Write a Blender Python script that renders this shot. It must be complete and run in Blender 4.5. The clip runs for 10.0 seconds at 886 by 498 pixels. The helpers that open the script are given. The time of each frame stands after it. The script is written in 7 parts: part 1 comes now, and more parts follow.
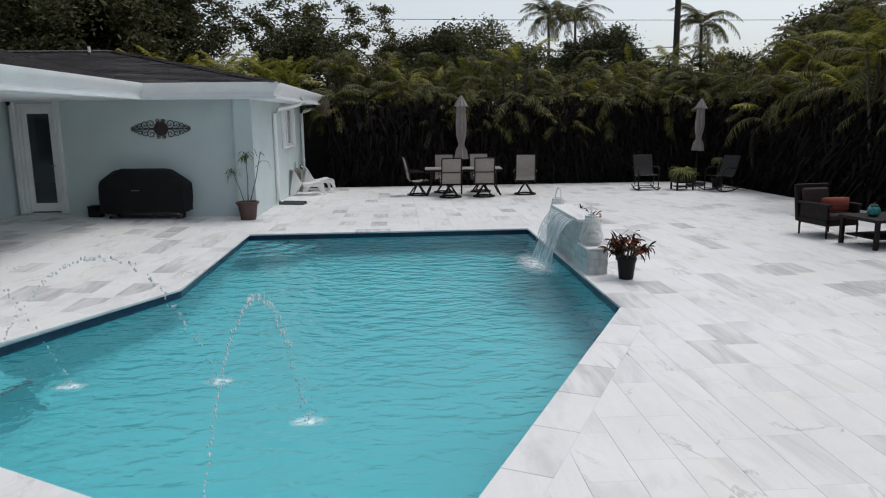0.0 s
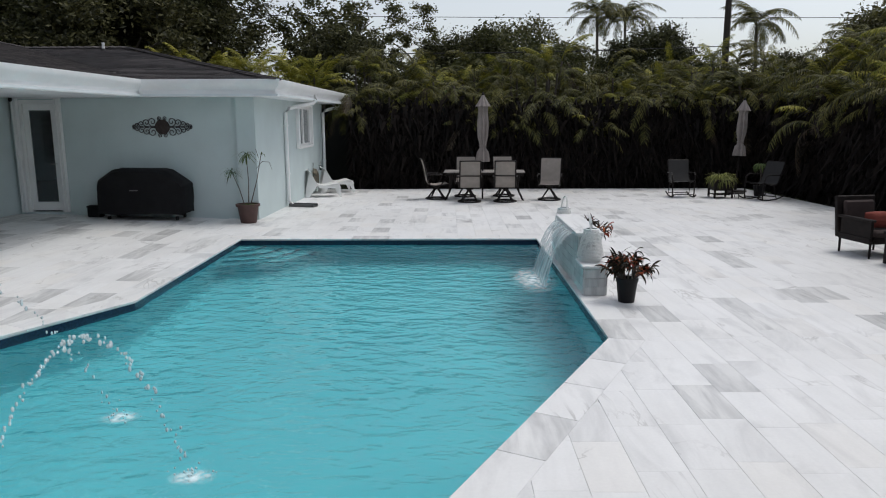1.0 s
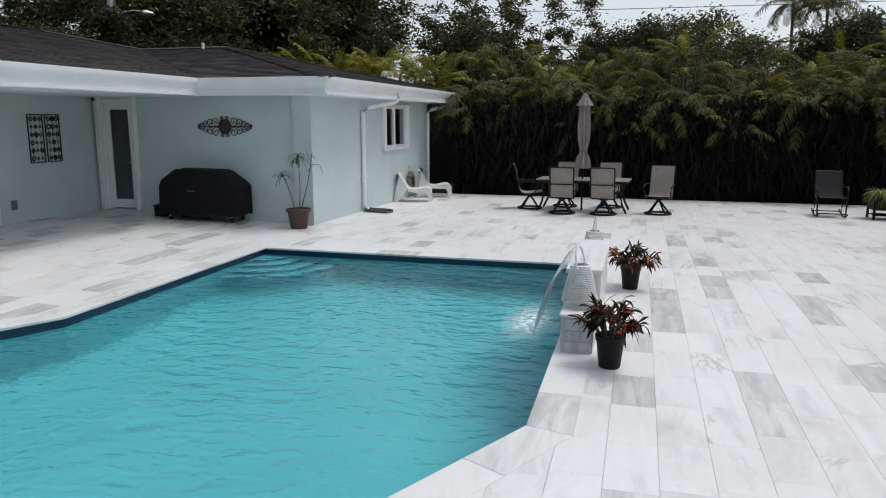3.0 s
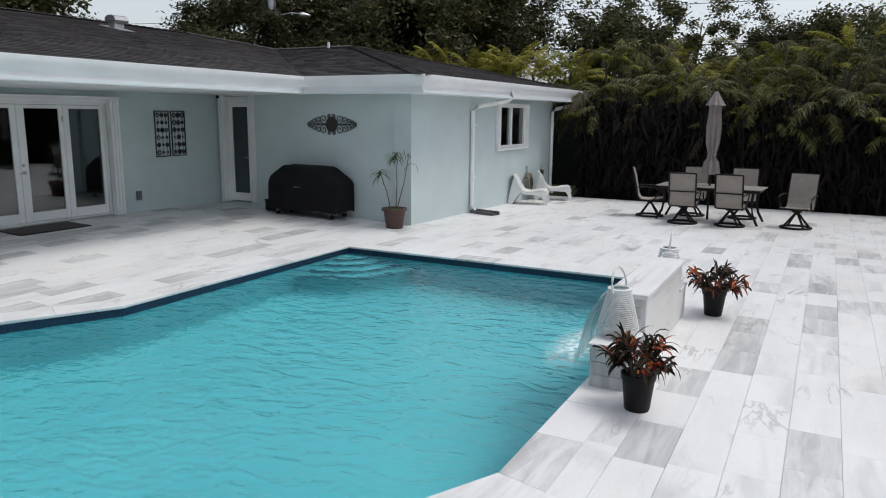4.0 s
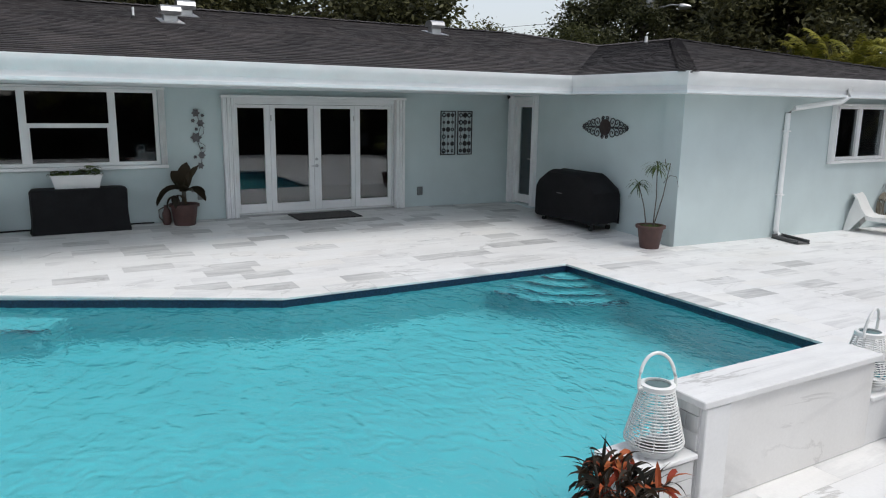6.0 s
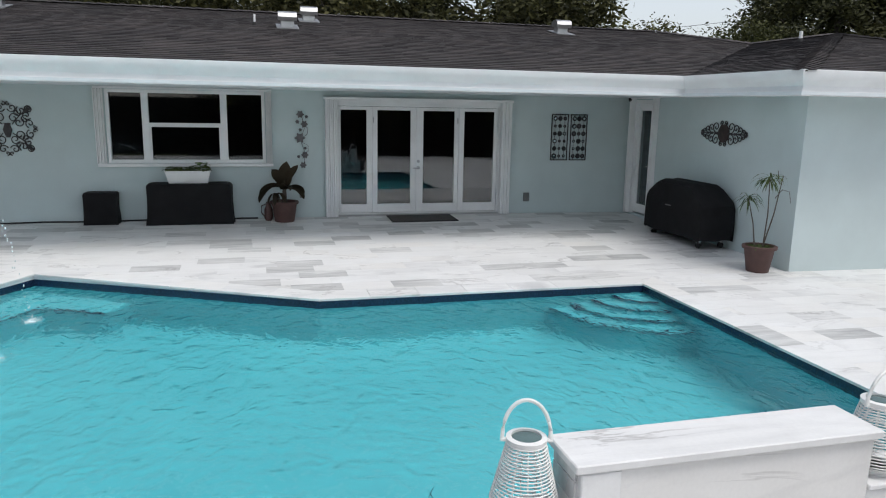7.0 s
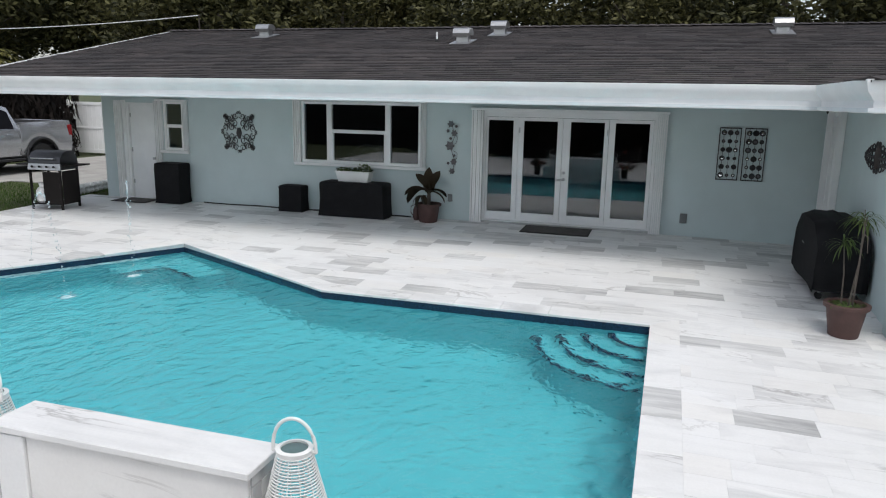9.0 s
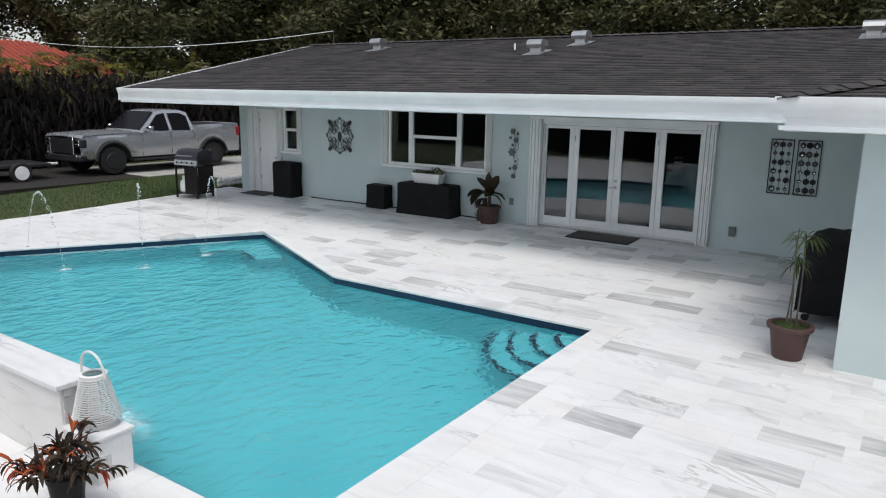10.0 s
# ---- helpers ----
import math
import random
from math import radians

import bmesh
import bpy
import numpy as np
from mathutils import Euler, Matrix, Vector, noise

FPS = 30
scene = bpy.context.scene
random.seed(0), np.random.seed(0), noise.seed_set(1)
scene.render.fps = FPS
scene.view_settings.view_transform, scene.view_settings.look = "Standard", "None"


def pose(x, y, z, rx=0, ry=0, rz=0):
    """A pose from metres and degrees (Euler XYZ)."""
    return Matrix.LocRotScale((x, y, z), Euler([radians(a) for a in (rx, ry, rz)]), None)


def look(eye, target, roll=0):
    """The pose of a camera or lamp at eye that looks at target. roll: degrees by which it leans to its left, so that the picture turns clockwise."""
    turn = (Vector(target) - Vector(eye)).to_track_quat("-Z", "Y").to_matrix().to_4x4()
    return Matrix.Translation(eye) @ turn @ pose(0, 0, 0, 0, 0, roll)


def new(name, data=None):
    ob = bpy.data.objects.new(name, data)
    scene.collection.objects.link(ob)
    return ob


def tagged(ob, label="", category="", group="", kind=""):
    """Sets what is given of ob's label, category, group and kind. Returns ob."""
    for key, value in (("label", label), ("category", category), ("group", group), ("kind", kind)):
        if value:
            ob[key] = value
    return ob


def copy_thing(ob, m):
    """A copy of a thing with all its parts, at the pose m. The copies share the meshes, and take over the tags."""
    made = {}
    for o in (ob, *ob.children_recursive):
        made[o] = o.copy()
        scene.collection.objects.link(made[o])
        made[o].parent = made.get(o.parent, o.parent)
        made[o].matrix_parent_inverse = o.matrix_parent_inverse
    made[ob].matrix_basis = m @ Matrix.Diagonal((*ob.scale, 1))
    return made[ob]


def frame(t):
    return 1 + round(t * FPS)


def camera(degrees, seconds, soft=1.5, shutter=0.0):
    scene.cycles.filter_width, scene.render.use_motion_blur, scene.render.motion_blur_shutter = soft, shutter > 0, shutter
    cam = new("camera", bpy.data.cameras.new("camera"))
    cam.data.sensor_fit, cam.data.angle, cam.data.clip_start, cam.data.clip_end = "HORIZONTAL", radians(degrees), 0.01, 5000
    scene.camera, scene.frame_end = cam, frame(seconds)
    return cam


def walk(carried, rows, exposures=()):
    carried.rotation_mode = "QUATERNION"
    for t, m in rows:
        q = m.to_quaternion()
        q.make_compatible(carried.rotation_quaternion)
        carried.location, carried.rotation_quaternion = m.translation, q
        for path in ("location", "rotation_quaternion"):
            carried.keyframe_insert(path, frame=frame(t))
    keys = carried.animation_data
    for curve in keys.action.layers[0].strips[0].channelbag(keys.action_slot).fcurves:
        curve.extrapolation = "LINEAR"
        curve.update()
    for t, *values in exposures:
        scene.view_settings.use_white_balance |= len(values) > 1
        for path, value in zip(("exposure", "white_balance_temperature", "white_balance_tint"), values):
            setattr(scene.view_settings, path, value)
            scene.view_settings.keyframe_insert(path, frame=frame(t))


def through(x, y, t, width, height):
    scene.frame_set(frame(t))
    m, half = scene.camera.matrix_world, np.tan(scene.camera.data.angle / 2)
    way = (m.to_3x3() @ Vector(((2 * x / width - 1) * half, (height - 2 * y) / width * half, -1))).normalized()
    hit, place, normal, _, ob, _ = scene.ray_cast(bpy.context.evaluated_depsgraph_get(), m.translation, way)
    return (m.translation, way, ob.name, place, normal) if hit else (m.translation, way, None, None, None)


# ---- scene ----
cam = camera(63.5, 10.0, soft=1.1)
PATH = [
    (0, (0.721, 0.616, 1.997), (0.842, 2.579, 1.633), -0.7),
    (0.5, (1.113, 1.018, 1.991), (1.175, 2.984, 1.63), -0.4),
    (1, (1.568, 1.479, 1.989), (1.551, 3.446, 1.627), -0.2),
    (1.5, (2.041, 1.931, 1.988), (1.924, 3.894, 1.625), -0.2),
    (2, (2.588, 2.416, 1.988), (2.345, 4.368, 1.626), -0.1),
    (3.5, (4.121, 3.795, 2.009), (3.423, 5.633, 1.645), 0.2),
    (4, (4.515, 4.255, 2.019), (3.592, 5.991, 1.651), 0.5),
    (4.5, (4.848, 4.841, 2.006), (3.689, 6.428, 1.636), 0.7),
    (5, (5.151, 5.338, 2.086), (3.79, 6.753, 1.703), 1.0),
    (5.5, (5.519, 6.054, 2.149), (3.968, 7.254, 1.756), 0.9),
    (7, (6.004, 8.474, 2.181), (4.108, 8.975, 1.787), 1.1),
    (7.5, (6.134, 9.448, 2.258), (4.189, 9.684, 1.855), 1.2),
    (8, (6.217, 10.572, 2.313), (4.26, 10.518, 1.906), 1.3),
    (8.5, (6.22, 11.876, 2.359), (4.285, 11.576, 1.953), 1.1),
    (9, (6.129, 13.252, 2.442), (4.26, 12.671, 2.031), 1.1),
    (9.5, (5.968, 14.702, 2.536), (4.205, 13.854, 2.121), 1.1),
    (10, (5.737, 16.186, 2.649), (4.112, 15.098, 2.23), 1.0),
]
walk(cam, [(t, look(eye, target, roll)) for t, eye, target, roll in PATH], exposures=((0, 0.07), (2, 0.13), (3.5, 0.19), (5.5, 0.36), (7, 0.39), (10, 0.43)))

# ---- light ----
SUN_EL, SUN_AZ = 66.0, 58.0
world = bpy.data.worlds.new("sky")
scene.world = world
world.use_nodes = True
wn, wl = world.node_tree.nodes, world.node_tree.links
sky = wn.new("ShaderNodeTexSky")
sky.sky_type = "NISHITA"
sky.sun_disc = False
sky.sun_elevation = radians(SUN_EL)
sky.sun_rotation = radians(SUN_AZ)
sky.dust_density = 2.0
haze = wn.new("ShaderNodeHueSaturation")
haze.inputs["Saturation"].default_value = 0.42
wl.new(sky.outputs[0], haze.inputs["Color"])
wl.new(haze.outputs[0], wn["Background"].inputs["Color"])
wn["Background"].inputs["Strength"].default_value = 0.137
sun_data = bpy.data.lights.new("sun", "SUN")
sun_data.energy = 1.25
sun_data.angle = radians(26)
sun_data.color = (1.0, 0.98, 0.95)
sun = new("sun", sun_data)
az, el = radians(SUN_AZ), radians(SUN_EL)
sun_from = Vector((math.sin(az) * math.cos(el), math.cos(az) * math.cos(el), math.sin(el)))
sun.matrix_world = look(sun_from * 50, (0, 0, 0))


# ---- materials ----
def material(name, base, rough=0.6, metal=0.0, spec=0.5):
    mat = bpy.data.materials.new(name)
    mat.use_nodes = True
    n, l = mat.node_tree.nodes, mat.node_tree.links
    b = n["Principled BSDF"]
    b.inputs["Base Color"].default_value = (*base, 1)
    b.inputs["Roughness"].default_value = rough
    b.inputs["Metallic"].default_value = metal
    b.inputs["Specular IOR Level"].default_value = spec
    return mat, n, l, b


def mapped(n, l, scale=(1, 1, 1), coords="Object"):
    tc = n.new("ShaderNodeTexCoord")
    mp = n.new("ShaderNodeMapping")
    mp.inputs["Scale"].default_value = scale
    l.new(tc.outputs[coords], mp.inputs["Vector"])
    return mp.outputs[0]


def noise_tex(n, l, vec, scale, detail=4.0, rough=0.55, distort=0.0):
    t = n.new("ShaderNodeTexNoise")
    t.inputs["Scale"].default_value = scale
    t.inputs["Detail"].default_value = detail
    t.inputs["Roughness"].default_value = rough
    t.inputs["Distortion"].default_value = distort
    if vec is not None:
        l.new(vec, t.inputs["Vector"])
    return t.outputs["Fac"]


def ramp(n, l, fac, stops):
    r = n.new("ShaderNodeValToRGB")
    e = r.color_ramp.elements
    while len(e) < len(stops):
        e.new(0.5)
    for k, (p, c) in enumerate(stops):
        e[k].position = p
        e[k].color = (*c, 1) if len(c) == 3 else c
    l.new(fac, r.inputs["Fac"])
    return r.outputs["Color"]


def mixc(n, l, fac, a, b, mode="MIX"):
    m = n.new("ShaderNodeMix")
    m.data_type = "RGBA"
    m.blend_type = mode
    for sock, val in ((m.inputs["Factor"], fac), (m.inputs["A"], a), (m.inputs["B"], b)):
        if hasattr(val, "is_linked"):
            l.new(val, sock)
        elif isinstance(val, (int, float)):
            sock.default_value = val
        else:
            sock.default_value = (*val, 1)
    for s in m.inputs:
        if s.type == "RGBA" and s.name in "AB":
            val = a if s.name == "A" else b
            if hasattr(val, "is_linked"):
                l.new(val, s)
            else:
                s.default_value = (*val, 1)
    for s in m.outputs:
        if s.type == "RGBA":
            return s


def bump(n, l, b, height, strength=0.2, dist=0.01):
    k = n.new("ShaderNodeBump")
    k.inputs["Strength"].default_value = strength
    k.inputs["Distance"].default_value = dist
    l.new(height, k.inputs["Height"])
    l.new(k.outputs[0], b.inputs["Normal"])


def worn(name, base, rough=0.6, metal=0.0, vary=0.12, scale=3.0, fine=60.0, relief=0.1, spec=0.5, coords="Object"):
    """Paint, plastic or fabric: broad and fine variation of the colour, a little relief."""
    mat, n, l, b = material(name, base, rough, metal, spec)
    v = mapped(n, l, coords=coords)
    broad, grain = noise_tex(n, l, v, scale), noise_tex(n, l, v, fine, 3)
    dark = tuple(c * (1 - vary) for c in base)
    light = tuple(min(1, c * (1 + vary)) for c in base)
    c1 = ramp(n, l, broad, [(0.3, dark), (0.7, light)])
    c2 = ramp(n, l, grain, [(0.3, (1 - vary * 0.6,) * 3), (0.7, (1.0,) * 3)])
    l.new(mixc(n, l, 1.0, c1, c2, "MULTIPLY"), b.inputs["Base Color"])
    if relief:
        bump(n, l, b, grain, relief, 0.004)
    return mat


def marble_material(name, random_from="object", grey=False):
    mat, n, l, b = material(name, (0.8, 0.8, 0.8), 0.45)
    geo = n.new("ShaderNodeNewGeometry")
    if random_from == "object":
        oi = n.new("ShaderNodeObjectInfo")
        rnd = oi.outputs["Random"]
    else:
        rnd = geo.outputs["Random Per Island"]
    # each slab is cut from another part of the block
    shift = n.new("ShaderNodeMath"); shift.operation = "MULTIPLY"
    l.new(rnd, shift.inputs[0]); shift.inputs[1].default_value = 37.0
    comb = n.new("ShaderNodeCombineXYZ")
    for k in range(3):
        l.new(shift.outputs[0], comb.inputs[k])
    add = n.new("ShaderNodeVectorMath"); add.operation = "ADD"
    l.new(geo.outputs["Position"], add.inputs[0]); l.new(comb.outputs[0], add.inputs[1])
    mp = n.new("ShaderNodeMapping")
    mp.inputs["Scale"].default_value = (1.0, 0.35, 1.0)
    mp.inputs["Rotation"].default_value = (0, 0, 0.25)
    l.new(add.outputs[0], mp.inputs["Vector"])
    vec = mp.outputs[0]
    cloud = noise_tex(n, l, vec, 1.7, 6, 0.6, 0.9)
    vein = noise_tex(n, l, vec, 1.3, 7, 0.58, 1.3)
    streak_map = n.new("ShaderNodeMapping")
    streak_map.inputs["Scale"].default_value = (9.0, 1.1, 1.0)
    streak_map.inputs["Rotation"].default_value = (0, 0, -0.12)
    l.new(add.outputs[0], streak_map.inputs["Vector"])
    streak = noise_tex(n, l, streak_map.outputs[0], 1.0, 5, 0.6, 0.6)
    fine = noise_tex(n, l, geo.outputs["Position"], 45, 3)
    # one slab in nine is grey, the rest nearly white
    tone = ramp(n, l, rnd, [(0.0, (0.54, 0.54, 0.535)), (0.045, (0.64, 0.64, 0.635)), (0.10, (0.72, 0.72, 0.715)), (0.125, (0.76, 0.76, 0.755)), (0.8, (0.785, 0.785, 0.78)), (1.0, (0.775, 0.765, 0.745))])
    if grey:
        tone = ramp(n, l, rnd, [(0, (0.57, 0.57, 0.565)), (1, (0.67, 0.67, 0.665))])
    clouds = ramp(n, l, cloud, [(0.27, (0.74, 0.74, 0.745)), (0.47, (1, 1, 1))])
    veins = ramp(n, l, vein, [(0.488, (1, 1, 1)), (0.502, (0.62, 0.61, 0.60)), (0.518, (1, 1, 1))])
    mask = ramp(n, l, noise_tex(n, l, add.outputs[0], 0.8, 2), [(0.52, (0, 0, 0)), (0.64, (1, 1, 1))])
    veins2 = mixc(n, l, mask, (1, 1, 1), veins)
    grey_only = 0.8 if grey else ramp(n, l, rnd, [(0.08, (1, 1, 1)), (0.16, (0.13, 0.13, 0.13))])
    streaks = mixc(n, l, grey_only, (1, 1, 1), ramp(n, l, streak, [(0.33, (0.66, 0.66, 0.67)), (0.6, (1.06, 1.06, 1.05))]))
    c = mixc(n, l, 1.0, mixc(n, l, 1.0, tone, clouds, "MULTIPLY"), veins2, "MULTIPLY")
    c = mixc(n, l, 1.0, c, streaks, "MULTIPLY")
    c = mixc(n, l, 1.0, c, ramp(n, l, fine, [(0.3, (0.96, 0.96, 0.96)), (0.7, (1, 1, 1))]), "MULTIPLY")
    dirt = ramp(n, l, noise_tex(n, l, geo.outputs["Position"], 0.35, 5, 0.65), [(0.35, (0.9, 0.895, 0.885)), (0.6, (1, 1, 1))])
    c = mixc(n, l, 1.0, c, dirt, "MULTIPLY")
    l.new(c, b.inputs["Base Color"])
    bump(n, l, b, fine, 0.08, 0.003)
    return mat


MARBLE = marble_material("white_marble")
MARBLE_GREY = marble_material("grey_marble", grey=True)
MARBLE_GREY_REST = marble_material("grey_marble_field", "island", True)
MARBLE_REST = marble_material("white_marble_field", "island")
GROUT = worn("grout", (0.80, 0.795, 0.785), 0.9)
STUCCO = worn("pale_blue_stucco", (0.55, 0.635, 0.635), 0.85, vary=0.05, scale=1.2, fine=90, relief=0.35)
WHITE = worn("white_paint", (0.85, 0.855, 0.85), 0.45, vary=0.05, scale=2, relief=0.05)
SOFFIT = worn("soffit_paint", (0.72, 0.76, 0.77), 0.6, vary=0.05)
PLASTIC = worn("white_plastic", (0.78, 0.78, 0.76), 0.35, vary=0.04, relief=0)
BLACKCLOTH = worn("black_vinyl_cover", (0.010, 0.010, 0.011), 0.75, vary=0.3, scale=5, relief=0.2, spec=0.2)
BRONZE = worn("dark_bronze_metal", (0.014, 0.011, 0.010), 0.5, 0.0, vary=0.2, relief=0, spec=0.2)
SLING = worn("taupe_sling_mesh", (0.30, 0.265, 0.235), 0.8, vary=0.12, scale=8, fine=220, relief=0.4)
GREYSLING = worn("grey_sling_mesh", (0.024, 0.023, 0.023), 0.8, vary=0.12, scale=8, fine=220, relief=0.4)
UMBRELLA = worn("taupe_canvas", (0.27, 0.235, 0.22), 0.85, vary=0.15, scale=6, fine=150, relief=0.3)
TERRACOTTA = worn("terracotta_plastic", (0.085, 0.043, 0.037), 0.6, vary=0.15, scale=9)
BLACKPOT = worn("black_nursery_plastic", (0.010, 0.009, 0.010), 0.5, vary=0.2, spec=0.2)
SOIL = worn("soil", (0.045, 0.033, 0.024), 0.95, vary=0.4, scale=25, fine=120, relief=0.8)
STEEL = worn("brushed_steel", (0.5, 0.5, 0.5), 0.35, 0.9, vary=0.1)
RUBBER = worn("black_rubber", (0.015, 0.015, 0.015), 0.8, vary=0.2)
MATFIBRE = worn("grey_mat", (0.07, 0.065, 0.062), 0.95, vary=0.25, scale=15, fine=200, relief=0.6)
IRON = worn("wrought_iron", (0.06, 0.058, 0.06), 0.55, 0.4, vary=0.25, scale=12)
# near-black in place of the missing light indoors
ROOM_SHADE = worn("room_shade", (0.03, 0.032, 0.035), 0.8)
WOODDARK = worn("espresso_wicker", (0.014, 0.010, 0.009), 0.6, vary=0.3, scale=10, fine=160, relief=0.5, spec=0.18)


def shingle_material():
    mat, n, l, b = material("charcoal_shingles", (0.05, 0.045, 0.045), 0.9)
    geo = n.new("ShaderNodeNewGeometry")
    tone = ramp(n, l, geo.outputs["Random Per Island"], [(0, (0.025, 0.022, 0.023)), (0.5, (0.041, 0.037, 0.037)), (1, (0.064, 0.057, 0.055))])
    grit = noise_tex(n, l, geo.outputs["Position"], 160, 2)
    stain = noise_tex(n, l, geo.outputs["Position"], 0.8, 5)
    c = mixc(n, l, 1.0, tone, ramp(n, l, grit, [(0.3, (0.6, 0.6, 0.6)), (0.7, (1.2, 1.2, 1.2))]), "MULTIPLY")
    c = mixc(n, l, 1.0, c, ramp(n, l, stain, [(0.35, (0.8, 0.8, 0.82)), (0.65, (1.15, 1.1, 1.1))]), "MULTIPLY")
    l.new(c, b.inputs["Base Color"])
    bump(n, l, b, grit, 0.5, 0.004)
    return mat


SHINGLE = shingle_material()


def leaf_material(name, dark, light, rough=0.6, through=0.25):
    mat, n, l, b = material(name, light, rough, 0.0, 0.22)
    geo = n.new("ShaderNodeNewGeometry")
    oi = n.new("ShaderNodeObjectInfo")
    c = ramp(n, l, geo.outputs["Random Per Island"], [(0.1, dark), (0.9, light)])
    tint = ramp(n, l, oi.outputs["Random"], [(0, (0.75, 0.8, 0.75)), (1, (1.15, 1.1, 1.0))])
    c = mixc(n, l, 1.0, c, tint, "MULTIPLY")
    l.new(c, b.inputs["Base Color"])
    tr = n.new("ShaderNodeBsdfTranslucent")
    l.new(c, tr.inputs["Color"])
    ms = n.new("ShaderNodeMixShader")
    ms.inputs[0].default_value = through
    l.new(b.outputs[0], ms.inputs[1]); l.new(tr.outputs[0], ms.inputs[2])
    l.new(ms.outputs[0], n["Material Output"].inputs["Surface"])
    return mat


PALMLEAF = leaf_material("areca_frond", (0.03, 0.034, 0.012), (0.17, 0.16, 0.046))
PALMYELLOW = leaf_material("yellow_frond", (0.14, 0.15, 0.022), (0.36, 0.33, 0.055))
TREELEAF = leaf_material("dark_tree_leaf", (0.026, 0.029, 0.015), (0.115, 0.112, 0.05))
TREELEAF2 = leaf_material("tree_leaf", (0.04, 0.045, 0.02), (0.13, 0.13, 0.05))
CROTON = leaf_material("croton_leaf", (0.012, 0.011, 0.008), (0.055, 0.034, 0.020), through=0.12)
CROTONRED = leaf_material("croton_red_leaf", (0.30, 0.035, 0.02), (0.52, 0.15, 0.05), through=0.12)
GREENLEAF = leaf_material("green_leaf", (0.04, 0.07, 0.02), (0.13, 0.18, 0.06))
FERN = leaf_material("fern_leaf", (0.09, 0.11, 0.03), (0.26, 0.28, 0.09))
BANANA = leaf_material("dark_cordyline_leaf", (0.02, 0.018, 0.012), (0.06, 0.045, 0.03))
BARK = worn("bark", (0.10, 0.085, 0.07), 0.9, vary=0.3, scale=6, fine=40, relief=0.8)
DEADFROND = leaf_material("dead_frond", (0.02, 0.015, 0.01), (0.07, 0.05, 0.032), through=0.1)
# near-black: the dense shade under the palms is put into this leaf colour
SHADE_LEAF = leaf_material("shade_leaf", (0.007, 0.006, 0.006), (0.018, 0.014, 0.013), 0.95, 0.05)
GRASS = leaf_material("lawn_blade", (0.03, 0.065, 0.012), (0.075, 0.14, 0.03))


def pool_materials():
    mat, n, l, b = material("pool_plaster", (0.27, 0.62, 0.69), 0.7)
    geo = n.new("ShaderNodeNewGeometry")
    c = ramp(n, l, noise_tex(n, l, geo.outputs["Position"], 0.6, 5), [(0.35, (0.085, 0.42, 0.475)), (0.65, (0.105, 0.46, 0.51))])
    l.new(c, b.inputs["Base Color"])
    water, n, l, b = material("pool_water", (0.62, 0.93, 0.97), 0.03)
    b.inputs["Transmission Weight"].default_value = 1.0
    b.inputs["IOR"].default_value = 1.33
    geo = n.new("ShaderNodeNewGeometry")
    mp = n.new("ShaderNodeMapping")
    mp.inputs["Scale"].default_value = (1.2, 1.7, 1)
    mp.inputs["Rotation"].default_value = (0, 0, 0.3)
    l.new(geo.outputs["Position"], mp.inputs["Vector"])
    w1 = noise_tex(n, l, mp.outputs[0], 3.6, 2, 0.5, 0.3)
    w2 = noise_tex(n, l, mp.outputs[0], 11.0, 3, 0.5, 0.5)
    m = n.new("ShaderNodeMath"); m.operation = "MULTIPLY_ADD"
    l.new(w2, m.inputs[0]); m.inputs[1].default_value = 0.16; l.new(w1, m.inputs[2])
    bump(n, l, b, m.outputs[0], 0.85, 0.05)
    return mat, water


PLASTER, WATER = pool_materials()
WATERLINE = worn("navy_mosaic", (0.011, 0.028, 0.066), 0.25, vary=0.5, scale=40, fine=90, relief=0.3)


def glass_material(name, tint=(0.9, 0.95, 0.95)):
    mat, n, l, b = material(name, tint, 0.02)
    b.inputs["Transmission Weight"].default_value = 1.0
    b.inputs["IOR"].default_value = 1.8
    return mat


GLASS = glass_material("window_glass", (0.45, 0.5, 0.52))


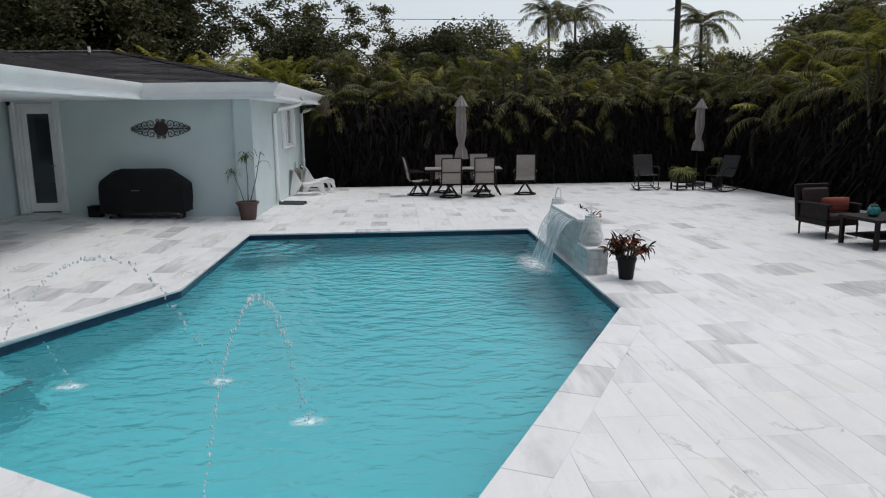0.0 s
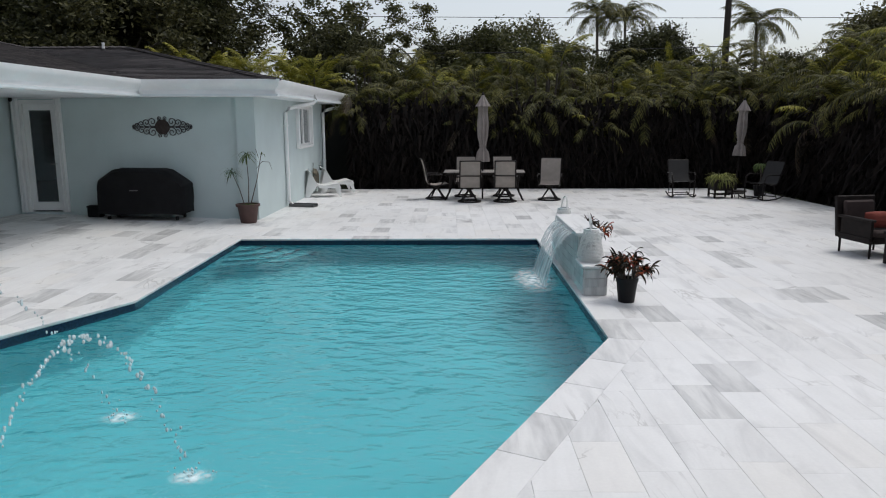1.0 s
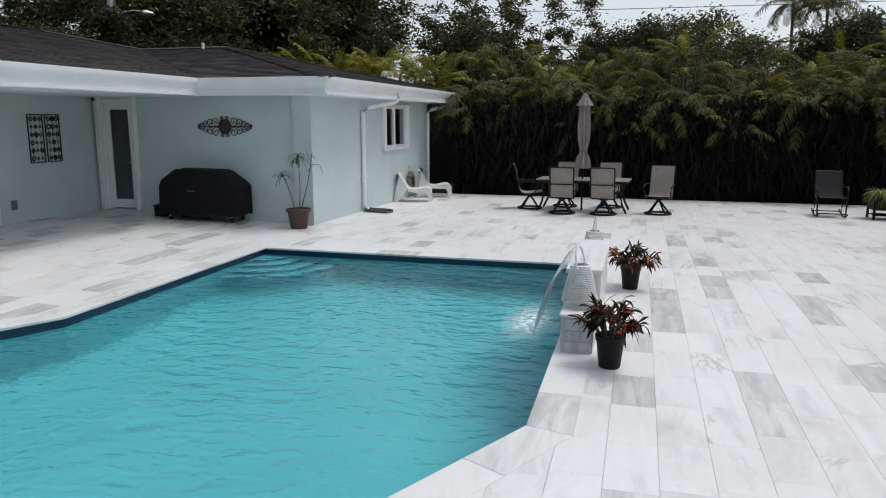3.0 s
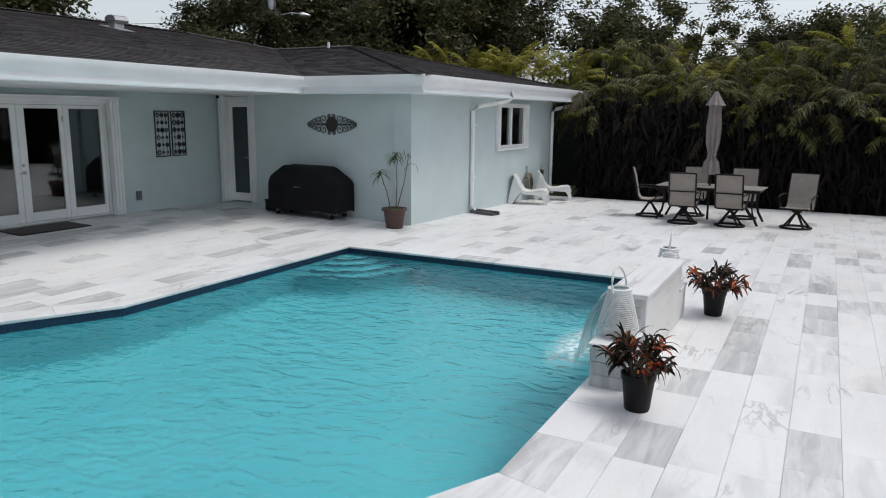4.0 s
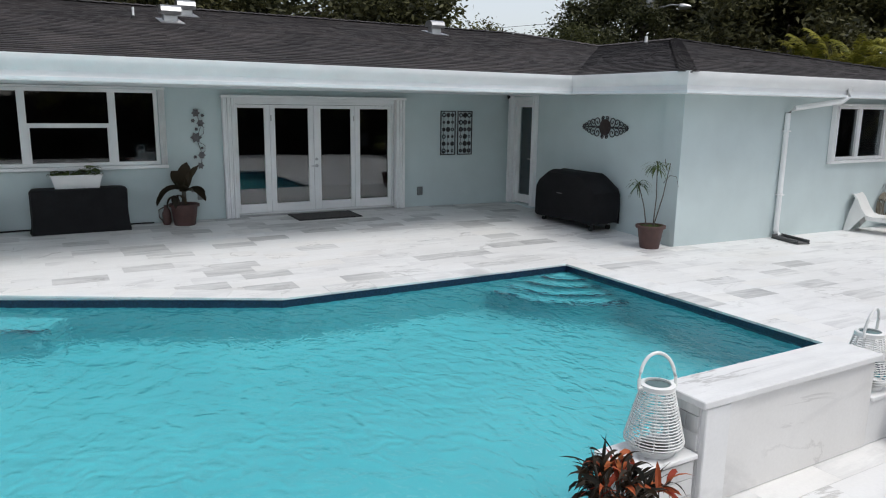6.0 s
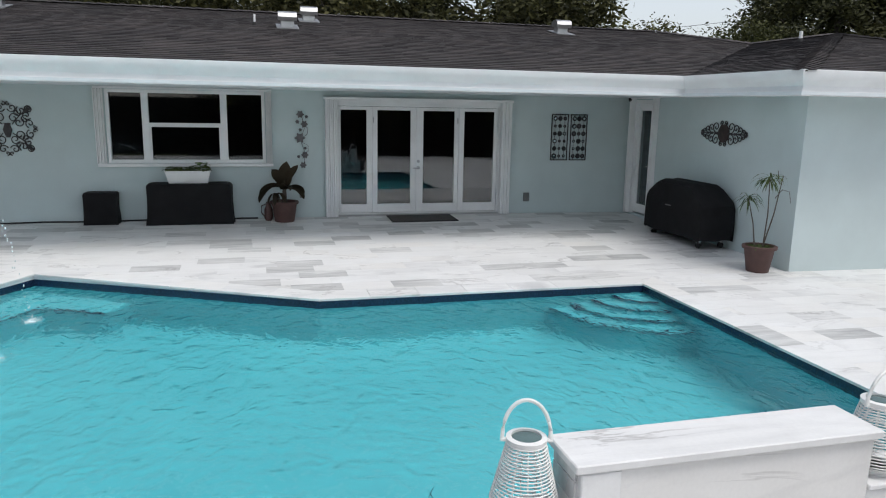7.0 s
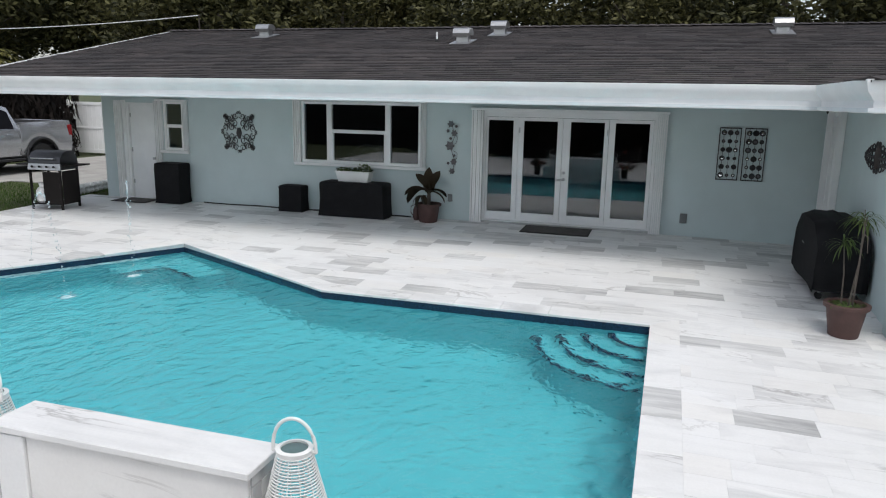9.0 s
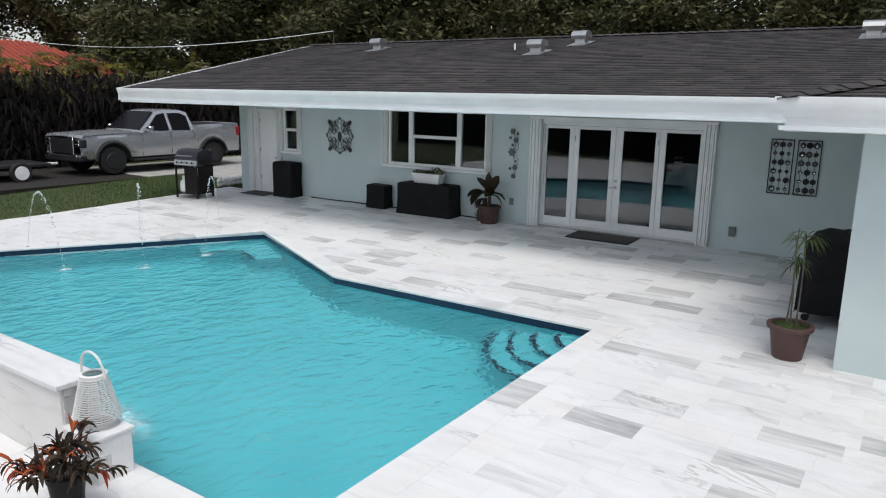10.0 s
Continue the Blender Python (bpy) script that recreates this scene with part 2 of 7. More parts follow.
# ---- mesh tools ----
class Build:
    """Collects vertices and faces of one mesh."""

    def __init__(self):
        self.v, self.f = [], []

    def add(self, verts, faces, m=None):
        k = len(self.v)
        self.v += [tuple(m @ Vector(p)) for p in verts] if m is not None else [tuple(p) for p in verts]
        self.f += [tuple(k + i for i in f) for f in faces]
        return self

    def box(self, x0, x1, y0, y1, z0, z1, c=0.0, m=None):
        if c <= 0:
            v = [(x, y, z) for z in (z0, z1) for y in (y0, y1) for x in (x0, x1)]
            return self.add(v, [(0, 2, 3, 1), (4, 5, 7, 6), (0, 1, 5, 4), (2, 6, 7, 3), (0, 4, 6, 2), (1, 3, 7, 5)], m)
        c = min(c, (x1 - x0) * 0.45, (y1 - y0) * 0.45, (z1 - z0) * 0.45)
        v, idx = [], {}
        lo, hi = (x0, y0, z0), (x1, y1, z1)
        for sx in (0, 1):
            for sy in (0, 1):
                for sz in (0, 1):
                    for a in range(3):
                        p = [(hi, lo)[1 - s][k] + (c if s == 0 else -c) for k, s in enumerate((sx, sy, sz))]
                        p[a] = (lo, hi)[(sx, sy, sz)[a]][a]
                        idx[(sx, sy, sz, a)] = len(v)
                        v.append(tuple(p))
        f = []
        for a in range(3):
            b, d = (a + 1) % 3, (a + 2) % 3
            for s in (0, 1):
                q = []
                for t, u in ((0, 0), (1, 0), (1, 1), (0, 1)):
                    key = [0, 0, 0]
                    key[a], key[b], key[d] = s, t, u
                    q.append(idx[(*key, a)])
                f.append(tuple(q if s else q[::-1]))
            for s in (0, 1):
                for t in (0, 1):
                    k0, k1 = [0, 0, 0], [0, 0, 0]
                    k0[a], k1[a] = 0, 1
                    k0[b] = k1[b] = s
                    k0[d] = k1[d] = t
                    q = [idx[(*k0, b)], idx[(*k1, b)], idx[(*k1, d)], idx[(*k0, d)]]
                    f.append(tuple(q if s != t else q[::-1]))
        for sx in (0, 1):
            for sy in (0, 1):
                for sz in (0, 1):
                    q = [idx[(sx, sy, sz, a)] for a in range(3)]
                    f.append(tuple(q if (sx + sy + sz) % 2 else q[::-1]))
        return self.add(v, f, m)

    def tube(self, pts, r, seg=8, cap=True, m=None, flat=1.0):
        pts = [Vector(p) for p in pts]
        n = len(pts)
        rad = r if isinstance(r, (list, tuple)) else [r] * n
        v, f = [], []
        up = Vector((0, 0, 1))
        for k, p in enumerate(pts):
            d = (pts[min(n - 1, k + 1)] - pts[max(0, k - 1)]).normalized()
            ref = up if abs(d.z) < 0.95 else Vector((0, 1, 0))
            a = d.cross(ref).normalized()
            b = a.cross(d).normalized()
            for s in range(seg):
                t = 2 * math.pi * s / seg
                v.append(p + (a * math.cos(t) + b * math.sin(t) * flat) * rad[k])
        for k in range(n - 1):
            for s in range(seg):
                s2 = (s + 1) % seg
                f.append((k * seg + s, k * seg + s2, (k + 1) * seg + s2, (k + 1) * seg + s))
        if cap:
            f.append(tuple(range(seg))[::-1])
            f.append(tuple((n - 1) * seg + s for s in range(seg)))
        return self.add(v, f, m)

    def lathe(self, prof, seg=20, m=None):
        v, f = [], []
        for r, z in prof:
            for s in range(seg):
                t = 2 * math.pi * s / seg
                v.append((r * math.cos(t), r * math.sin(t), z))
        for k in range(len(prof) - 1):
            for s in range(seg):
                s2 = (s + 1) % seg
                f.append((k * seg + s, k * seg + s2, (k + 1) * seg + s2, (k + 1) * seg + s))
        f.append(tuple(range(seg))[::-1])
        f.append(tuple((len(prof) - 1) * seg + s for s in range(seg)))
        return self.add(v, f, m)

    def prism(self, outline, z0, z1, m=None):
        n = len(outline)
        v = [(x, y, z0) for x, y in outline] + [(x, y, z1) for x, y in outline]
        f = [tuple(range(n))[::-1], tuple(range(n, 2 * n))] + [(k, (k + 1) % n, n + (k + 1) % n, n + k) for k in range(n)]
        return self.add(v, f, m)

    def sheet(self, rows, thick=0.0, m=None):
        """A curved sheet from rows of points, given a thickness along its normals."""
        R, C = len(rows), len(rows[0])
        pts = [[Vector(p) for p in r] for r in rows]
        v = [p for r in pts for p in r]
        f = [(i * C + j, i * C + j + 1, (i + 1) * C + j + 1, (i + 1) * C + j) for i in range(R - 1) for j in range(C - 1)]
        if thick:
            nv = []
            for i in range(R):
                for j in range(C):
                    du = pts[i][min(C - 1, j + 1)] - pts[i][max(0, j - 1)]
                    dv = pts[min(R - 1, i + 1)][j] - pts[max(0, i - 1)][j]
                    nv.append(pts[i][j] - du.cross(dv).normalized() * thick)
            k = R * C
            f += [tuple(k + q for q in reversed(g)) for g in list(f)]
            v = v + nv
            rim = [j for j in range(C)] + [i * C + C - 1 for i in range(1, R)] + [(R - 1) * C + j for j in range(C - 2, -1, -1)] + [i * C for i in range(R - 2, 0, -1)]
            f += [(rim[q], k + rim[q], k + rim[(q + 1) % len(rim)], rim[(q + 1) % len(rim)]) for q in range(len(rim))]
        return self.add(v, f, m)

    def mesh(self, name, mat, smooth=35):
        me = bpy.data.meshes.new(name)
        me.from_pydata(self.v, [], self.f)
        me.materials.append(mat)
        if smooth:
            me.polygons.foreach_set("use_smooth", [True] * len(me.polygons))
            me.set_sharp_from_angle(angle=radians(smooth))
        me.update()
        return me


def part(name, build, mat, parent=None, label="", smooth=35):
    ob = new(name, build.mesh(name, mat, smooth) if isinstance(build, Build) else build)
    ob.parent = parent
    if label:
        ob["label"] = label
    return ob


def thing(name, label, category, group="", at=(0, 0, 0), turn=0.0):
    ob = new(name)
    ob.empty_display_size = 0.1
    ob.matrix_basis = pose(*at, 0, 0, turn)
    return tagged(ob, label, category, group)


def structure(name, build, mat, label, category, smooth=35):
    return tagged(part(name, build, mat, None, "", smooth), label, category, "", "structure")


def deck_z(x, y):
    """The deck falls gently from the house to the pool and on to the hedge."""
    return min(0.2, max(0.0, -2.0 - x) * 0.027) - max(0.0, y - 13.6) * 0.013


# ---- deck and pool ----
POOL = [(-1.915, 13.215), (-1.915, 9.13), (-3.58, 5.79), (0.70, 3.285), (3.035, 7.765), (3.035, 13.215)]
WATER_Z = -0.085


def offset(poly, d):
    """The outline moved outwards by d."""
    n, out = len(poly), []
    for k in range(n):
        p0, p1, p2 = Vector(poly[k - 1]), Vector(poly[k]), Vector(poly[(k + 1) % n])
        e0, e1 = (p1 - p0).normalized(), (p2 - p1).normalized()
        n0, n1 = Vector((-e0.y, e0.x)), Vector((-e1.y, e1.x))
        b = (n0 + n1).normalized()
        out.append(tuple(p1 - b * d / max(0.3, b.dot(n0))))
    return out


def ring(b, inner, outer, z0, z1):
    n = len(inner)
    v = [(*p, z) for z in (z0, z1) for q in (inner, outer) for p in q]
    f = []
    for k in range(n):
        j = (k + 1) % n
        f += [(2 * n + k, 2 * n + j, 3 * n + j, 3 * n + k), (k, n + k, n + j, j), (k, j, 2 * n + j, 2 * n + k), (n + k, 3 * n + k, 3 * n + j, n + j)]
    return b.add(v, f)


pool = thing("swimming_pool", "angular aqua swimming pool full of rippled water in the deck", "pool")
b = Build()
ins = offset(POOL, -0.02)
n = len(POOL)
b.add([(*p, -0.02) for p in POOL] + [(*p, -1.35) for p in ins], [tuple(range(n, 2 * n))[::-1]] + [((k + 1) % n, k, n + k, n + (k + 1) % n) for k in range(n)])
part("shell", b, PLASTER, pool, smooth=0)
b = Build()
ring(b, offset(POOL, -0.012), offset(POOL, 0.0), -0.165, -0.022)
part("waterline_tiles", b, WATERLINE, pool, "navy blue mosaic waterline tiles", smooth=0)
b = Build()
wet = offset(POOL, -0.013)
b.add([(*p, WATER_Z) for p in wet], [tuple(range(n))])
water = part("water", b, WATER, pool, "clear rippled turquoise water", smooth=0)
water.visible_shadow = False

# ---- house ----
WX, NY, EX, SY, NEND = -7.06, 15.75, -2.23, 1.15, 23.25
SOF, FAS = 2.38, 2.69
WALL_T = 0.2


def wall_x(name, x, y0, y1, holes, label):
    """A wall in the plane x facing +x, with openings (y0, y1, z0, z1)."""
    b = Build()
    ys = sorted({y0, y1, *[h[0] for h in holes], *[h[1] for h in holes]})
    for a, c in zip(ys, ys[1:]):
        own = [h for h in holes if h[0] <= a + 1e-6 and h[1] >= c - 1e-6]
        z = -0.4
        for h in sorted(own, key=lambda q: q[2]):
            if h[2] > z:
                b.box(x - WALL_T, x, a, c, z, h[2])
            z = h[3]
        b.box(x - WALL_T, x, a, c, z, 2.6)
    return structure(name, b, STUCCO, label, "wall", smooth=0)


def wall_y(name, y, x0, x1, holes, label):
    b = Build()
    xs = sorted({x0, x1, *[h[0] for h in holes], *[h[1] for h in holes]})
    for a, c in zip(xs, xs[1:]):
        own = [h for h in holes if h[0] <= a + 1e-6 and h[1] >= c - 1e-6]
        z = -0.4
        for h in sorted(own, key=lambda q: q[2]):
            if h[2] > z:
                b.box(a, c, y, y + WALL_T, z, h[2])
            z = h[3]
        b.box(a, c, y, y + WALL_T, z, 2.6)
    return structure(name, b, STUCCO, label, "wall", smooth=0)


# the openings along the patio were set out from a floor 5 to 9 cm higher
DROP, DROP_S = -0.055, -0.085
FD = (9.90, 13.02, 0.19, 2.24)
WIN2 = (6.11, 8.67, 1.18, 2.40)
WIN3 = (2.78, 3.29, 1.32, 2.36)
SDOOR = (1.80, 2.58, 0.2, 2.32)
NDOOR = (-6.88, -6.15, 0.14, 2.35)
EWIN = (19.62, 21.22, 1.275, 2.26)


def lowered(h, dz):
    return (h[0], h[1], h[2] + dz, h[3] + dz)


wall_x("wall_west", WX, SY, NY + 0.2, [lowered(FD, DROP), lowered(WIN2, DROP), lowered(WIN3, DROP_S), lowered(SDOOR, DROP_S)], "pale blue stucco house wall along the patio")
wall_y("wall_recess", NY, WX, EX - WALL_T, [NDOOR], "pale blue stucco wall behind the covered grill")
wall_x("wall_east", EX, NY, NEND, [EWIN], "pale blue stucco wing wall with one window")
b = Build()
b.box(-2.60, EX, NY - 0.085, NY, -0.4, 2.6)
structure("pilaster", b, STUCCO, "pale blue stucco pilaster at the wing corner", "pilaster", smooth=0)
b = Build()
b.box(-14, EX - WALL_T, NEND - WALL_T, NEND - 0.003, -0.4, 2.6)
b.box(-14, WX - WALL_T, SY, SY + WALL_T, -0.4, 2.6)
b.box(-14.2, -14, SY, NEND, -0.4, 2.6)
structure("wall_back", b, STUCCO, "pale blue stucco outer walls of the house", "wall", smooth=0)
# floors and a partition, with the darkness of the rooms put into their colour
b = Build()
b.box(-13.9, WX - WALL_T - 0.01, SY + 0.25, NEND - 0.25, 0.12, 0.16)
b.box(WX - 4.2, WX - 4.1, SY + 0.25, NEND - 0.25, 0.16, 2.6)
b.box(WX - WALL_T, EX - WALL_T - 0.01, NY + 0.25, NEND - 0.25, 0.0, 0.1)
structure("interior", b, ROOM_SHADE, "near-black surfaces standing in for unlit rooms behind the glass", "interior", smooth=0)

# roof: eaves, hips and valley
EAVE_X, WING_S, WING_N, WING_E, GABLE = -4.12, 14.98, 24.6, -1.58, 0.45
SLOPE = 0.215
RX = EAVE_X - 6.4


def roof_z(d):
    return FAS + 0.01 + SLOPE * d


RIDGE_Z = roof_z(6.4)
half = (WING_N - WING_S) / 2
apex = (WING_E - half, WING_S + half, roof_z(half))
meet = (RX + (6.4 - half) * 1.0, WING_S + half, roof_z(half))
ridge_s, ridge_n = (RX, GABLE, RIDGE_Z), (RX, WING_N - 6.4, RIDGE_Z)
FARX = RX - 6.4
planes = {
    "main_east": [(EAVE_X, GABLE, roof_z(0)), (EAVE_X, WING_S, roof_z(0)), (meet[0], meet[1], meet[2]), ridge_n, ridge_s],
    "wing_south": [(EAVE_X, WING_S, roof_z(0)), (WING_E, WING_S, roof_z(0)), apex, meet],
    "wing_east": [(WING_E, WING_S, roof_z(0)), (WING_E, WING_N, roof_z(0)), apex],
    "north": [(WING_E, WING_N, roof_z(0)), (FARX, WING_N, roof_z(0)), ridge_n, meet, apex],
    "main_west": [(FARX, WING_N, roof_z(0)), (FARX, GABLE, roof_z(0)), ridge_s, ridge_n],
}
roof = thing("roof", "dark charcoal shingle hip roof with white fascia", "roof")
roof["kind"] = "structure"
b = Build()
for pts in planes.values():
    k = len(pts)
    b.add([(x, y, z - 0.03) for x, y, z in pts] + [(x, y, z - 0.10) for x, y, z in pts], [tuple(range(k)), tuple(range(k, 2 * k))[::-1]] + [(q, k + q, k + (q + 1) % k, (q + 1) % k) for q in range(k)])
part("sheathing", b, SHINGLE, roof, smooth=0)
# soffit and ceiling over the patio
b = Build()
b.prism([(EAVE_X - 0.02, GABLE + 0.05), (EAVE_X - 0.02, WING_S + 0.02), (WING_E - 0.02, WING_S + 0.02), (WING_E - 0.02, WING_N - 0.05), (FARX, WING_N - 0.05), (FARX, GABLE + 0.05)], SOF + 0.01, SOF + 0.05)
structure("ceiling", b, SOFFIT, "pale painted patio ceiling and soffit", "ceiling", smooth=0)


def eave_run(name, p0, p1, out, label, m0=0, m1=0):
    """Fascia board with a moulded gutter, from p0 to p1; out: the way that it faces."""
    d = (Vector(p1) - Vector(p0))
    o = Vector((*out, 0))
    prof = [(-0.02, SOF + 0.0), (0.0, SOF), (0.0, 2.50), (0.04, 2.55), (0.078, 2.585), (0.092, 2.645), (0.10, 2.685), (0.10, FAS + 0.004), (0.09, FAS + 0.006), (0.055, FAS - 0.002), (0.05, FAS - 0.03), (-0.02, FAS - 0.03)]
    v = []
    d = Vector((*d.normalized(), 0))
    for p, mitre in ((p0, m0), (p1, m1)):
        for a, z in prof:
            q = Vector((*p, 0)) + o * (a - 0.07) + d * mitre * (a - 0.07)
            v.append((q.x, q.y, z))
    k = len(prof)
    b = Build().add(v, [(q, (q + 1) % k, k + (q + 1) % k, k + q) for q in range(k)] + [tuple(range(k))[::-1], tuple(range(k, 2 * k))])
    return part(name, b, WHITE, roof, label)


eave_run("gutter", (EAVE_X, GABLE), (EAVE_X, WING_S), (1, 0), "white painted gutter and fascia", 0, -1)
eave_run("gutter", (EAVE_X, WING_S), (WING_E, WING_S), (0, -1), "white painted gutter and fascia", 1, 1)
eave_run("gutter", (WING_E, WING_S), (WING_E, WING_N), (1, 0), "white painted gutter and fascia", -1, 0)
b = Build()
b.add([(EAVE_X, GABLE, 2.42), (EAVE_X, GABLE, 2.70), (RX, GABLE, RIDGE_Z - 0.02), (RX, GABLE, RIDGE_Z - 0.3), (EAVE_X, GABLE + 0.03, 2.42), (EAVE_X, GABLE + 0.03, 2.70), (RX, GABLE + 0.03, RIDGE_Z - 0.02), (RX, GABLE + 0.03, RIDGE_Z - 0.3)], [(0, 1, 2, 3), (7, 6, 5, 4), (0, 4, 5, 1), (1, 5, 6, 2), (2, 6, 7, 3), (3, 7, 4, 0)])
b.add([(FARX, GABLE, 2.42), (FARX, GABLE, 2.70), (RX, GABLE, RIDGE_Z - 0.02), (RX, GABLE, RIDGE_Z - 0.3), (FARX, GABLE + 0.03, 2.42), (FARX, GABLE + 0.03, 2.70), (RX, GABLE + 0.03, RIDGE_Z - 0.02), (RX, GABLE + 0.03, RIDGE_Z - 0.3)], [(3, 2, 1, 0), (4, 5, 6, 7), (1, 5, 4, 0), (2, 6, 5, 1), (3, 7, 6, 2), (0, 4, 7, 3)])
b.add([(EAVE_X, GABLE + 0.7, SOF), (FARX, GABLE + 0.7, SOF), (RX, GABLE + 0.7, RIDGE_Z - 0.1)], [(0, 1, 2)])
part("rake_board", b, WHITE, roof, smooth=0)
# ---- shingles, vents and pipes ----
def inside(poly, x, y):
    hit = False
    for k in range(len(poly)):
        (x0, y0, *_), (x1, y1, *_) = poly[k - 1], poly[k]
        if (y0 > y) != (y1 > y) and x < (x1 - x0) * (y - y0) / (y1 - y0) + x0:
            hit = not hit
    return hit


def shingle_plane(pts, origin, along, inward, length):
    """Overlapping shingle courses on one roof plane; along the eave, inward up the slope."""
    rng = random.Random(7)
    b = Build()
    rise = 0.155
    o, a, w = Vector(origin), Vector(along), Vector(inward)
    up = Vector((0, 0, SLOPE))
    courses = int(7 / rise)
    for c in range(courses):
        u = -rng.random() * 0.3
        while u < length:
            step = rng.choice((0.2, 0.25, 0.33, 0.4))
            mid = o + a * (u + step / 2) + w * (c * rise + rise * 0.5)
            if inside(pts, mid.x, mid.y):
                lift = 0.012 + rng.random() * 0.006
                q = []
                for du, dw, h in ((0, 0, lift), (step - 0.006, 0, lift), (step - 0.006, rise * 1.05, 0.001), (0, rise * 1.05, 0.001), (0, 0, -0.004), (step - 0.006, 0, -0.004)):
                    ww = c * rise + dw
                    p = o + a * (u + du) + w * ww
                    q.append((p.x, p.y, roof_z(ww) - 0.03 + h))
                b.add(q, [(0, 1, 2, 3), (4, 5, 1, 0)])
            u += step
    return b


for pts, org, al, inw, ln in (
    (planes["main_east"], (EAVE_X, GABLE, 0), (0, 1, 0), (-1, 0, 0), 20),
    (planes["wing_south"], (EAVE_X - 6.4, WING_S, 0), (1, 0, 0), (0, 1, 0), 10),
    (planes["wing_east"], (WING_E, WING_S, 0), (0, 1, 0), (-1, 0, 0), 10),
):
    sh = part("shingles", shingle_plane(pts, org, al, inw, ln), SHINGLE, roof, "weathered charcoal asphalt shingles", smooth=0)
    sh["kind"] = "stuff"


def cap_line(p, q):
    rng = random.Random(3)
    p, q = Vector(p), Vector(q)
    d = (q - p).normalized()
    s = d.cross(Vector((0, 0, 1))).normalized()
    b = Build()
    t, ln = 0.0, (q - p).length
    while t < ln - 0.1:
        c = p + d * t
        e = p + d * min(ln, t + 0.26)
        v = []
        for k, h in ((c, 0.03), (e, 0.012)):
            for side, dz in ((-0.15, -0.028), (0, 0.012), (0.15, -0.028)):
                pt = k + s * side
                v.append((pt.x, pt.y, pt.z - 0.02 + dz + h))
        b.add(v, [(0, 1, 4, 3), (1, 2, 5, 4), (0, 3, 4, 1), (2, 1, 0)])
        t += 0.21
    return b


for p, q in ((ridge_s, ridge_n), ((WING_E, WING_S, roof_z(0)), apex), ((WING_E, WING_N, roof_z(0)), apex), (meet, apex), (ridge_n, meet)):
    part("ridge_caps", cap_line(p, q), SHINGLE, roof, smooth=0)


def roof_at(x):
    return roof_z(EAVE_X - x)


def roof_vent(x, y, s=1.0):
    v = thing("roof_vent", "galvanised gooseneck roof vent with a pale flashing", "roof vent", "vents on the roof", (x, y, roof_at(x) - 0.02))
    tilt = math.atan(SLOPE)
    part("flashing", Build().box(-0.30, 0.34, -0.2, 0.2, 0.004, 0.016, m=Matrix.Rotation(tilt, 4, "Y")), STEEL, v, "grey metal flashing")
    part("throat", Build().box(-0.11 * s, 0.10 * s, -0.12 * s, 0.12 * s, -0.02, 0.16 * s, 0.01), STEEL, v)
    prof = [(0.17, 0.10), (0.19, 0.16), (0.16, 0.235), (0.08, 0.27), (-0.06, 0.27), (-0.14, 0.22), (-0.15, 0.15), (0.13, 0.15), (0.15, 0.10)]
    b = Build()
    k = len(prof)
    b.add([(px * s, yy * s, pz * s) for yy in (-0.17, 0.17) for px, pz in prof], [tuple(range(k)), tuple(range(k, 2 * k))[::-1]] + [(q, k + q, k + (q + 1) % k, (q + 1) % k) for q in range(k)])
    part("hood", b, STEEL, v, "bright galvanised hood")
    return v


for x, y in ((-9.3, 4.0), (-8.2, 9.14), (-9.35, 9.62), (-9.3, 15.12)):
    roof_vent(x, y)
pipe = thing("vent_pipe", "thin white plumbing vent pipe on the roof", "vent pipe", "pipes on the roof", (-8.3, 8.55, roof_at(-8.3) - 0.03))
part("pipe", Build().tube([(0, 0, 0), (0, 0, 0.2)], 0.02), WHITE, pipe)
part("collar", Build().lathe([(0.05, 0), (0.035, 0.04), (0.024, 0.06)], 12), RUBBER, pipe)
pipe = thing("vent_pipe", "short white plumbing vent pipe by the wing ridge", "vent pipe", "pipes on the roof", (-6.75, 19.25, roof_z(4.25) - 0.03))
part("pipe", Build().tube([(0, 0, 0), (0, 0, 0.2)], 0.035), WHITE, pipe)
part("collar", Build().lathe([(0.07, 0), (0.05, 0.04), (0.04, 0.06)], 12), RUBBER, pipe)

# ---- openings ----
def pane_box(b, x, y0, y1, z0, z1, t, d):
    """A frame of bars of width t around an opening in a wall facing +x."""
    b.box(x - d, x, y0, y0 + t, z0, z1, 0.004)
    b.box(x - d, x, y1 - t, y1, z0, z1, 0.004)
    b.box(x - d, x, y0 + t, y1 - t, z0, z0 + t, 0.004)
    b.box(x - d, x, y0 + t, y1 - t, z1 - t, z1, 0.004)


def glass_part(parent, x, y0, y1, z0, z1):
    g = part("pane", Build().box(x - 0.006, x, y0, y1, z0, z1), GLASS, parent, "dark reflecting glass", smooth=0)
    g.visible_shadow = False
    return g


def shutter_stack(parent, y, z0, z1, x=WX, width=0.2, deep=0.13):
    """Folded accordion storm shutter: narrow upright slats."""
    b = Build()
    n = 6
    for k in range(n):
        yy = y + width * k / n
        b.box(x + 0.005, x + deep - (0.018 if k % 2 else 0), yy + 0.002, yy + width / n - 0.002, z0, z1, 0.006)
    part("storm_shutter", b, WHITE, parent, "folded white accordion storm shutter")


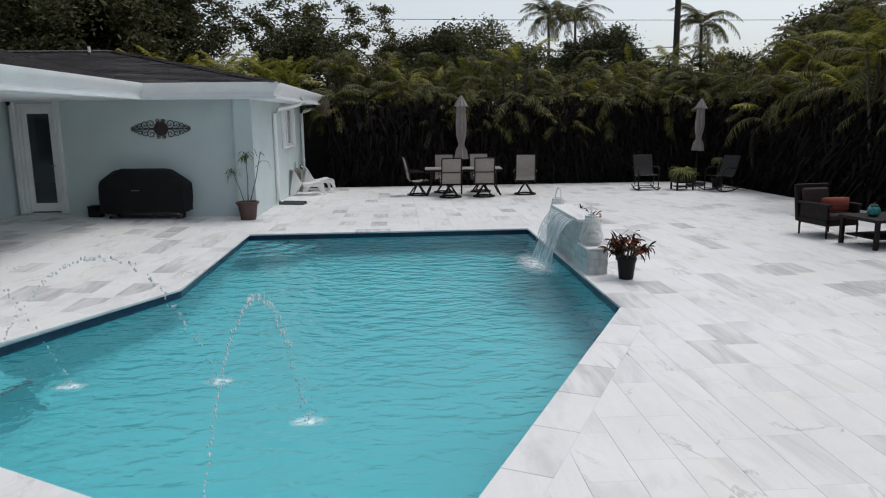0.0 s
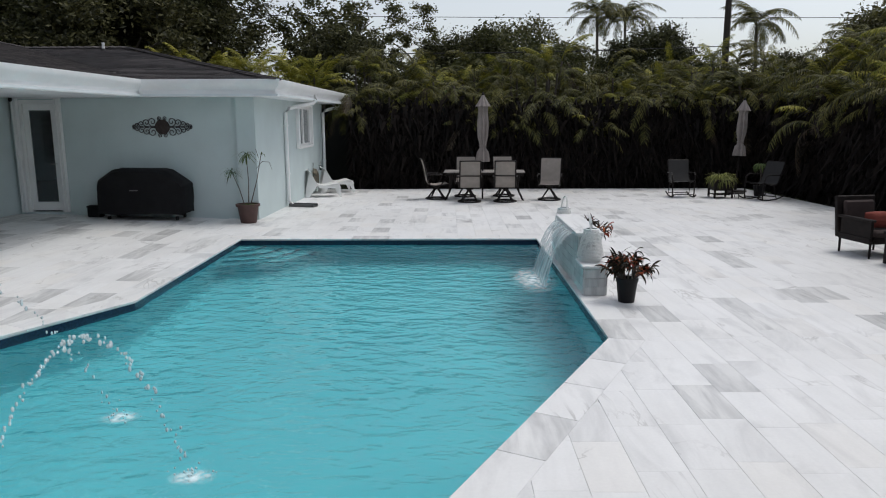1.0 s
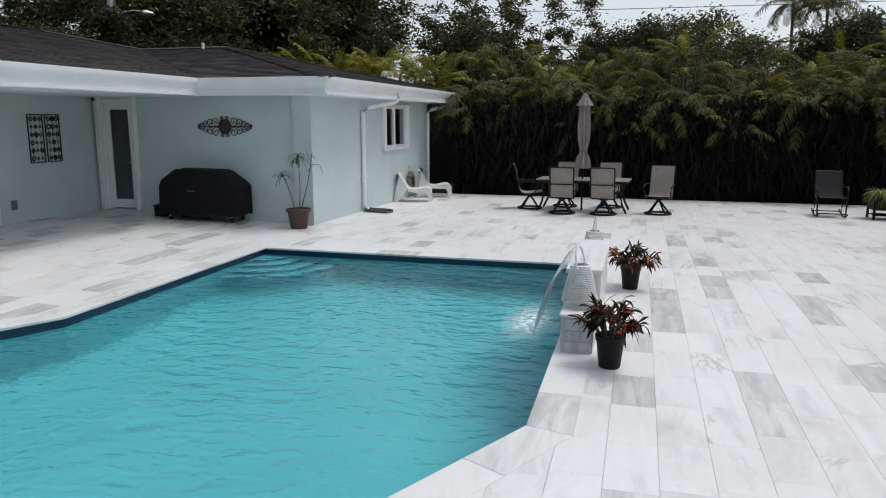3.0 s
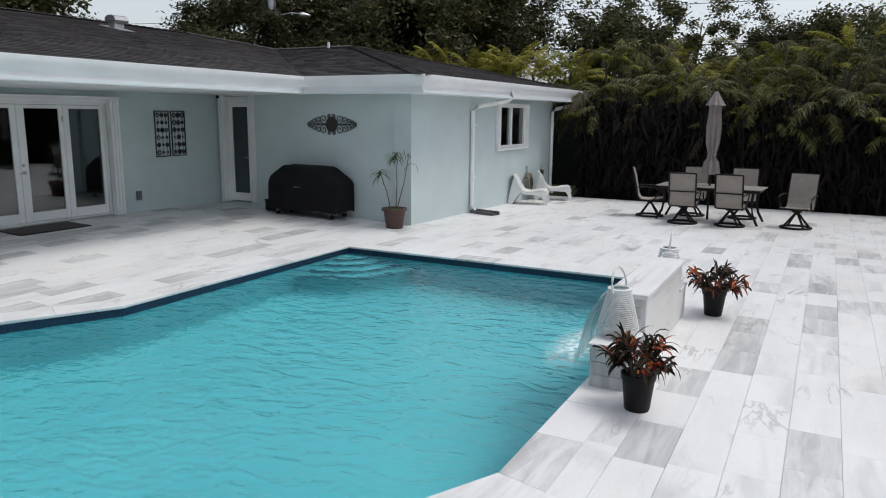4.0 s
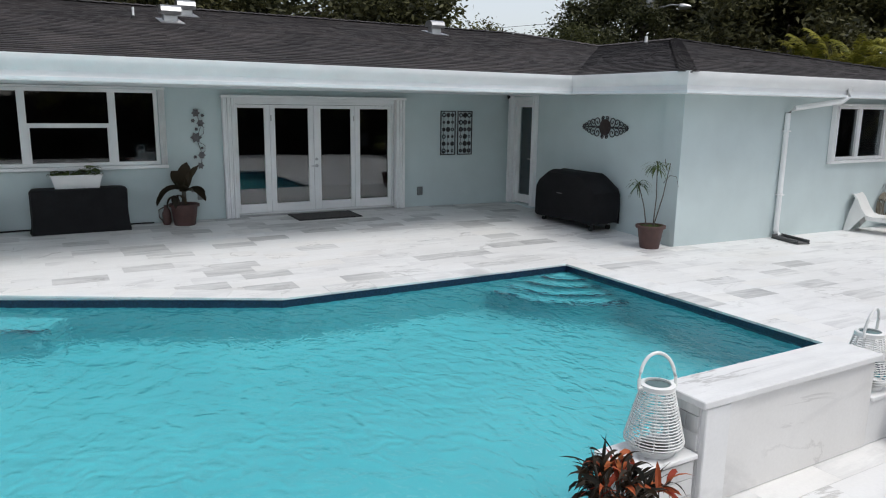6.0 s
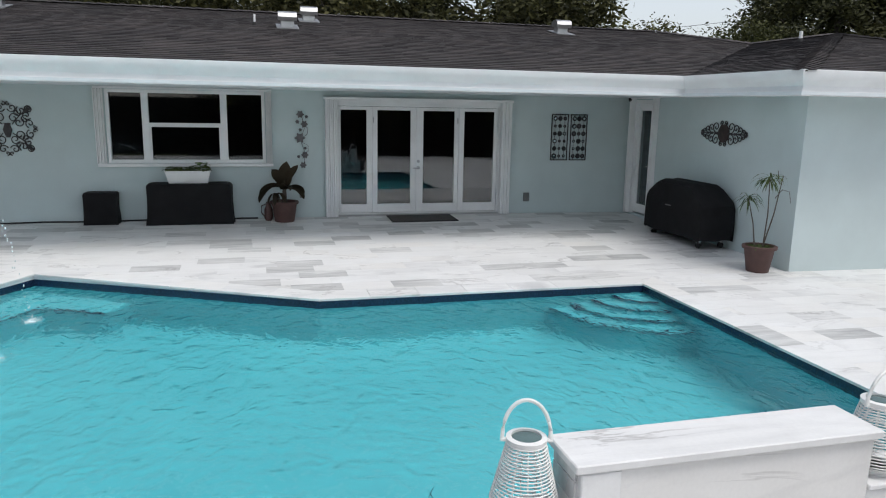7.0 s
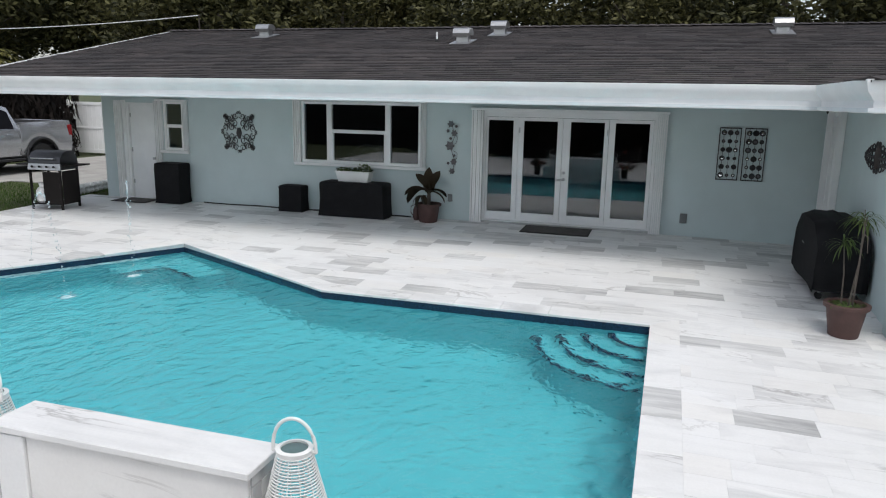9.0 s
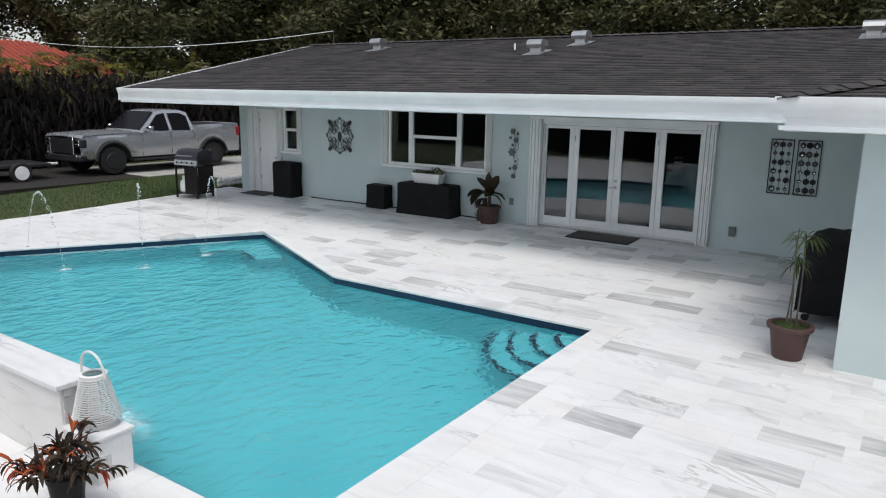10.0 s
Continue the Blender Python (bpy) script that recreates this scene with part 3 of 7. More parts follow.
# french doors
fd = thing("door_1", "closed white four-panel french doors with dark glass", "french doors")
fd["kind"] = "structure"
fd.location.z = DROP
XF = WX - 0.05
b = Build()
pane_box(b, XF + 0.02, FD[0], FD[1], FD[2], FD[3], 0.05, 0.12)
part("door_frame", b, WHITE, fd)
edges = [9.95, 10.56, 11.38, 12.20, 12.97]
glass_y = [(9.99, 10.46), (10.66, 11.28), (11.52, 12.12), (12.31, 12.90)]
for k in range(4):
    y0, y1 = edges[k] + 0.003, edges[k + 1] - 0.003
    g0, g1 = glass_y[k]
    b = Build()
    b.box(XF - 0.045, XF, y0, g0, 0.25, 2.185, 0.005)
    b.box(XF - 0.045, XF, g1, y1, 0.25, 2.185, 0.005)
    b.box(XF - 0.045, XF, g0, g1, 0.25, 0.41, 0.005)
    b.box(XF - 0.045, XF, g0, g1, 2.125, 2.185, 0.005)
    leaf = part("door_leaf", b, WHITE, fd)
    glass_part(leaf, XF - 0.02, g0 - 0.01, g1 + 0.01, 0.40, 2.13)
    if k in (1, 2):
        yy = 11.33 if k == 1 else 11.44
        part("hinge", Build().box(XF, XF + 0.012, (y0 + 0.01) if k == 1 else (y1 - 0.03), (y0 + 0.03) if k == 1 else (y1 - 0.01), 1.9, 2.0), STEEL, leaf)
b = Build().lathe([(0.028, 0), (0.028, 0.012), (0.02, 0.02)], 14, pose(XF, 11.43, 1.20, 0, 90, 0))
part("deadbolt", b, STEEL, fd, "round brushed deadbolt")
b = Build().lathe([(0.03, 0), (0.03, 0.012), (0.012, 0.02), (0.012, 0.05)], 14, pose(XF, 11.43, 1.08, 0, 90, 0))
b.tube([(XF + 0.05, 11.44, 1.08), (XF + 0.055, 11.32, 1.075)], 0.01)
part("door_handle", b, STEEL, fd, "brushed lever handle")
part("threshold", Build().box(WX - 0.1, WX + 0.03, FD[0] - 0.02, FD[1] + 0.02, 0.18, 0.225, 0.006), STEEL, fd)
shutter_stack(fd, 9.70, 0.2, 2.30, width=0.22)
shutter_stack(fd, 13.0, 0.2, 2.30, width=0.2)
part("shutter_track", Build().box(WX + 0.004, WX + 0.12, 9.68, 13.22, 2.30, 2.345, 0.006).box(WX + 0.003, WX + 0.03, 9.92, 13.0, 2.235, 2.30, 0.006), WHITE, fd)
for y0 in (13.5,):
    ob = thing("outlet_box", "grey weatherproof outlet cover on the wall", "outlet", at=(WX, 13.58, 0.455))
    part("cover", Build().box(0.001, 0.035, -0.06, 0.06, -0.085, 0.085, 0.008), worn("grey_plastic", (0.16, 0.17, 0.17), 0.5), ob)
ob = thing("outlet_box", "small grey outlet cover behind the potted plant", "outlet", at=(WX, 9.28, 0.565))
part("cover", Build().box(0.001, 0.03, -0.045, 0.045, -0.07, 0.07, 0.008), worn("outlet_plastic", (0.2, 0.21, 0.21), 0.5), ob)


def window(name, label, x, y0, y1, z0, z1, mullions, hung=None, shutters=True, blinds=None):
    w = thing(name, label, "window")
    w["kind"] = "structure"
    b = Build()
    pane_box(b, x + 0.02, y0, y1, z0, z1, 0.055, 0.10)
    for m in mullions:
        b.box(x - 0.075, x + 0.016, m - 0.055, m + 0.055, z0 + 0.055, z1 - 0.055, 0.004)
    part("window_frame", b, WHITE, w)
    cuts = [y0 + 0.055] + [m for mm in mullions for m in (mm - 0.055, mm + 0.055)] + [y1 - 0.055]
    for k in range(0, len(cuts), 2):
        a, c = cuts[k], cuts[k + 1]
        spans = [(z0 + 0.055, z1 - 0.055)]
        if hung is not None and k // 2 == hung[0]:
            zz = hung[1]
            bb = Build()
            bb.box(x - 0.06, x + 0.004, a, c, zz - 0.035, zz + 0.035, 0.004)
            bb.box(x - 0.06, x + 0.002, a, a + 0.03, z0 + 0.055, zz - 0.035, 0.003).box(x - 0.06, x + 0.002, c - 0.03, c, z0 + 0.055, zz - 0.035, 0.003)
            part("sash_rail", bb, WHITE, w)
            spans = [(z0 + 0.055, zz - 0.035), (zz + 0.035, z1 - 0.055)]
        for s0, s1 in spans:
            glass_part(w, x - 0.03, a, c, s0, s1)
    part("window_sill", Build().box(x + 0.002, x + 0.075, y0 - 0.16, y1 + 0.12, z0 - 0.06, z0 - 0.005, 0.006), WHITE, w)
    part("shutter_track", Build().box(x + 0.002, x + 0.085, y0 - 0.16, y1 + 0.12, z1 + 0.004, z1 + 0.04, 0.006), WHITE, w)
    if shutters:
        shutter_stack(w, y0 - 0.17, z0 - 0.004, z1 + 0.003, x, 0.15, 0.09)
        shutter_stack(w, y1 + 0.01, z0 - 0.004, z1 + 0.003, x, 0.10, 0.09)
    if blinds:
        for k in range(int((z1 - z0 - 0.1) / 0.05)):
            zz = z0 + 0.08 + k * 0.05
            part("blind_slat", Build().box(x - 0.12, x - 0.075, blinds[0], blinds[1], zz, zz + 0.004, m=Matrix.Translation((0, 0, 0))), WHITE, w)
    return w


window("window_1", "white triple window with dark panes and folded storm shutters", WX, *WIN2, (6.72, 7.98), (1, 1.82)).location.z = DROP
window("window_2", "narrow white double-hung window beside the side door", WX, *WIN3, (), (0, 1.84)).location.z = DROP_S
window("window_3", "white sliding window with blinds on the wing wall", EX, *EWIN, (20.34,), None, True, (20.42, 21.14))

sd = thing("door_2", "closed white panel side door in a white frame", "door")
sd["kind"] = "structure"
sd.location.z = DROP_S
b = Build()
b.box(WX - 0.12, WX + 0.02, SDOOR[0] - 0.0, SDOOR[0] + 0.05, 0.2, SDOOR[3], 0.004).box(WX - 0.12, WX + 0.02, SDOOR[1] - 0.05, SDOOR[1], 0.2, SDOOR[3], 0.004).box(WX - 0.12, WX + 0.02, SDOOR[0] + 0.05, SDOOR[1] - 0.05, SDOOR[3] - 0.05, SDOOR[3], 0.004)
b.box(WX + 0.002, WX + 0.03, SDOOR[0] - 0.09, SDOOR[0] - 0.002, 0.2, SDOOR[3] + 0.05, 0.004)
part("door_frame", b, WHITE, sd)
leaf = part("door_leaf", Build().box(WX - 0.09, WX - 0.045, SDOOR[0] + 0.052, SDOOR[1] - 0.052, 0.22, SDOOR[3] - 0.052, 0.004), WHITE, sd)
for zz in (0.55, 1.25, 2.0):
    part("hinge", Build().box(WX - 0.045, WX - 0.03, SDOOR[0] + 0.055, SDOOR[0] + 0.08, zz, zz + 0.09), STEEL, leaf)
b = Build().lathe([(0.03, 0), (0.03, 0.01), (0.012, 0.02), (0.012, 0.045), (0.028, 0.05), (0.028, 0.075), (0.01, 0.085)], 12, pose(WX - 0.045, SDOOR[1] - 0.11, 1.12, 0, 90, 0))
part("door_knob", b, STEEL, leaf, "brushed round knob")
shutter_stack(sd, SDOOR[0] - 0.26, 0.2, 2.36, WX, 0.16, 0.1)
shutter_stack(sd, SDOOR[1] + 0.005, 0.2, 2.36, WX, 0.12, 0.1)

nd = thing("door_3", "closed white door with one tall dark glass pane", "door")
nd["kind"] = "structure"
x0, x1, z0, z1 = NDOOR
b = Build()
b.box(x0, x0 + 0.06, NY - 0.02, NY + 0.12, z0, z1, 0.004).box(x1 - 0.06, x1, NY - 0.02, NY + 0.12, z0, z1, 0.004).box(x0 + 0.06, x1 - 0.06, NY - 0.02, NY + 0.12, z1 - 0.07, z1, 0.004)
part("door_frame", b, WHITE, nd)
b = Build()
g0, g1 = x0 + 0.16, x1 - 0.14
b.box(x0 + 0.062, g0, NY + 0.03, NY + 0.075, z0 + 0.03, z1 - 0.072, 0.004).box(g1, x1 - 0.062, NY + 0.03, NY + 0.075, z0 + 0.03, z1 - 0.072, 0.004)
b.box(g0, g1, NY + 0.03, NY + 0.075, z0 + 0.03, z0 + 0.2, 0.004).box(g0, g1, NY + 0.03, NY + 0.075, z1 - 0.2, z1 - 0.072, 0.004)
leaf = part("door_leaf", b, WHITE, nd)
g = part("pane", Build().box(g0 - 0.01, g1 + 0.01, NY + 0.05, NY + 0.056, z0 + 0.19, z1 - 0.19), GLASS, leaf, "dark glass", smooth=0)
g.visible_shadow = False
part("door_handle", Build().tube([(g1 + 0.04, NY + 0.03, 1.1), (g1 + 0.04, NY - 0.02, 1.1), (g1 - 0.06, NY - 0.02, 1.1)], 0.01), STEEL, leaf, "brushed lever handle")
for sx in (x0 - 0.1, x1 + 0.005):
    b = Build()
    for k in range(3):
        b.box(sx + k * 0.035 * (0.9 if sx < x0 else 1), sx + k * 0.035 * (0.9 if sx < x0 else 1) + 0.03, NY - 0.1 + (0.015 if k % 2 else 0), NY - 0.004, z0, z1 + 0.02, 0.005)
    part("storm_shutter", b, WHITE, nd, "folded white accordion storm shutter")
part("shutter_track", Build().box(x0 - 0.1, x1 + 0.12, NY - 0.1, NY - 0.004, z1 + 0.022, z1 + 0.06, 0.004), WHITE, nd)
cam_box = thing("security_camera", "small dark security camera under the patio ceiling", "camera", at=(-6.98, 15.66, 2.33))
part("dome", Build().lathe([(0.035, 0.07), (0.04, 0.04), (0.03, 0.0), (0.01, -0.02)][::-1], 12), BRONZE, cam_box)

# downspouts and flood light on the wing wall
def downspout(y, turn, label):
    d = thing("downspout", label, "downspout", "downspouts", (0, 0, 0))
    b = Build()
    b.tube([(WING_E - 0.03, y + turn, 2.56), (WING_E - 0.03, y + turn, 2.40), (WING_E - 0.08, y + turn * 0.9, 2.33), (EX + 0.12, y + 0.08 * (1 if turn > 0 else -1), 2.20), (EX + 0.055, y, 2.12), (EX + 0.055, y, 0.12 + deck_z(EX, y)), (EX + 0.14, y, 0.05 + deck_z(EX, y))], 0.045, 8)
    part("pipe", b, WHITE, d, "white painted pipe")
    for zz in (0.7, 1.8):
        part("strap", Build().box(EX + 0.002, EX + 0.11, y - 0.055, y + 0.055, zz, zz + 0.025, 0.003), WHITE, d)
    return d


downspout(18.14, 0.75, "white downspout bending back to the wing wall")
downspout(23.1, 0.5, "white downspout near the far wing corner")
sb = thing("splash_block", "grey plastic splash block under the downspout", "splash block", at=(EX + 0.1, 18.14, deck_z(EX, 18) + 0.004), turn=-14)
b = Build().box(0.0, 0.62, -0.13, 0.13, 0.0, 0.02).box(0.0, 0.62, -0.13, -0.10, 0.02, 0.07, 0.008).box(0.0, 0.62, 0.10, 0.13, 0.02, 0.07, 0.008).box(0.0, 0.03, -0.10, 0.10, 0.02, 0.08, 0.008)
part("trough", b, worn("dark_grey_plastic", (0.09, 0.09, 0.09), 0.7, vary=0.2), sb)
fl = thing("flood_light", "white twin-head security flood light under the eave", "flood light", at=(-1.9, 23.6, SOF))
part("base", Build().lathe([(0.06, 0.0), (0.06, -0.03), (0.03, -0.05)][::-1], 14), WHITE, fl)
for s in (-1, 1):
    part("lamp_head", Build().lathe([(0.015, 0.0), (0.03, 0.03), (0.055, 0.10), (0.055, 0.12)], 14, pose(0, 0.03 * s, -0.06, 0, 120, 35 * s)), WHITE, fl)
# ---- pool steps, bench, wall fountain and jets ----
def arc_step(r, z0, z1, mat_top):
    n = 18
    out = [(POOL[0][0] + 0.014, POOL[0][1] - 0.014)] + [(POOL[0][0] + 0.014 + r * math.cos(-math.pi / 2 * k / n), POOL[0][1] - 0.014 + r * math.sin(-math.pi / 2 * k / n)) for k in range(n, -1, -1)]
    return Build().prism(out, z0, z1)


for k, (r, z) in enumerate(((0.42, -0.24), (0.70, -0.36), (0.98, -0.48), (1.25, -0.60))):
    part("step", arc_step(r, -1.34, z, PLASTER), PLASTER, pool, "rounded underwater entry step", smooth=30)
    rng = random.Random(k)
    pts = [(POOL[0][0] + 0.014 + (r - 0.008 + 0.008 * math.sin(9 * a + k)) * math.cos(a), POOL[0][1] - 0.014 + (r - 0.008 + 0.008 * math.sin(9 * a + k)) * math.sin(a), z + 0.004) for a in [-math.pi / 2 * (0.02 + 0.95 * q / 30) for q in range(31)]]
    part("step_trim", Build().tube(pts, 0.036, 6, flat=0.6), WATERLINE, pool, "navy mosaic step edging")
e1, e2 = Vector((0.885, -0.465)), Vector((0.465, 0.885))
c0 = Vector(POOL[2]) + e1 * 0.014 + e2 * 0.014
bench = [c0, c0 + e1 * 1.2, c0 + e1 * 1.2 + e2 * 0.45, c0 + e1 * 0.55 + e2 * 0.55, c0 + e1 * 0.5 + e2 * 1.35, c0 + e2 * 1.35]
part("bench", Build().prism([tuple(p) for p in bench], -1.34, -0.5), PLASTER, pool, "underwater corner bench", smooth=0)
part("bench_trim", Build().tube([(*(bench[2] * 1.0), -0.49), (*bench[3], -0.49), (*bench[4], -0.49)], 0.04, 6, flat=0.35), WATERLINE, pool, "navy mosaic bench edging")

MOSAIC = MARBLE_REST
wf = thing("water_wall", "low white marble fountain wall spilling a sheet of water", "fountain")
WX0, WX1 = 3.095, 3.355
WY0, WY1, WTOP = 9.82, 11.41, 0.605
part("core", Build().box(WX0, WX1 - 0.02, WY0, WY1, -0.02, WTOP), GROUT, wf, smooth=0)
rng = random.Random(11)


def clad(parent, x0, x1, y0, y1, z0, z1, axis, course=0.1):
    """Small marble bricks on one face; axis: the way that it faces."""
    z = z0
    row = 0
    while z < z1 - 0.02:
        h = min(course, z1 - z)
        a, b1 = (y0, y1) if "x" in axis else (x0, x1)
        u = a - (0.15 if row % 2 else 0)
        while u < b1 - 0.01:
            w = 0.305
            s, e = max(a, u), min(b1, u + w)
            if e - s > 0.015:
                d = 0.012 + rng.random() * 0.003
                bb = Build()
                if axis == "-x":
                    bb.box(x0 - d, x0, s + 0.002, e - 0.002, z + 0.002, z + h - 0.002, 0.002)
                elif axis == "+x":
                    bb.box(x1, x1 + d, s + 0.002, e - 0.002, z + 0.002, z + h - 0.002, 0.002)
                elif axis == "-y":
                    bb.box(s + 0.002, e - 0.002, y0 - d, y0, z + 0.002, z + h - 0.002, 0.002)
                else:
                    bb.box(s + 0.002, e - 0.002, y1, y1 + d, z + 0.002, z + h - 0.002, 0.002)
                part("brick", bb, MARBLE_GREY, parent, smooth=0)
            u += w
        z += h
        row += 1


PLINTH = 0.315
clad(wf, WX0, WX1, WY0, WY1, 0.0, WTOP, "-x")
clad(wf, WX0, WX1 - 0.02, WY0, WY1, PLINTH + 0.03, WTOP, "-y")
clad(wf, WX0, WX1 - 0.02, WY0, WY1, PLINTH + 0.03, WTOP, "+y")
part("back_panel", Build().box(WX1 - 0.02, WX1, WY0 + 0.2, WY1, 0.006, WTOP - 0.005, 0.004), MARBLE, wf, "smooth white marble slab")
part("end_panel", Build().box(WX1 - 0.02, WX1 + 0.02, WY0, WY0 + 0.197, 0.006, WTOP - 0.005, 0.006), MARBLE, wf, "grey veined marble strip")
part("cap", Build().box(3.06, WX1 + 0.033, 9.785, 11.435, WTOP + 0.002, 0.65, 0.006), MARBLE, wf, "thick white marble cap slab")
for y0, y1 in ((9.34, 9.80), (11.43, 11.80)):
    end = thing("fountain_plinth", "marble-clad plinth at the end of the fountain wall", "plinth", "fountain plinths")
    part("core", Build().box(3.085, 3.335, y0 + 0.012, y1 - 0.001, -0.005, PLINTH), GROUT, end, smooth=0)
    clad(end, 3.085, 3.335, y0 + 0.012, y1 - 0.014, 0.004, PLINTH, "-x")
    if y0 < 10:
        clad(end, 3.085, 3.335, y0 + 0.012, y1 - 0.014, 0.004, PLINTH, "+x")
    else:
        part("side_panel", Build().box(3.335, 3.350, y0 - 0.016, y1, 0.006, PLINTH, 0.003), MARBLE, end, "smooth white marble slab")
    clad(end, 3.085, 3.335, y0 + 0.012, y1 - 0.014, 0.004, PLINTH, "-y" if y0 < 10 else "+y")
    part("cap", Build().box(3.06, 3.365, y0 - 0.012, y1 - 0.003 if y0 < 10 else y1 + 0.012, PLINTH + 0.002, PLINTH + 0.03, 0.005), MARBLE, end, "white marble cap")


def foam_material():
    mat, n, l, b = material("falling_water", (0.86, 0.95, 0.96), 0.15)
    b.inputs["Transmission Weight"].default_value = 0.3
    b.inputs["IOR"].default_value = 1.15
    geo = n.new("ShaderNodeNewGeometry")
    mp = n.new("ShaderNodeMapping")
    mp.inputs["Scale"].default_value = (3, 22, 2.0)
    l.new(geo.outputs["Position"], mp.inputs["Vector"])
    streak = noise_tex(n, l, mp.outputs[0], 1.0, 4)
    alpha = ramp(n, l, streak, [(0.33, (0.08, 0.08, 0.08)), (0.62, (0.85, 0.85, 0.85))])
    l.new(alpha, b.inputs["Alpha"])
    bump(n, l, b, streak, 0.6, 0.02)
    foam, n, l, b = material("foam", (0.85, 0.92, 0.93), 0.6)
    geo = n.new("ShaderNodeNewGeometry")
    f = noise_tex(n, l, geo.outputs["Position"], 14, 5, 0.7)
    tc = n.new("ShaderNodeTexCoord")
    ln = n.new("ShaderNodeVectorMath"); ln.operation = "LENGTH"
    l.new(tc.outputs["Object"], ln.inputs[0])
    fall = ramp(n, l, ln.outputs["Value"], [(0.05, (1, 1, 1)), (0.95, (0, 0, 0))])
    mm = n.new("ShaderNodeMath"); mm.operation = "MULTIPLY"
    l.new(ramp(n, l, f, [(0.36, (0, 0, 0)), (0.58, (0.95, 0.95, 0.95))]), mm.inputs[0]); l.new(fall, mm.inputs[1])
    l.new(mm.outputs[0], b.inputs["Alpha"])
    drop, n, l, b = material("water_drop", (0.88, 0.96, 0.98), 0.02)
    b.inputs["Transmission Weight"].default_value = 0.35
    b.inputs["IOR"].default_value = 1.33
    return mat, foam, drop


FALL, FOAM, DROP = foam_material()
rows = []
for k in range(9):
    t = k / 8
    x = 3.065 - 0.34 * t
    z = 0.612 - 0.72 * t * t
    rows.append([(x + 0.012 * math.sin(j * 2.1 + k), 10.02 + (11.22 - 10.02) * j / 24, z) for j in range(25)])
sheet = part("water_sheet", Build().sheet(rows), FALL, wf, "thin streaked sheet of falling water")
sheet.visible_shadow = False


def foam_patch(x, y, rx, ry, label, turn=0):
    n = 20
    f = new("foam", Build().add([(0, 0, 0.0)] + [(math.cos(2 * math.pi * k / n), math.sin(2 * math.pi * k / n), 0) for k in range(n)], [(0, 1 + k, 1 + (k + 1) % n) for k in range(n)]).mesh("foam", FOAM, 0))
    f.matrix_basis = pose(x, y, WATER_Z + 0.005, 0, 0, turn) @ Matrix.Diagonal((rx, ry, 1, 1))
    return tagged(f, label, "foam", "foam on the pool")


foam_patch(2.66, 10.55, 0.34, 0.85, "white foam where the water sheet meets the pool")
rng = random.Random(5)
ico = Build().lathe([(0.0, -1), (0.6, -0.8), (1, 0), (0.6, 0.8), (0.0, 1)], 7).mesh("drop", DROP, 180)
for k, (src, land, top) in enumerate((((-3.02, 5.28), (-1.92, 6.2), 1.2), ((-1.75, 4.6), (-0.75, 6.2), 1.16), ((-0.15, 3.8), (0.06, 5.35), 1.07))):
    jet = thing("deck_jet", "leaping arc of water drops from the deck into the pool", "water jet", "deck jets", (0, 0, 0))
    part("nozzle", Build().lathe([(0.03, 0.0), (0.03, 0.012), (0.012, 0.014)], 12, Matrix.Translation((src[0] - 0.09, src[1] - 0.15, 0.005))), STEEL, jet, "small flush nozzle")
    s, e = Vector((src[0] - 0.09, src[1] - 0.15, 0.0)), Vector((*land, WATER_Z))
    n = 170
    for q in range(n):
        t = (q + rng.random()) / n
        if rng.random() < (0.1 if t < 0.5 else 0.35):
            continue
        p = s.lerp(e, t)
        p.z += 4 * top * t * (1 - t)
        sc = rng.uniform(0.004, 0.0075) if t < 0.45 else rng.uniform(0.005, 0.010)
        d = part("drop", ico, DROP, jet)
        d.matrix_basis = Matrix.Translation(p + Vector([rng.gauss(0, 0.003 + 0.014 * t) for _ in range(3)])) @ Matrix.Diagonal((sc, sc, sc * rng.uniform(1, 1.8), 1))
    foam_patch(land[0], land[1], 0.16, 0.12, "small white splash where a jet lands")
    for q in range(14):
        d = part("drop", ico, DROP, jet)
        a, rr = rng.random() * 6.28, rng.random() * 0.16
        sc = rng.uniform(0.004, 0.008)
        d.matrix_basis = Matrix.Translation((land[0] + rr * math.cos(a), land[1] + rr * math.sin(a), WATER_Z + rng.random() * 0.09)) @ Matrix.Diagonal((sc, sc, sc, 1))


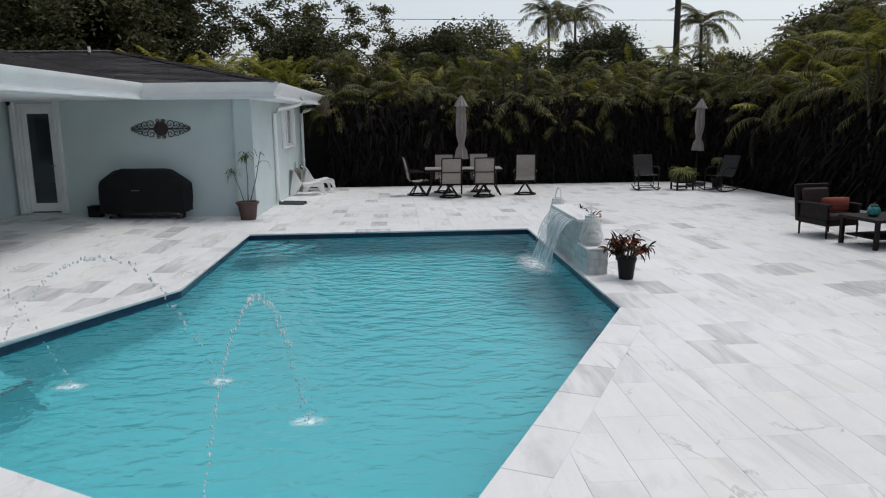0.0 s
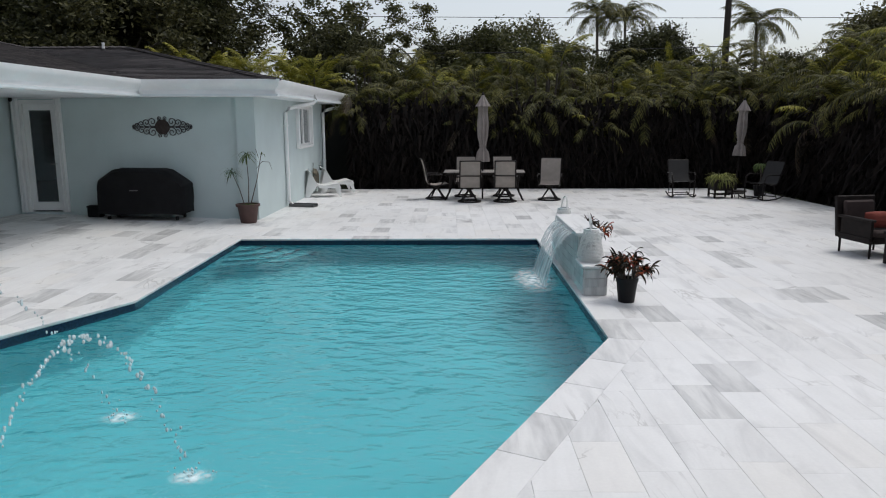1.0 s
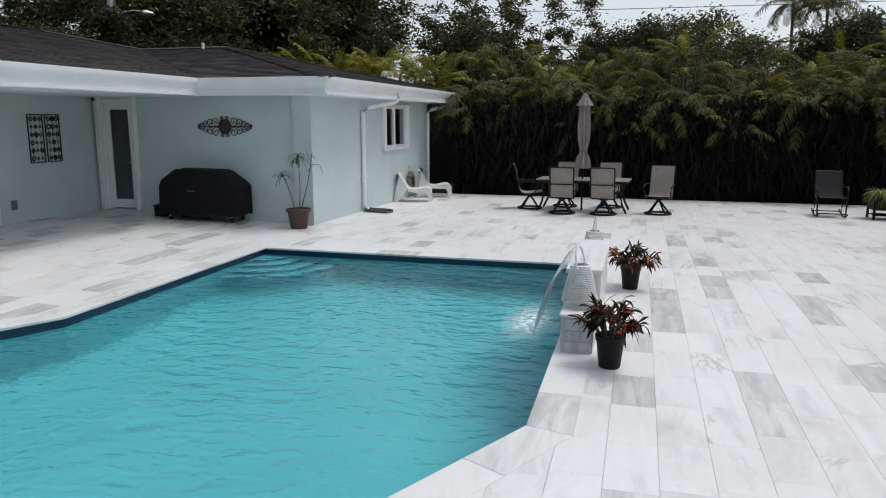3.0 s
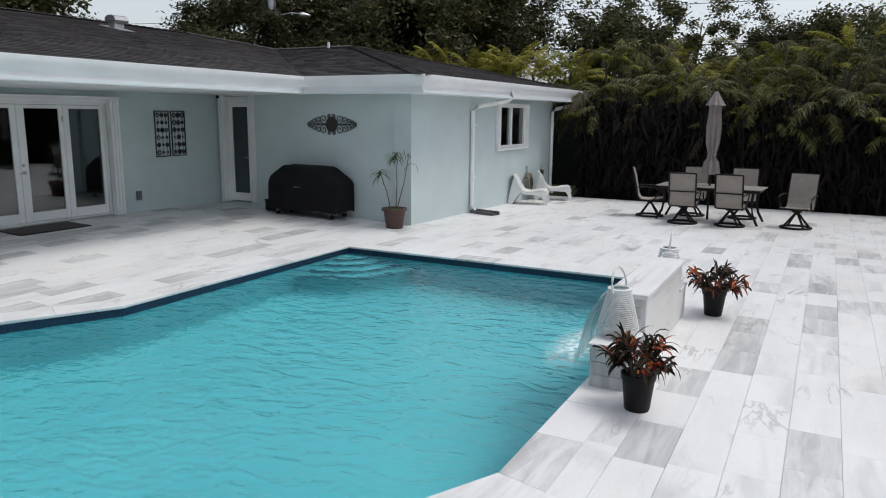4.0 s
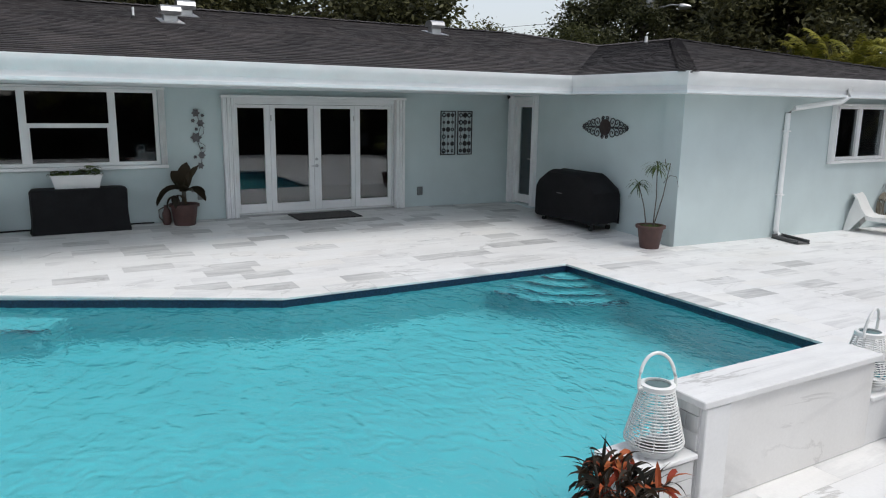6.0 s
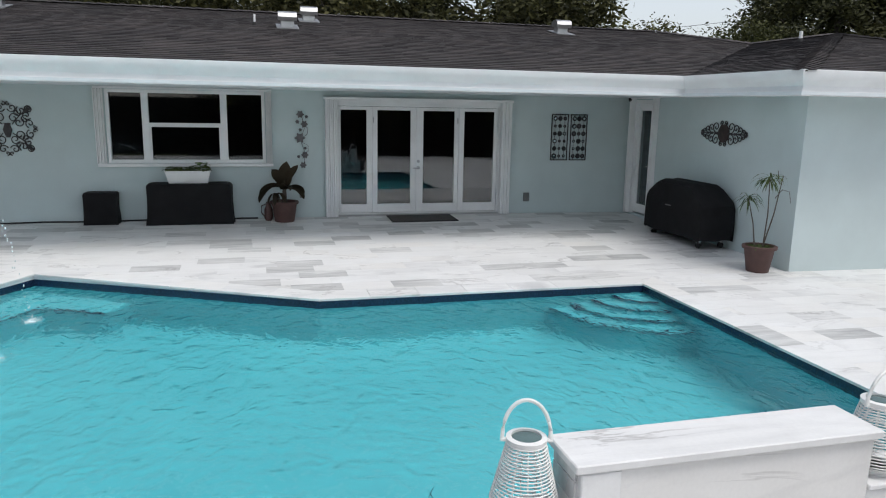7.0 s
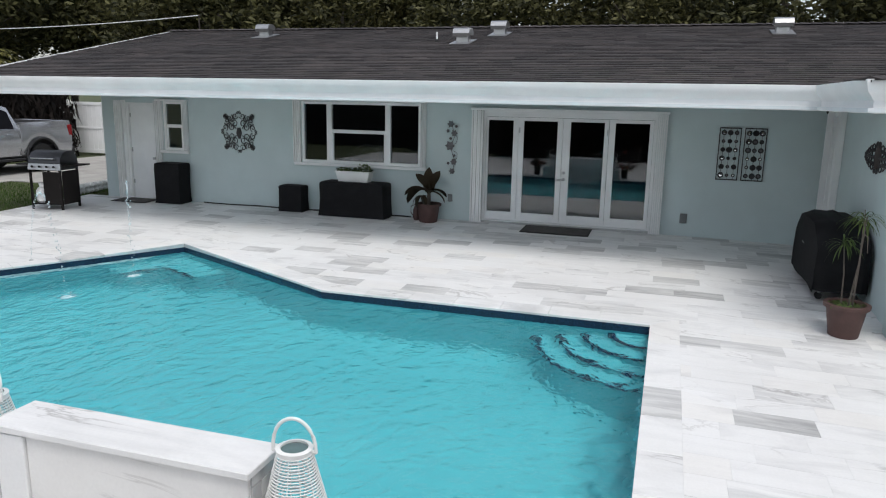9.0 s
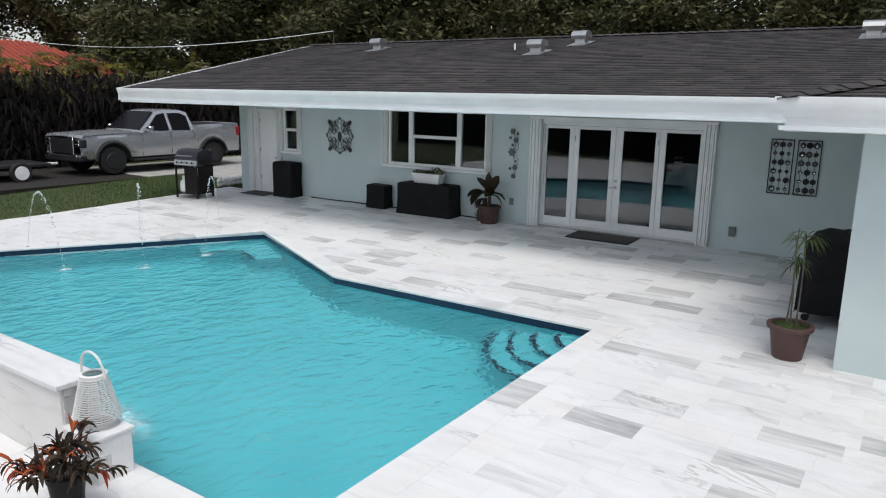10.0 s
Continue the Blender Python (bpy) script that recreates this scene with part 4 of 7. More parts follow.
# ---- lanterns and pot plants by the fountain ----
def lantern(x, y, z, turn, fold):
    ln = thing("lantern", "white woven rope lantern with a solar lid and loop handle", "lantern", "lanterns on the fountain", (x, y, z), turn)
    b = Build()
    H = 0.31
    n = 24
    prof = lambda t: 0.098 + 0.044 * math.sin(min(1, t / 0.16) * math.pi / 2) - 0.066 * max(0, (t - 0.14) / 0.86)
    for k in range(n):
        t = k / (n - 1)
        r = prof(t)
        pts = [(r * math.cos(2 * math.pi * q / 22), r * math.sin(2 * math.pi * q / 22), 0.015 + H * t) for q in range(23)]
        b.tube(pts, 0.0032, 5, cap=False)
    part("weave", b, PLASTIC, ln, "white rope rings")
    for q in range(12):
        a = 2 * math.pi * q / 12
        bb = Build().tube([((prof(t) - 0.004) * math.cos(a), (prof(t) - 0.004) * math.sin(a), 0.015 + H * t) for t in [i / 8 for i in range(9)]], 0.0032, 5)
        part("rib", bb, PLASTIC, ln)
    part("base_ring", Build().lathe([(0.086, 0.0), (0.101, 0.0), (0.101, 0.018), (0.086, 0.018), (0.086, 0.0)], 22), PLASTIC, ln)
    part("top_ring", Build().lathe([(0.062, 0.0), (0.08, 0.0), (0.083, 0.02), (0.062, 0.024), (0.062, 0.0)], 22, Matrix.Translation((0, 0, H + 0.005))), PLASTIC, ln)
    part("solar_lid", Build().lathe([(0.061, 0), (0.061, 0.018), (0.05, 0.024), (0.0, 0.025)], 22, Matrix.Translation((0, 0, H + 0.002))), worn("lid_glass", (0.10, 0.16, 0.16), 0.12, vary=0.2, relief=0), ln, "dark green glass lid")
    a = [math.pi * q / 14 for q in range(15)]
    pts = [(0.098 * math.cos(t), fold * 0.05 * math.sin(t), H + 0.005 + 0.165 * math.sin(t) ** 0.85) for t in a]
    part("handle", Build().tube(pts, 0.0085, 7), PLASTIC, ln, "white loop handle")
    for sx in (-1, 1):
        part("handle_bracket", Build().tube([(sx * 0.076, 0, H + 0.012), (sx * 0.103, 0, H + 0.012)], 0.0085, 7), PLASTIC, ln, "white rope bracket")
    ln.matrix_basis = ln.matrix_basis @ Matrix.Scale(1.13, 4)
    return ln


lantern(3.205, 9.62, PLINTH + 0.03, 75, 0.5)
lantern(3.20, 11.585, PLINTH + 0.03, 100, -0.3)


def leaf_blade(b, base, direction, length, width, droop, fold=0.25, seg=5, twist=0.0):
    """A long leaf that rises, then droops: a folded strip tapering at both ends."""
    d = Vector(direction).normalized()
    side = d.cross(Vector((0, 0, 1)))
    side = side.normalized() if side.length > 1e-3 else Vector((1, 0, 0))
    p = Vector(base)
    v, step = [], length / seg
    for k in range(seg + 1):
        t = k / seg
        w = width * (math.sin(math.pi * min(1, 0.12 + 0.88 * t)) ** 0.7 if t < 1 else 0.02)
        nrm = side.cross(d).normalized()
        s2 = (side * math.cos(twist * t) + nrm * math.sin(twist * t))
        v += [p - s2 * w / 2 + nrm * w * fold, p.copy(), p + s2 * w / 2 + nrm * w * fold]
        p = p + d * step
        d = (d + Vector((0, 0, -droop * step / length * 2))).normalized()
        side = d.cross(Vector((0, 0, 1)))
        side = side.normalized() if side.length > 1e-3 else Vector((1, 0, 0))
    f = []
    for k in range(seg):
        i = 3 * k
        f += [(i, i + 1, i + 4, i + 3), (i + 1, i + 2, i + 5, i + 4)]
    b.add(v, f)


def pot(parent, r0, r1, h, mat, rim=0.02, label=""):
    prof = [(r0 * 0.96, 0.0), (r0, 0.01), (r1, h - 0.045), (r1 + rim, h - 0.045), (r1 + rim + 0.004, h - 0.005), (r1 + rim - 0.004, h), (r1 - 0.01, h), (r1 - 0.014, h - 0.05)]
    part("pot", Build().lathe(prof, 26), mat, parent, label)
    part("soil", Build().lathe([(r1 - 0.02, h - 0.06), (r1 - 0.02, h - 0.04), (r1 * 0.5, h - 0.03), (0.0, h - 0.025)], 20), SOIL, parent)


def croton(x, y, seed, turn, label):
    rng = random.Random(seed)
    c = thing("croton_plant", label, "potted plant", "crotons by the fountain", (x, y, 0.004), turn)
    pot(c, 0.088, 0.112, 0.27, BLACKPOT, 0.007, "black plastic nursery pot")
    st, green, red = Build(), Build(), Build()
    for k in range(22):
        a, lean = rng.random() * 6.28, rng.uniform(0.03, 0.46)
        base = Vector((0.05 * math.cos(a), 0.05 * math.sin(a), 0.23))
        tip = base + Vector((math.cos(a) * lean * 0.55, math.sin(a) * lean * 0.55, rng.uniform(0.14, 0.32) - lean * 0.22))
        mid = base.lerp(tip, 0.5) + Vector((0, 0, 0.03))
        st.tube([base, mid, tip], [0.008, 0.006, 0.005], 5)
        shoot = rng.random()
        for q in range(11):
            t = rng.uniform(0.45, 1.0)
            p = base.lerp(tip, t)
            aa = a + rng.gauss(0, 1.3)
            d = Vector((math.cos(aa), math.sin(aa), rng.uniform(0.3, 2.4))) + (tip - base) * 1.6
            leaf_blade(red if rng.random() < (0.5 if shoot < 0.3 else 0.1) else green, p, d, rng.uniform(0.10, 0.19), rng.uniform(0.018, 0.032), rng.uniform(0.2, 2.2), 0.18, 5, rng.uniform(-1.8, 1.8))
    part("stem", st, BARK, c)
    part("foliage", green, CROTON, c, "dark bronze-green leaves")
    part("red_foliage", red, CROTONRED, c, "orange and red variegated leaves")
    return c


croton(3.50, 9.08, 1, 20, "dark red-leaved croton in a black nursery pot on the deck")
croton(3.62, 11.92, 2, 140, "dark croton in a black nursery pot behind the fountain wall")

# ---- patio along the house ----
gc = thing("grill_cover", "black vinyl cover over a large grill by the wall", "covered grill", "", (-4.36, 15.40, deck_z(-4.36, 15.4)))
b = Build()
prof = [(-0.84, 0.13), (-0.86, 0.45), (-0.86, 0.70), (-0.80, 0.80), (-0.56, 0.96), (-0.48, 0.985), (0.40, 0.985), (0.50, 0.96), (0.80, 0.76), (0.86, 0.68), (0.86, 0.42), (0.84, 0.14)]
rows = []
ny = 9
rng = random.Random(21)
for j in range(ny):
    v = -1 + 2 * j / (ny - 1)
    inset = 1 - 0.06 * abs(v) ** 6
    rows.append([(px * inset + rng.gauss(0, 0.006), v * 0.30 + rng.gauss(0, 0.004), (pz * (1 - 0.05 * abs(v) ** 4) if pz > 0.3 else pz) + rng.gauss(0, 0.006)) for px, pz in prof])
b.sheet(rows)
for s, row in ((-1, rows[0]), (1, rows[-1])):
    k = len(row)
    low = [(p[0], p[1] - 0.012 * (-s), 0.13 + 0.02 * math.sin(5 * p[0])) for p in row]
    mids = [(p[0], p[1] + s * 0.012, 0.13 + (p[2] - 0.13) * 0.5) for p in row]
    rr = [row, mids, low]
    b.sheet(rr if s > 0 else rr[::-1])
part("cover", b, BLACKCLOTH, gc, "creased black vinyl cover", smooth=24)
part("logo_patch", Build().box(-0.18, -0.02, -0.316, -0.312, 0.58, 0.60), worn("grey_print", (0.12, 0.12, 0.12), 0.6), gc, "small grey printed mark")
for wx in (-0.66, 0.66):
    for wy in (-0.2, 0.2):
        w = part("caster", Build().tube([(wx - 0.02, wy, 0.045), (wx + 0.02, wy, 0.045)], 0.045, 14), RUBBER, gc)
        part("fork", Build().box(wx - 0.03, wx + 0.03, wy - 0.02, wy + 0.02, 0.085, 0.14, 0.005), STEEL, w)
pt = thing("small_box", "small dark box beside the covered grill", "box", at=(-5.42, 15.5, deck_z(-5.4, 15.5)))
part("body", Build().box(-0.13, 0.13, -0.1, 0.1, 0.0, 0.2, 0.02), BLACKCLOTH, pt)
part("lid", Build().box(-0.14, 0.14, -0.11, 0.11, 0.2, 0.23, 0.01), BLACKCLOTH, pt)


def cover_box(name, label, x0, x1, y0, y1, h, category):
    z = deck_z((x0 + x1) / 2, y0)
    t = thing(name, label, category, "", ((x0 + x1) / 2, (y0 + y1) / 2, z))
    w, d = (x1 - x0) / 2, (y1 - y0) / 2
    rng = random.Random(int(h * 100))
    b = Build()
    rings = []
    n = 28
    for zz, s in ((0.015, 1.03), (0.12, 1.0), (h * 0.5, 0.985), (h * 0.85, 0.99), (h - 0.035, 0.985), (h - 0.008, 0.95), (h, 0.86)):
        ring_pts = []
        for k in range(n):
            a = 2 * math.pi * (k + 0.5) / n
            c, s2 = math.cos(a), math.sin(a)
            m = max(abs(c), abs(s2)) ** 0.9
            ring_pts.append((w * s * c / m + rng.gauss(0, 0.004), d * s * s2 / m + rng.gauss(0, 0.004), zz + (0.02 * math.sin(3 * a) if zz < 0.1 else 0) * 0.4))
        rings.append(ring_pts + [ring_pts[0]])
    b.sheet(rings)
    k = len(b.v)
    b.add(rings[-1][:-1], [tuple(range(n))])
    part("cover", b, BLACKCLOTH, t, "fitted black vinyl cover", smooth=50)
    part("hem", Build().box(-w * 1.0, w * 1.0, -d * 1.0, d * 1.0, 0.0, 0.012), BLACKCLOTH, t)
    return t


cover_box("covered_chest", "long storage chest under a black vinyl cover", -7.02, -6.55, 6.70, 8.10, 0.68, "storage chest")
cover_box("covered_cube", "small cube table under a black vinyl cover", -7.02, -6.70, 5.72, 6.25, 0.53, "side table")
cover_box("covered_bin", "tall bin under a black cover beside the side door", -7.02, -6.62, 2.78, 3.42, 0.86, "bin")

pl = thing("window_planter", "white plastic trough planter with low green plants on the covered chest", "planter", at=(-6.80, 7.38, deck_z(-6.8, 7) + 0.68))
b = Build()
v = [(-0.09, -0.31, 0), (0.09, -0.31, 0), (0.09, 0.31, 0), (-0.09, 0.31, 0), (-0.12, -0.36, 0.2), (0.12, -0.36, 0.2), (0.12, 0.36, 0.2), (-0.12, 0.36, 0.2)]
b.add(v, [(3, 2, 1, 0), (0, 1, 5, 4), (1, 2, 6, 5), (2, 3, 7, 6), (3, 0, 4, 7)])
part("trough", b, PLASTIC, pl, smooth=0)
part("rim", Build().box(-0.13, 0.13, -0.37, -0.345, 0.19, 0.21, 0.004).box(-0.13, 0.13, 0.345, 0.37, 0.19, 0.21, 0.004).box(-0.13, -0.105, -0.345, 0.345, 0.19, 0.21, 0.004).box(0.105, 0.13, -0.345, 0.345, 0.19, 0.21, 0.004), PLASTIC, pl)
part("soil", Build().box(-0.11, 0.11, -0.345, 0.345, 0.14, 0.175), SOIL, pl)
rng = random.Random(8)
b = Build()
for k in range(240):
    yy = rng.uniform(-0.36, 0.34)
    hh = 0.05 + 0.10 * math.exp(-((yy - 0.2) / 0.12) ** 2) + rng.random() * 0.05
    a = rng.random() * 6.28
    leaf_blade(b, (rng.uniform(-0.1, 0.1), yy, 0.17 + rng.random() * hh), (math.cos(a), math.sin(a), 0.7), rng.uniform(0.06, 0.11), 0.035, 1.2, 0.1, 3)
part("plants", b, GREENLEAF, pl, "low leafy green plants")


def big_leaf_plant():
    x, y = -6.72, 8.95
    p = thing("cordyline_plant", "dark broad-leaved plant in a terracotta pot by the french doors", "potted plant", at=(x, y, deck_z(x, y)))
    pot(p, 0.17, 0.215, 0.36, TERRACOTTA, 0.03, "terracotta-coloured pot")
    b = Build()
    b.tube([(0, 0, 0.3), (0.0, 0.01, 0.62)], [0.045, 0.03], 8)
    b.tube([(0.03, -0.06, 0.3), (0.05, -0.12, 0.5)], [0.03, 0.02], 8)
    part("stalk", b, BARK, p)
    rng = random.Random(4)
    for ang, el, ln, wd, dr in ((75, 66, 0.5, 0.22, 0.25), (20, 76, 0.52, 0.26, 0.15), (-50, 62, 0.46, 0.24, 0.3), (-92, 28, 0.58, 0.2, 1.3), (80, 14, 0.42, 0.2, 0.9), (-70, 36, 0.52, 0.2, 0.9), (15, 40, 0.36, 0.2, 0.8), (170, 60, 0.42, 0.18, 0.6), (95, 30, 0.4, 0.18, 0.9)):
        b = Build()
        d = Vector((math.cos(radians(ang)) * math.cos(radians(el)), math.sin(radians(ang)) * math.cos(radians(el)), math.sin(radians(el))))
        leaf_blade(b, (0, 0.005, 0.56), d, ln, wd, dr, 0.12, 8, 0.9 if math.sin(radians(ang)) > 0 else -0.9)
        part("leaf", b, BANANA, p)
    b = Build()
    for q in range(6):
        leaf_blade(b, (0.05, -0.12, 0.48), (math.cos(q), math.sin(q) - 0.3, 0.4), 0.3, 0.09, 2.0, 0.1, 6)
    part("lower_leaves", b, BANANA, p)
    jug = thing("watering_can", "dark brown jug beside the terracotta pot", "jug", at=(-6.82, 8.68, deck_z(-6.8, 8.7)))
    part("body", Build().lathe([(0.05, 0), (0.075, 0.05), (0.07, 0.2), (0.035, 0.3), (0.04, 0.33)], 16), TERRACOTTA, jug)
    part("handle", Build().tube([(0, -0.04, 0.3), (0, -0.12, 0.26), (0, -0.12, 0.14), (0, -0.07, 0.08)], 0.009, 6), TERRACOTTA, jug)


big_leaf_plant()


def dracaena():
    x, y = -2.32, 15.22
    p = thing("dracaena_plant", "spindly three-stemmed dracaena in a brown pot at the wing corner", "potted plant", at=(x, y, deck_z(x, y)))
    pot(p, 0.15, 0.20, 0.37, TERRACOTTA, 0.03, "brown terracotta pot")
    rng = random.Random(12)
    for tip, n, ln, m in (((-0.27, -0.05, 1.0), 30, 0.28, GREENLEAF), ((0.0, 0.05, 1.3), 38, 0.30, GREENLEAF), ((0.31, 0.0, 1.36), 3, 0.2, GREENLEAF)):
        t = Vector(tip)
        base = Vector((tip[0] * 0.15, tip[1], 0.32))
        stem = part("stem", Build().tube([base, base.lerp(t, 0.5) + Vector((0.02, 0.01, 0)), t], [0.011, 0.008, 0.006], 6), BARK, p)
        b = Build()
        for q in range(n):
            a, el = rng.random() * 6.28, rng.uniform(-0.5, 1.3)
            leaf_blade(b, t + Vector((0, 0, rng.uniform(-0.06, 0.02))), (math.cos(a), math.sin(a), el), ln * rng.uniform(0.7, 1.1), 0.016, 1.1, 0.1, 5)
        part("leaf_tuft", b, m, stem, "spiky thin green leaves")
    part("bare_twig", Build().tube([(0.2, 0, 1.05), (0.32, 0, 1.18), (0.45, 0.0, 1.17), (0.5, 0, 1.02)], [0.006, 0.005, 0.004, 0.003], 5).tube([(0.25, 0, 1.25), (0.2, 0, 1.42)], 0.005, 5), BARK, p, "bare drooping twig")
    b = Build()
    for q in range(130):
        a, r = rng.random() * 6.28, rng.random() * 0.19
        leaf_blade(b, (r * math.cos(a), r * math.sin(a), 0.34), (math.cos(a), math.sin(a), 1.0), 0.08, 0.02, 1.4, 0.1, 3)
    part("ground_cover", b, GREENLEAF, p, "low green growth over the rim")


dracaena()


def mat_thing(x0, x1, y0, y1, label):
    z = deck_z((x0 + x1) / 2, y0) + 0.012
    m = thing("door_mat", label, "door mat", "door mats", ((x0 + x1) / 2, (y0 + y1) / 2, z))
    tilt = pose(0, 0, 0, 0, math.degrees(math.atan(0.027)), 0)
    w, d = (x1 - x0) / 2, (y1 - y0) / 2
    part("mat_surface", Build().box(-w + 0.03, w - 0.03, -d + 0.03, d - 0.03, 0.0, 0.014, 0.004, tilt), MATFIBRE, m)
    part("border", Build().box(-w, w, -d, -d + 0.032, 0, 0.011, 0.003, tilt).box(-w, w, d - 0.032, d, 0, 0.011, 0.003, tilt).box(-w, -w + 0.032, -d + 0.032, d - 0.032, 0, 0.011, 0.003, tilt).box(w - 0.032, w, -d + 0.032, d - 0.032, 0, 0.011, 0.003, tilt), RUBBER, m)


mat_thing(-6.98, -6.33, 10.80, 12.02, "dark grey ribbed mat in front of the french doors")
mat_thing(-6.95, -6.45, 1.75, 2.62, "dark mat in front of the side door")
hz = thing("garden_hose", "thin dark hose lying along the foot of the wall", "hose", at=(0, 0, 0))
part("tube", Build().tube([(-6.98, y, 0.152 + 0.006 * math.sin(y * 4)) for y in [3.75 + 0.25 * k for k in range(20)]], 0.014, 6), RUBBER, hz)

# ---- wall art ----
def spiral(b, m, cx, cy, r, a0, turns, thick, side=1):
    n = int(14 * turns) + 4
    pts = []
    for k in range(n):
        t = k / (n - 1)
        a = a0 + side * t * turns * 2 * math.pi
        rr = r * (1 - 0.82 * t)
        pts.append((cx + rr * math.cos(a), cy + rr * math.sin(a), 0.012))
    b.tube(pts, thick, 5, m=m)


WALL_W = lambda y, z: Matrix(((0, 0, 1, WX + 0.004), (1, 0, 0, y), (0, 1, 0, z), (0, 0, 0, 1)))
WALL_N = lambda x, z: Matrix(((1, 0, 0, x), (0, 0, -1, NY - 0.004), (0, 1, 0, z), (0, 0, 0, 1)))
art = thing("wall_medallion", "wide scrolled wrought-iron wall medallion with a round centre", "wall art")
m = WALL_N(-4.075, 1.82)
b = Build()
for sx in (-1, 1):
    for sy in (-1, 1):
        for cx, cy, r, a0, tr in ((0.19, 0.10, 0.095, 4.2, 1.4), (0.31, 0.085, 0.08, 4.2, 1.4), (0.41, 0.065, 0.062, 4.2, 1.3), (0.495, 0.042, 0.045, 4.2, 1.2), (0.56, 0.024, 0.028, 4.2, 1.1), (0.05, 0.165, 0.042, 5.0, 1.3)):
            mm = m @ Matrix.Diagonal((sx, sy, 1, 1))
            spiral(b, mm, cx, cy, r, a0, tr, 0.009)
    b.tube([(sx * 0.10, 0, 0.012), (sx * 0.35, 0, 0.014), (sx * 0.6, 0, 0.012)], [0.012, 0.01, 0.007], 5, m=m)
part("scrollwork", b, IRON, art)
part("disc", Build().lathe([(0.145, 0), (0.145, 0.012), (0.11, 0.02), (0.0, 0.024)], 20, m), worn("rusty_iron", (0.06, 0.045, 0.042), 0.7, 0.3, vary=0.3, scale=20), art, "rust-brown round centre")

art = thing("wall_medallion", "square black wrought-iron scroll medallion on the house wall", "wall art")
m = WALL_W(4.645, 1.68)
b = Build()
for q in range(4):
    for sx in (-1, 1):
        mm = m @ Matrix.Rotation(q * math.pi / 2, 4, "Z") @ Matrix.Diagonal((sx, 1, 1, 1))
        for cx, cy, r, a0, tr in ((0.085, 0.33, 0.07, 3.4, 1.2), (0.215, 0.29, 0.075, 2.2, 1.2), (0.10, 0.17, 0.08, 0.5, 1.2), (0.26, 0.15, 0.065, 1.0, 1.1), (0.035, 0.395, 0.035, 1.5, 1.0), (0.325, 0.32, 0.05, 4.6, 1.1)):
            spiral(b, mm, cx, cy, r, a0, tr, 0.0085)
    mm = m @ Matrix.Rotation(q * math.pi / 2 + math.pi / 4, 4, "Z")
    b.tube([(0.10, 0, 0.012), (0.30, 0.02, 0.012), (0.42, 0, 0.012)], [0.008, 0.009, 0.008], 5, m=mm)
    b.add([(0.40, -0.045, 0.01), (0.49, 0, 0.012), (0.40, 0.045, 0.01), (0.36, 0, 0.02)], [(0, 1, 2, 3)], mm)
    b.add([(0.40, -0.045, 0.004), (0.49, 0, 0.004), (0.40, 0.045, 0.004), (0.36, 0, 0.004)], [(3, 2, 1, 0)], mm)
part("scrollwork", b, IRON, art)
part("urn", Build().lathe([(0.03, -0.12), (0.035, -0.1), (0.07, 0.0), (0.04, 0.09), (0.055, 0.11)], 14, m @ Matrix.Translation((0, -0.02, 0.015)) @ pose(0, 0, 0, -90, 0, 0) @ Matrix.Diagonal((1, 0.18, 1, 1))), IRON, art, "black urn silhouette")

art = thing("wall_flowers", "upright spray of grey metal flowers on the house wall", "wall art")
m = WALL_W(9.29, 1.535)
part("stem", Build().tube([(0.03, -0.5, 0.012), (0.06, -0.25, 0.012), (-0.02, 0.0, 0.012), (0.05, 0.2, 0.012), (0.0, 0.45, 0.012)], 0.005, 5, m=m).tube([(-0.02, 0, 0.012), (0.1, 0.1, 0.012), (0.11, 0.2, 0.012), (0.04, 0.26, 0.012)], 0.004, 5, m=m).tube([(0.0, -0.3, 0.012), (0.11, -0.2, 0.012), (0.11, -0.1, 0.012), (0.03, -0.06, 0.012)], 0.004, 5, m=m), IRON, art)
PEWTER = worn("pewter_petals", (0.14, 0.135, 0.14), 0.45, 0.6, vary=0.25, scale=20)
for fx, fy, r in ((-0.02, 0.44, 0.075), (0.05, 0.27, 0.07), (-0.03, 0.03, 0.10), (0.05, -0.27, 0.07), (0.02, -0.45, 0.065), (0.09, 0.4, 0.035), (-0.07, 0.31, 0.04), (-0.02, 0.17, 0.035), (-0.06, -0.30, 0.035), (0.06, -0.15, 0.03)):
    b = Build()
    for q in range(6):
        a = q * math.pi / 3
        mm = m @ Matrix.Translation((fx, fy, 0.014)) @ Matrix.Rotation(a, 4, "Z")
        b.add([(0, 0, 0.004), (r * 0.55, -r * 0.32, 0.010), (r, 0, 0.018), (r * 0.55, r * 0.32, 0.010)], [(0, 1, 2, 3)], mm)
        b.add([(0, 0, 0.0), (r * 0.55, -r * 0.32, 0.005), (r, 0, 0.014), (r * 0.55, r * 0.32, 0.005)], [(3, 2, 1, 0)], mm)
    b.lathe([(r * 0.25, 0.0), (r * 0.25, 0.012), (0.0, 0.018)], 8, m @ Matrix.Translation((fx, fy, 0.014)))
    part("flower", b, PEWTER, art)

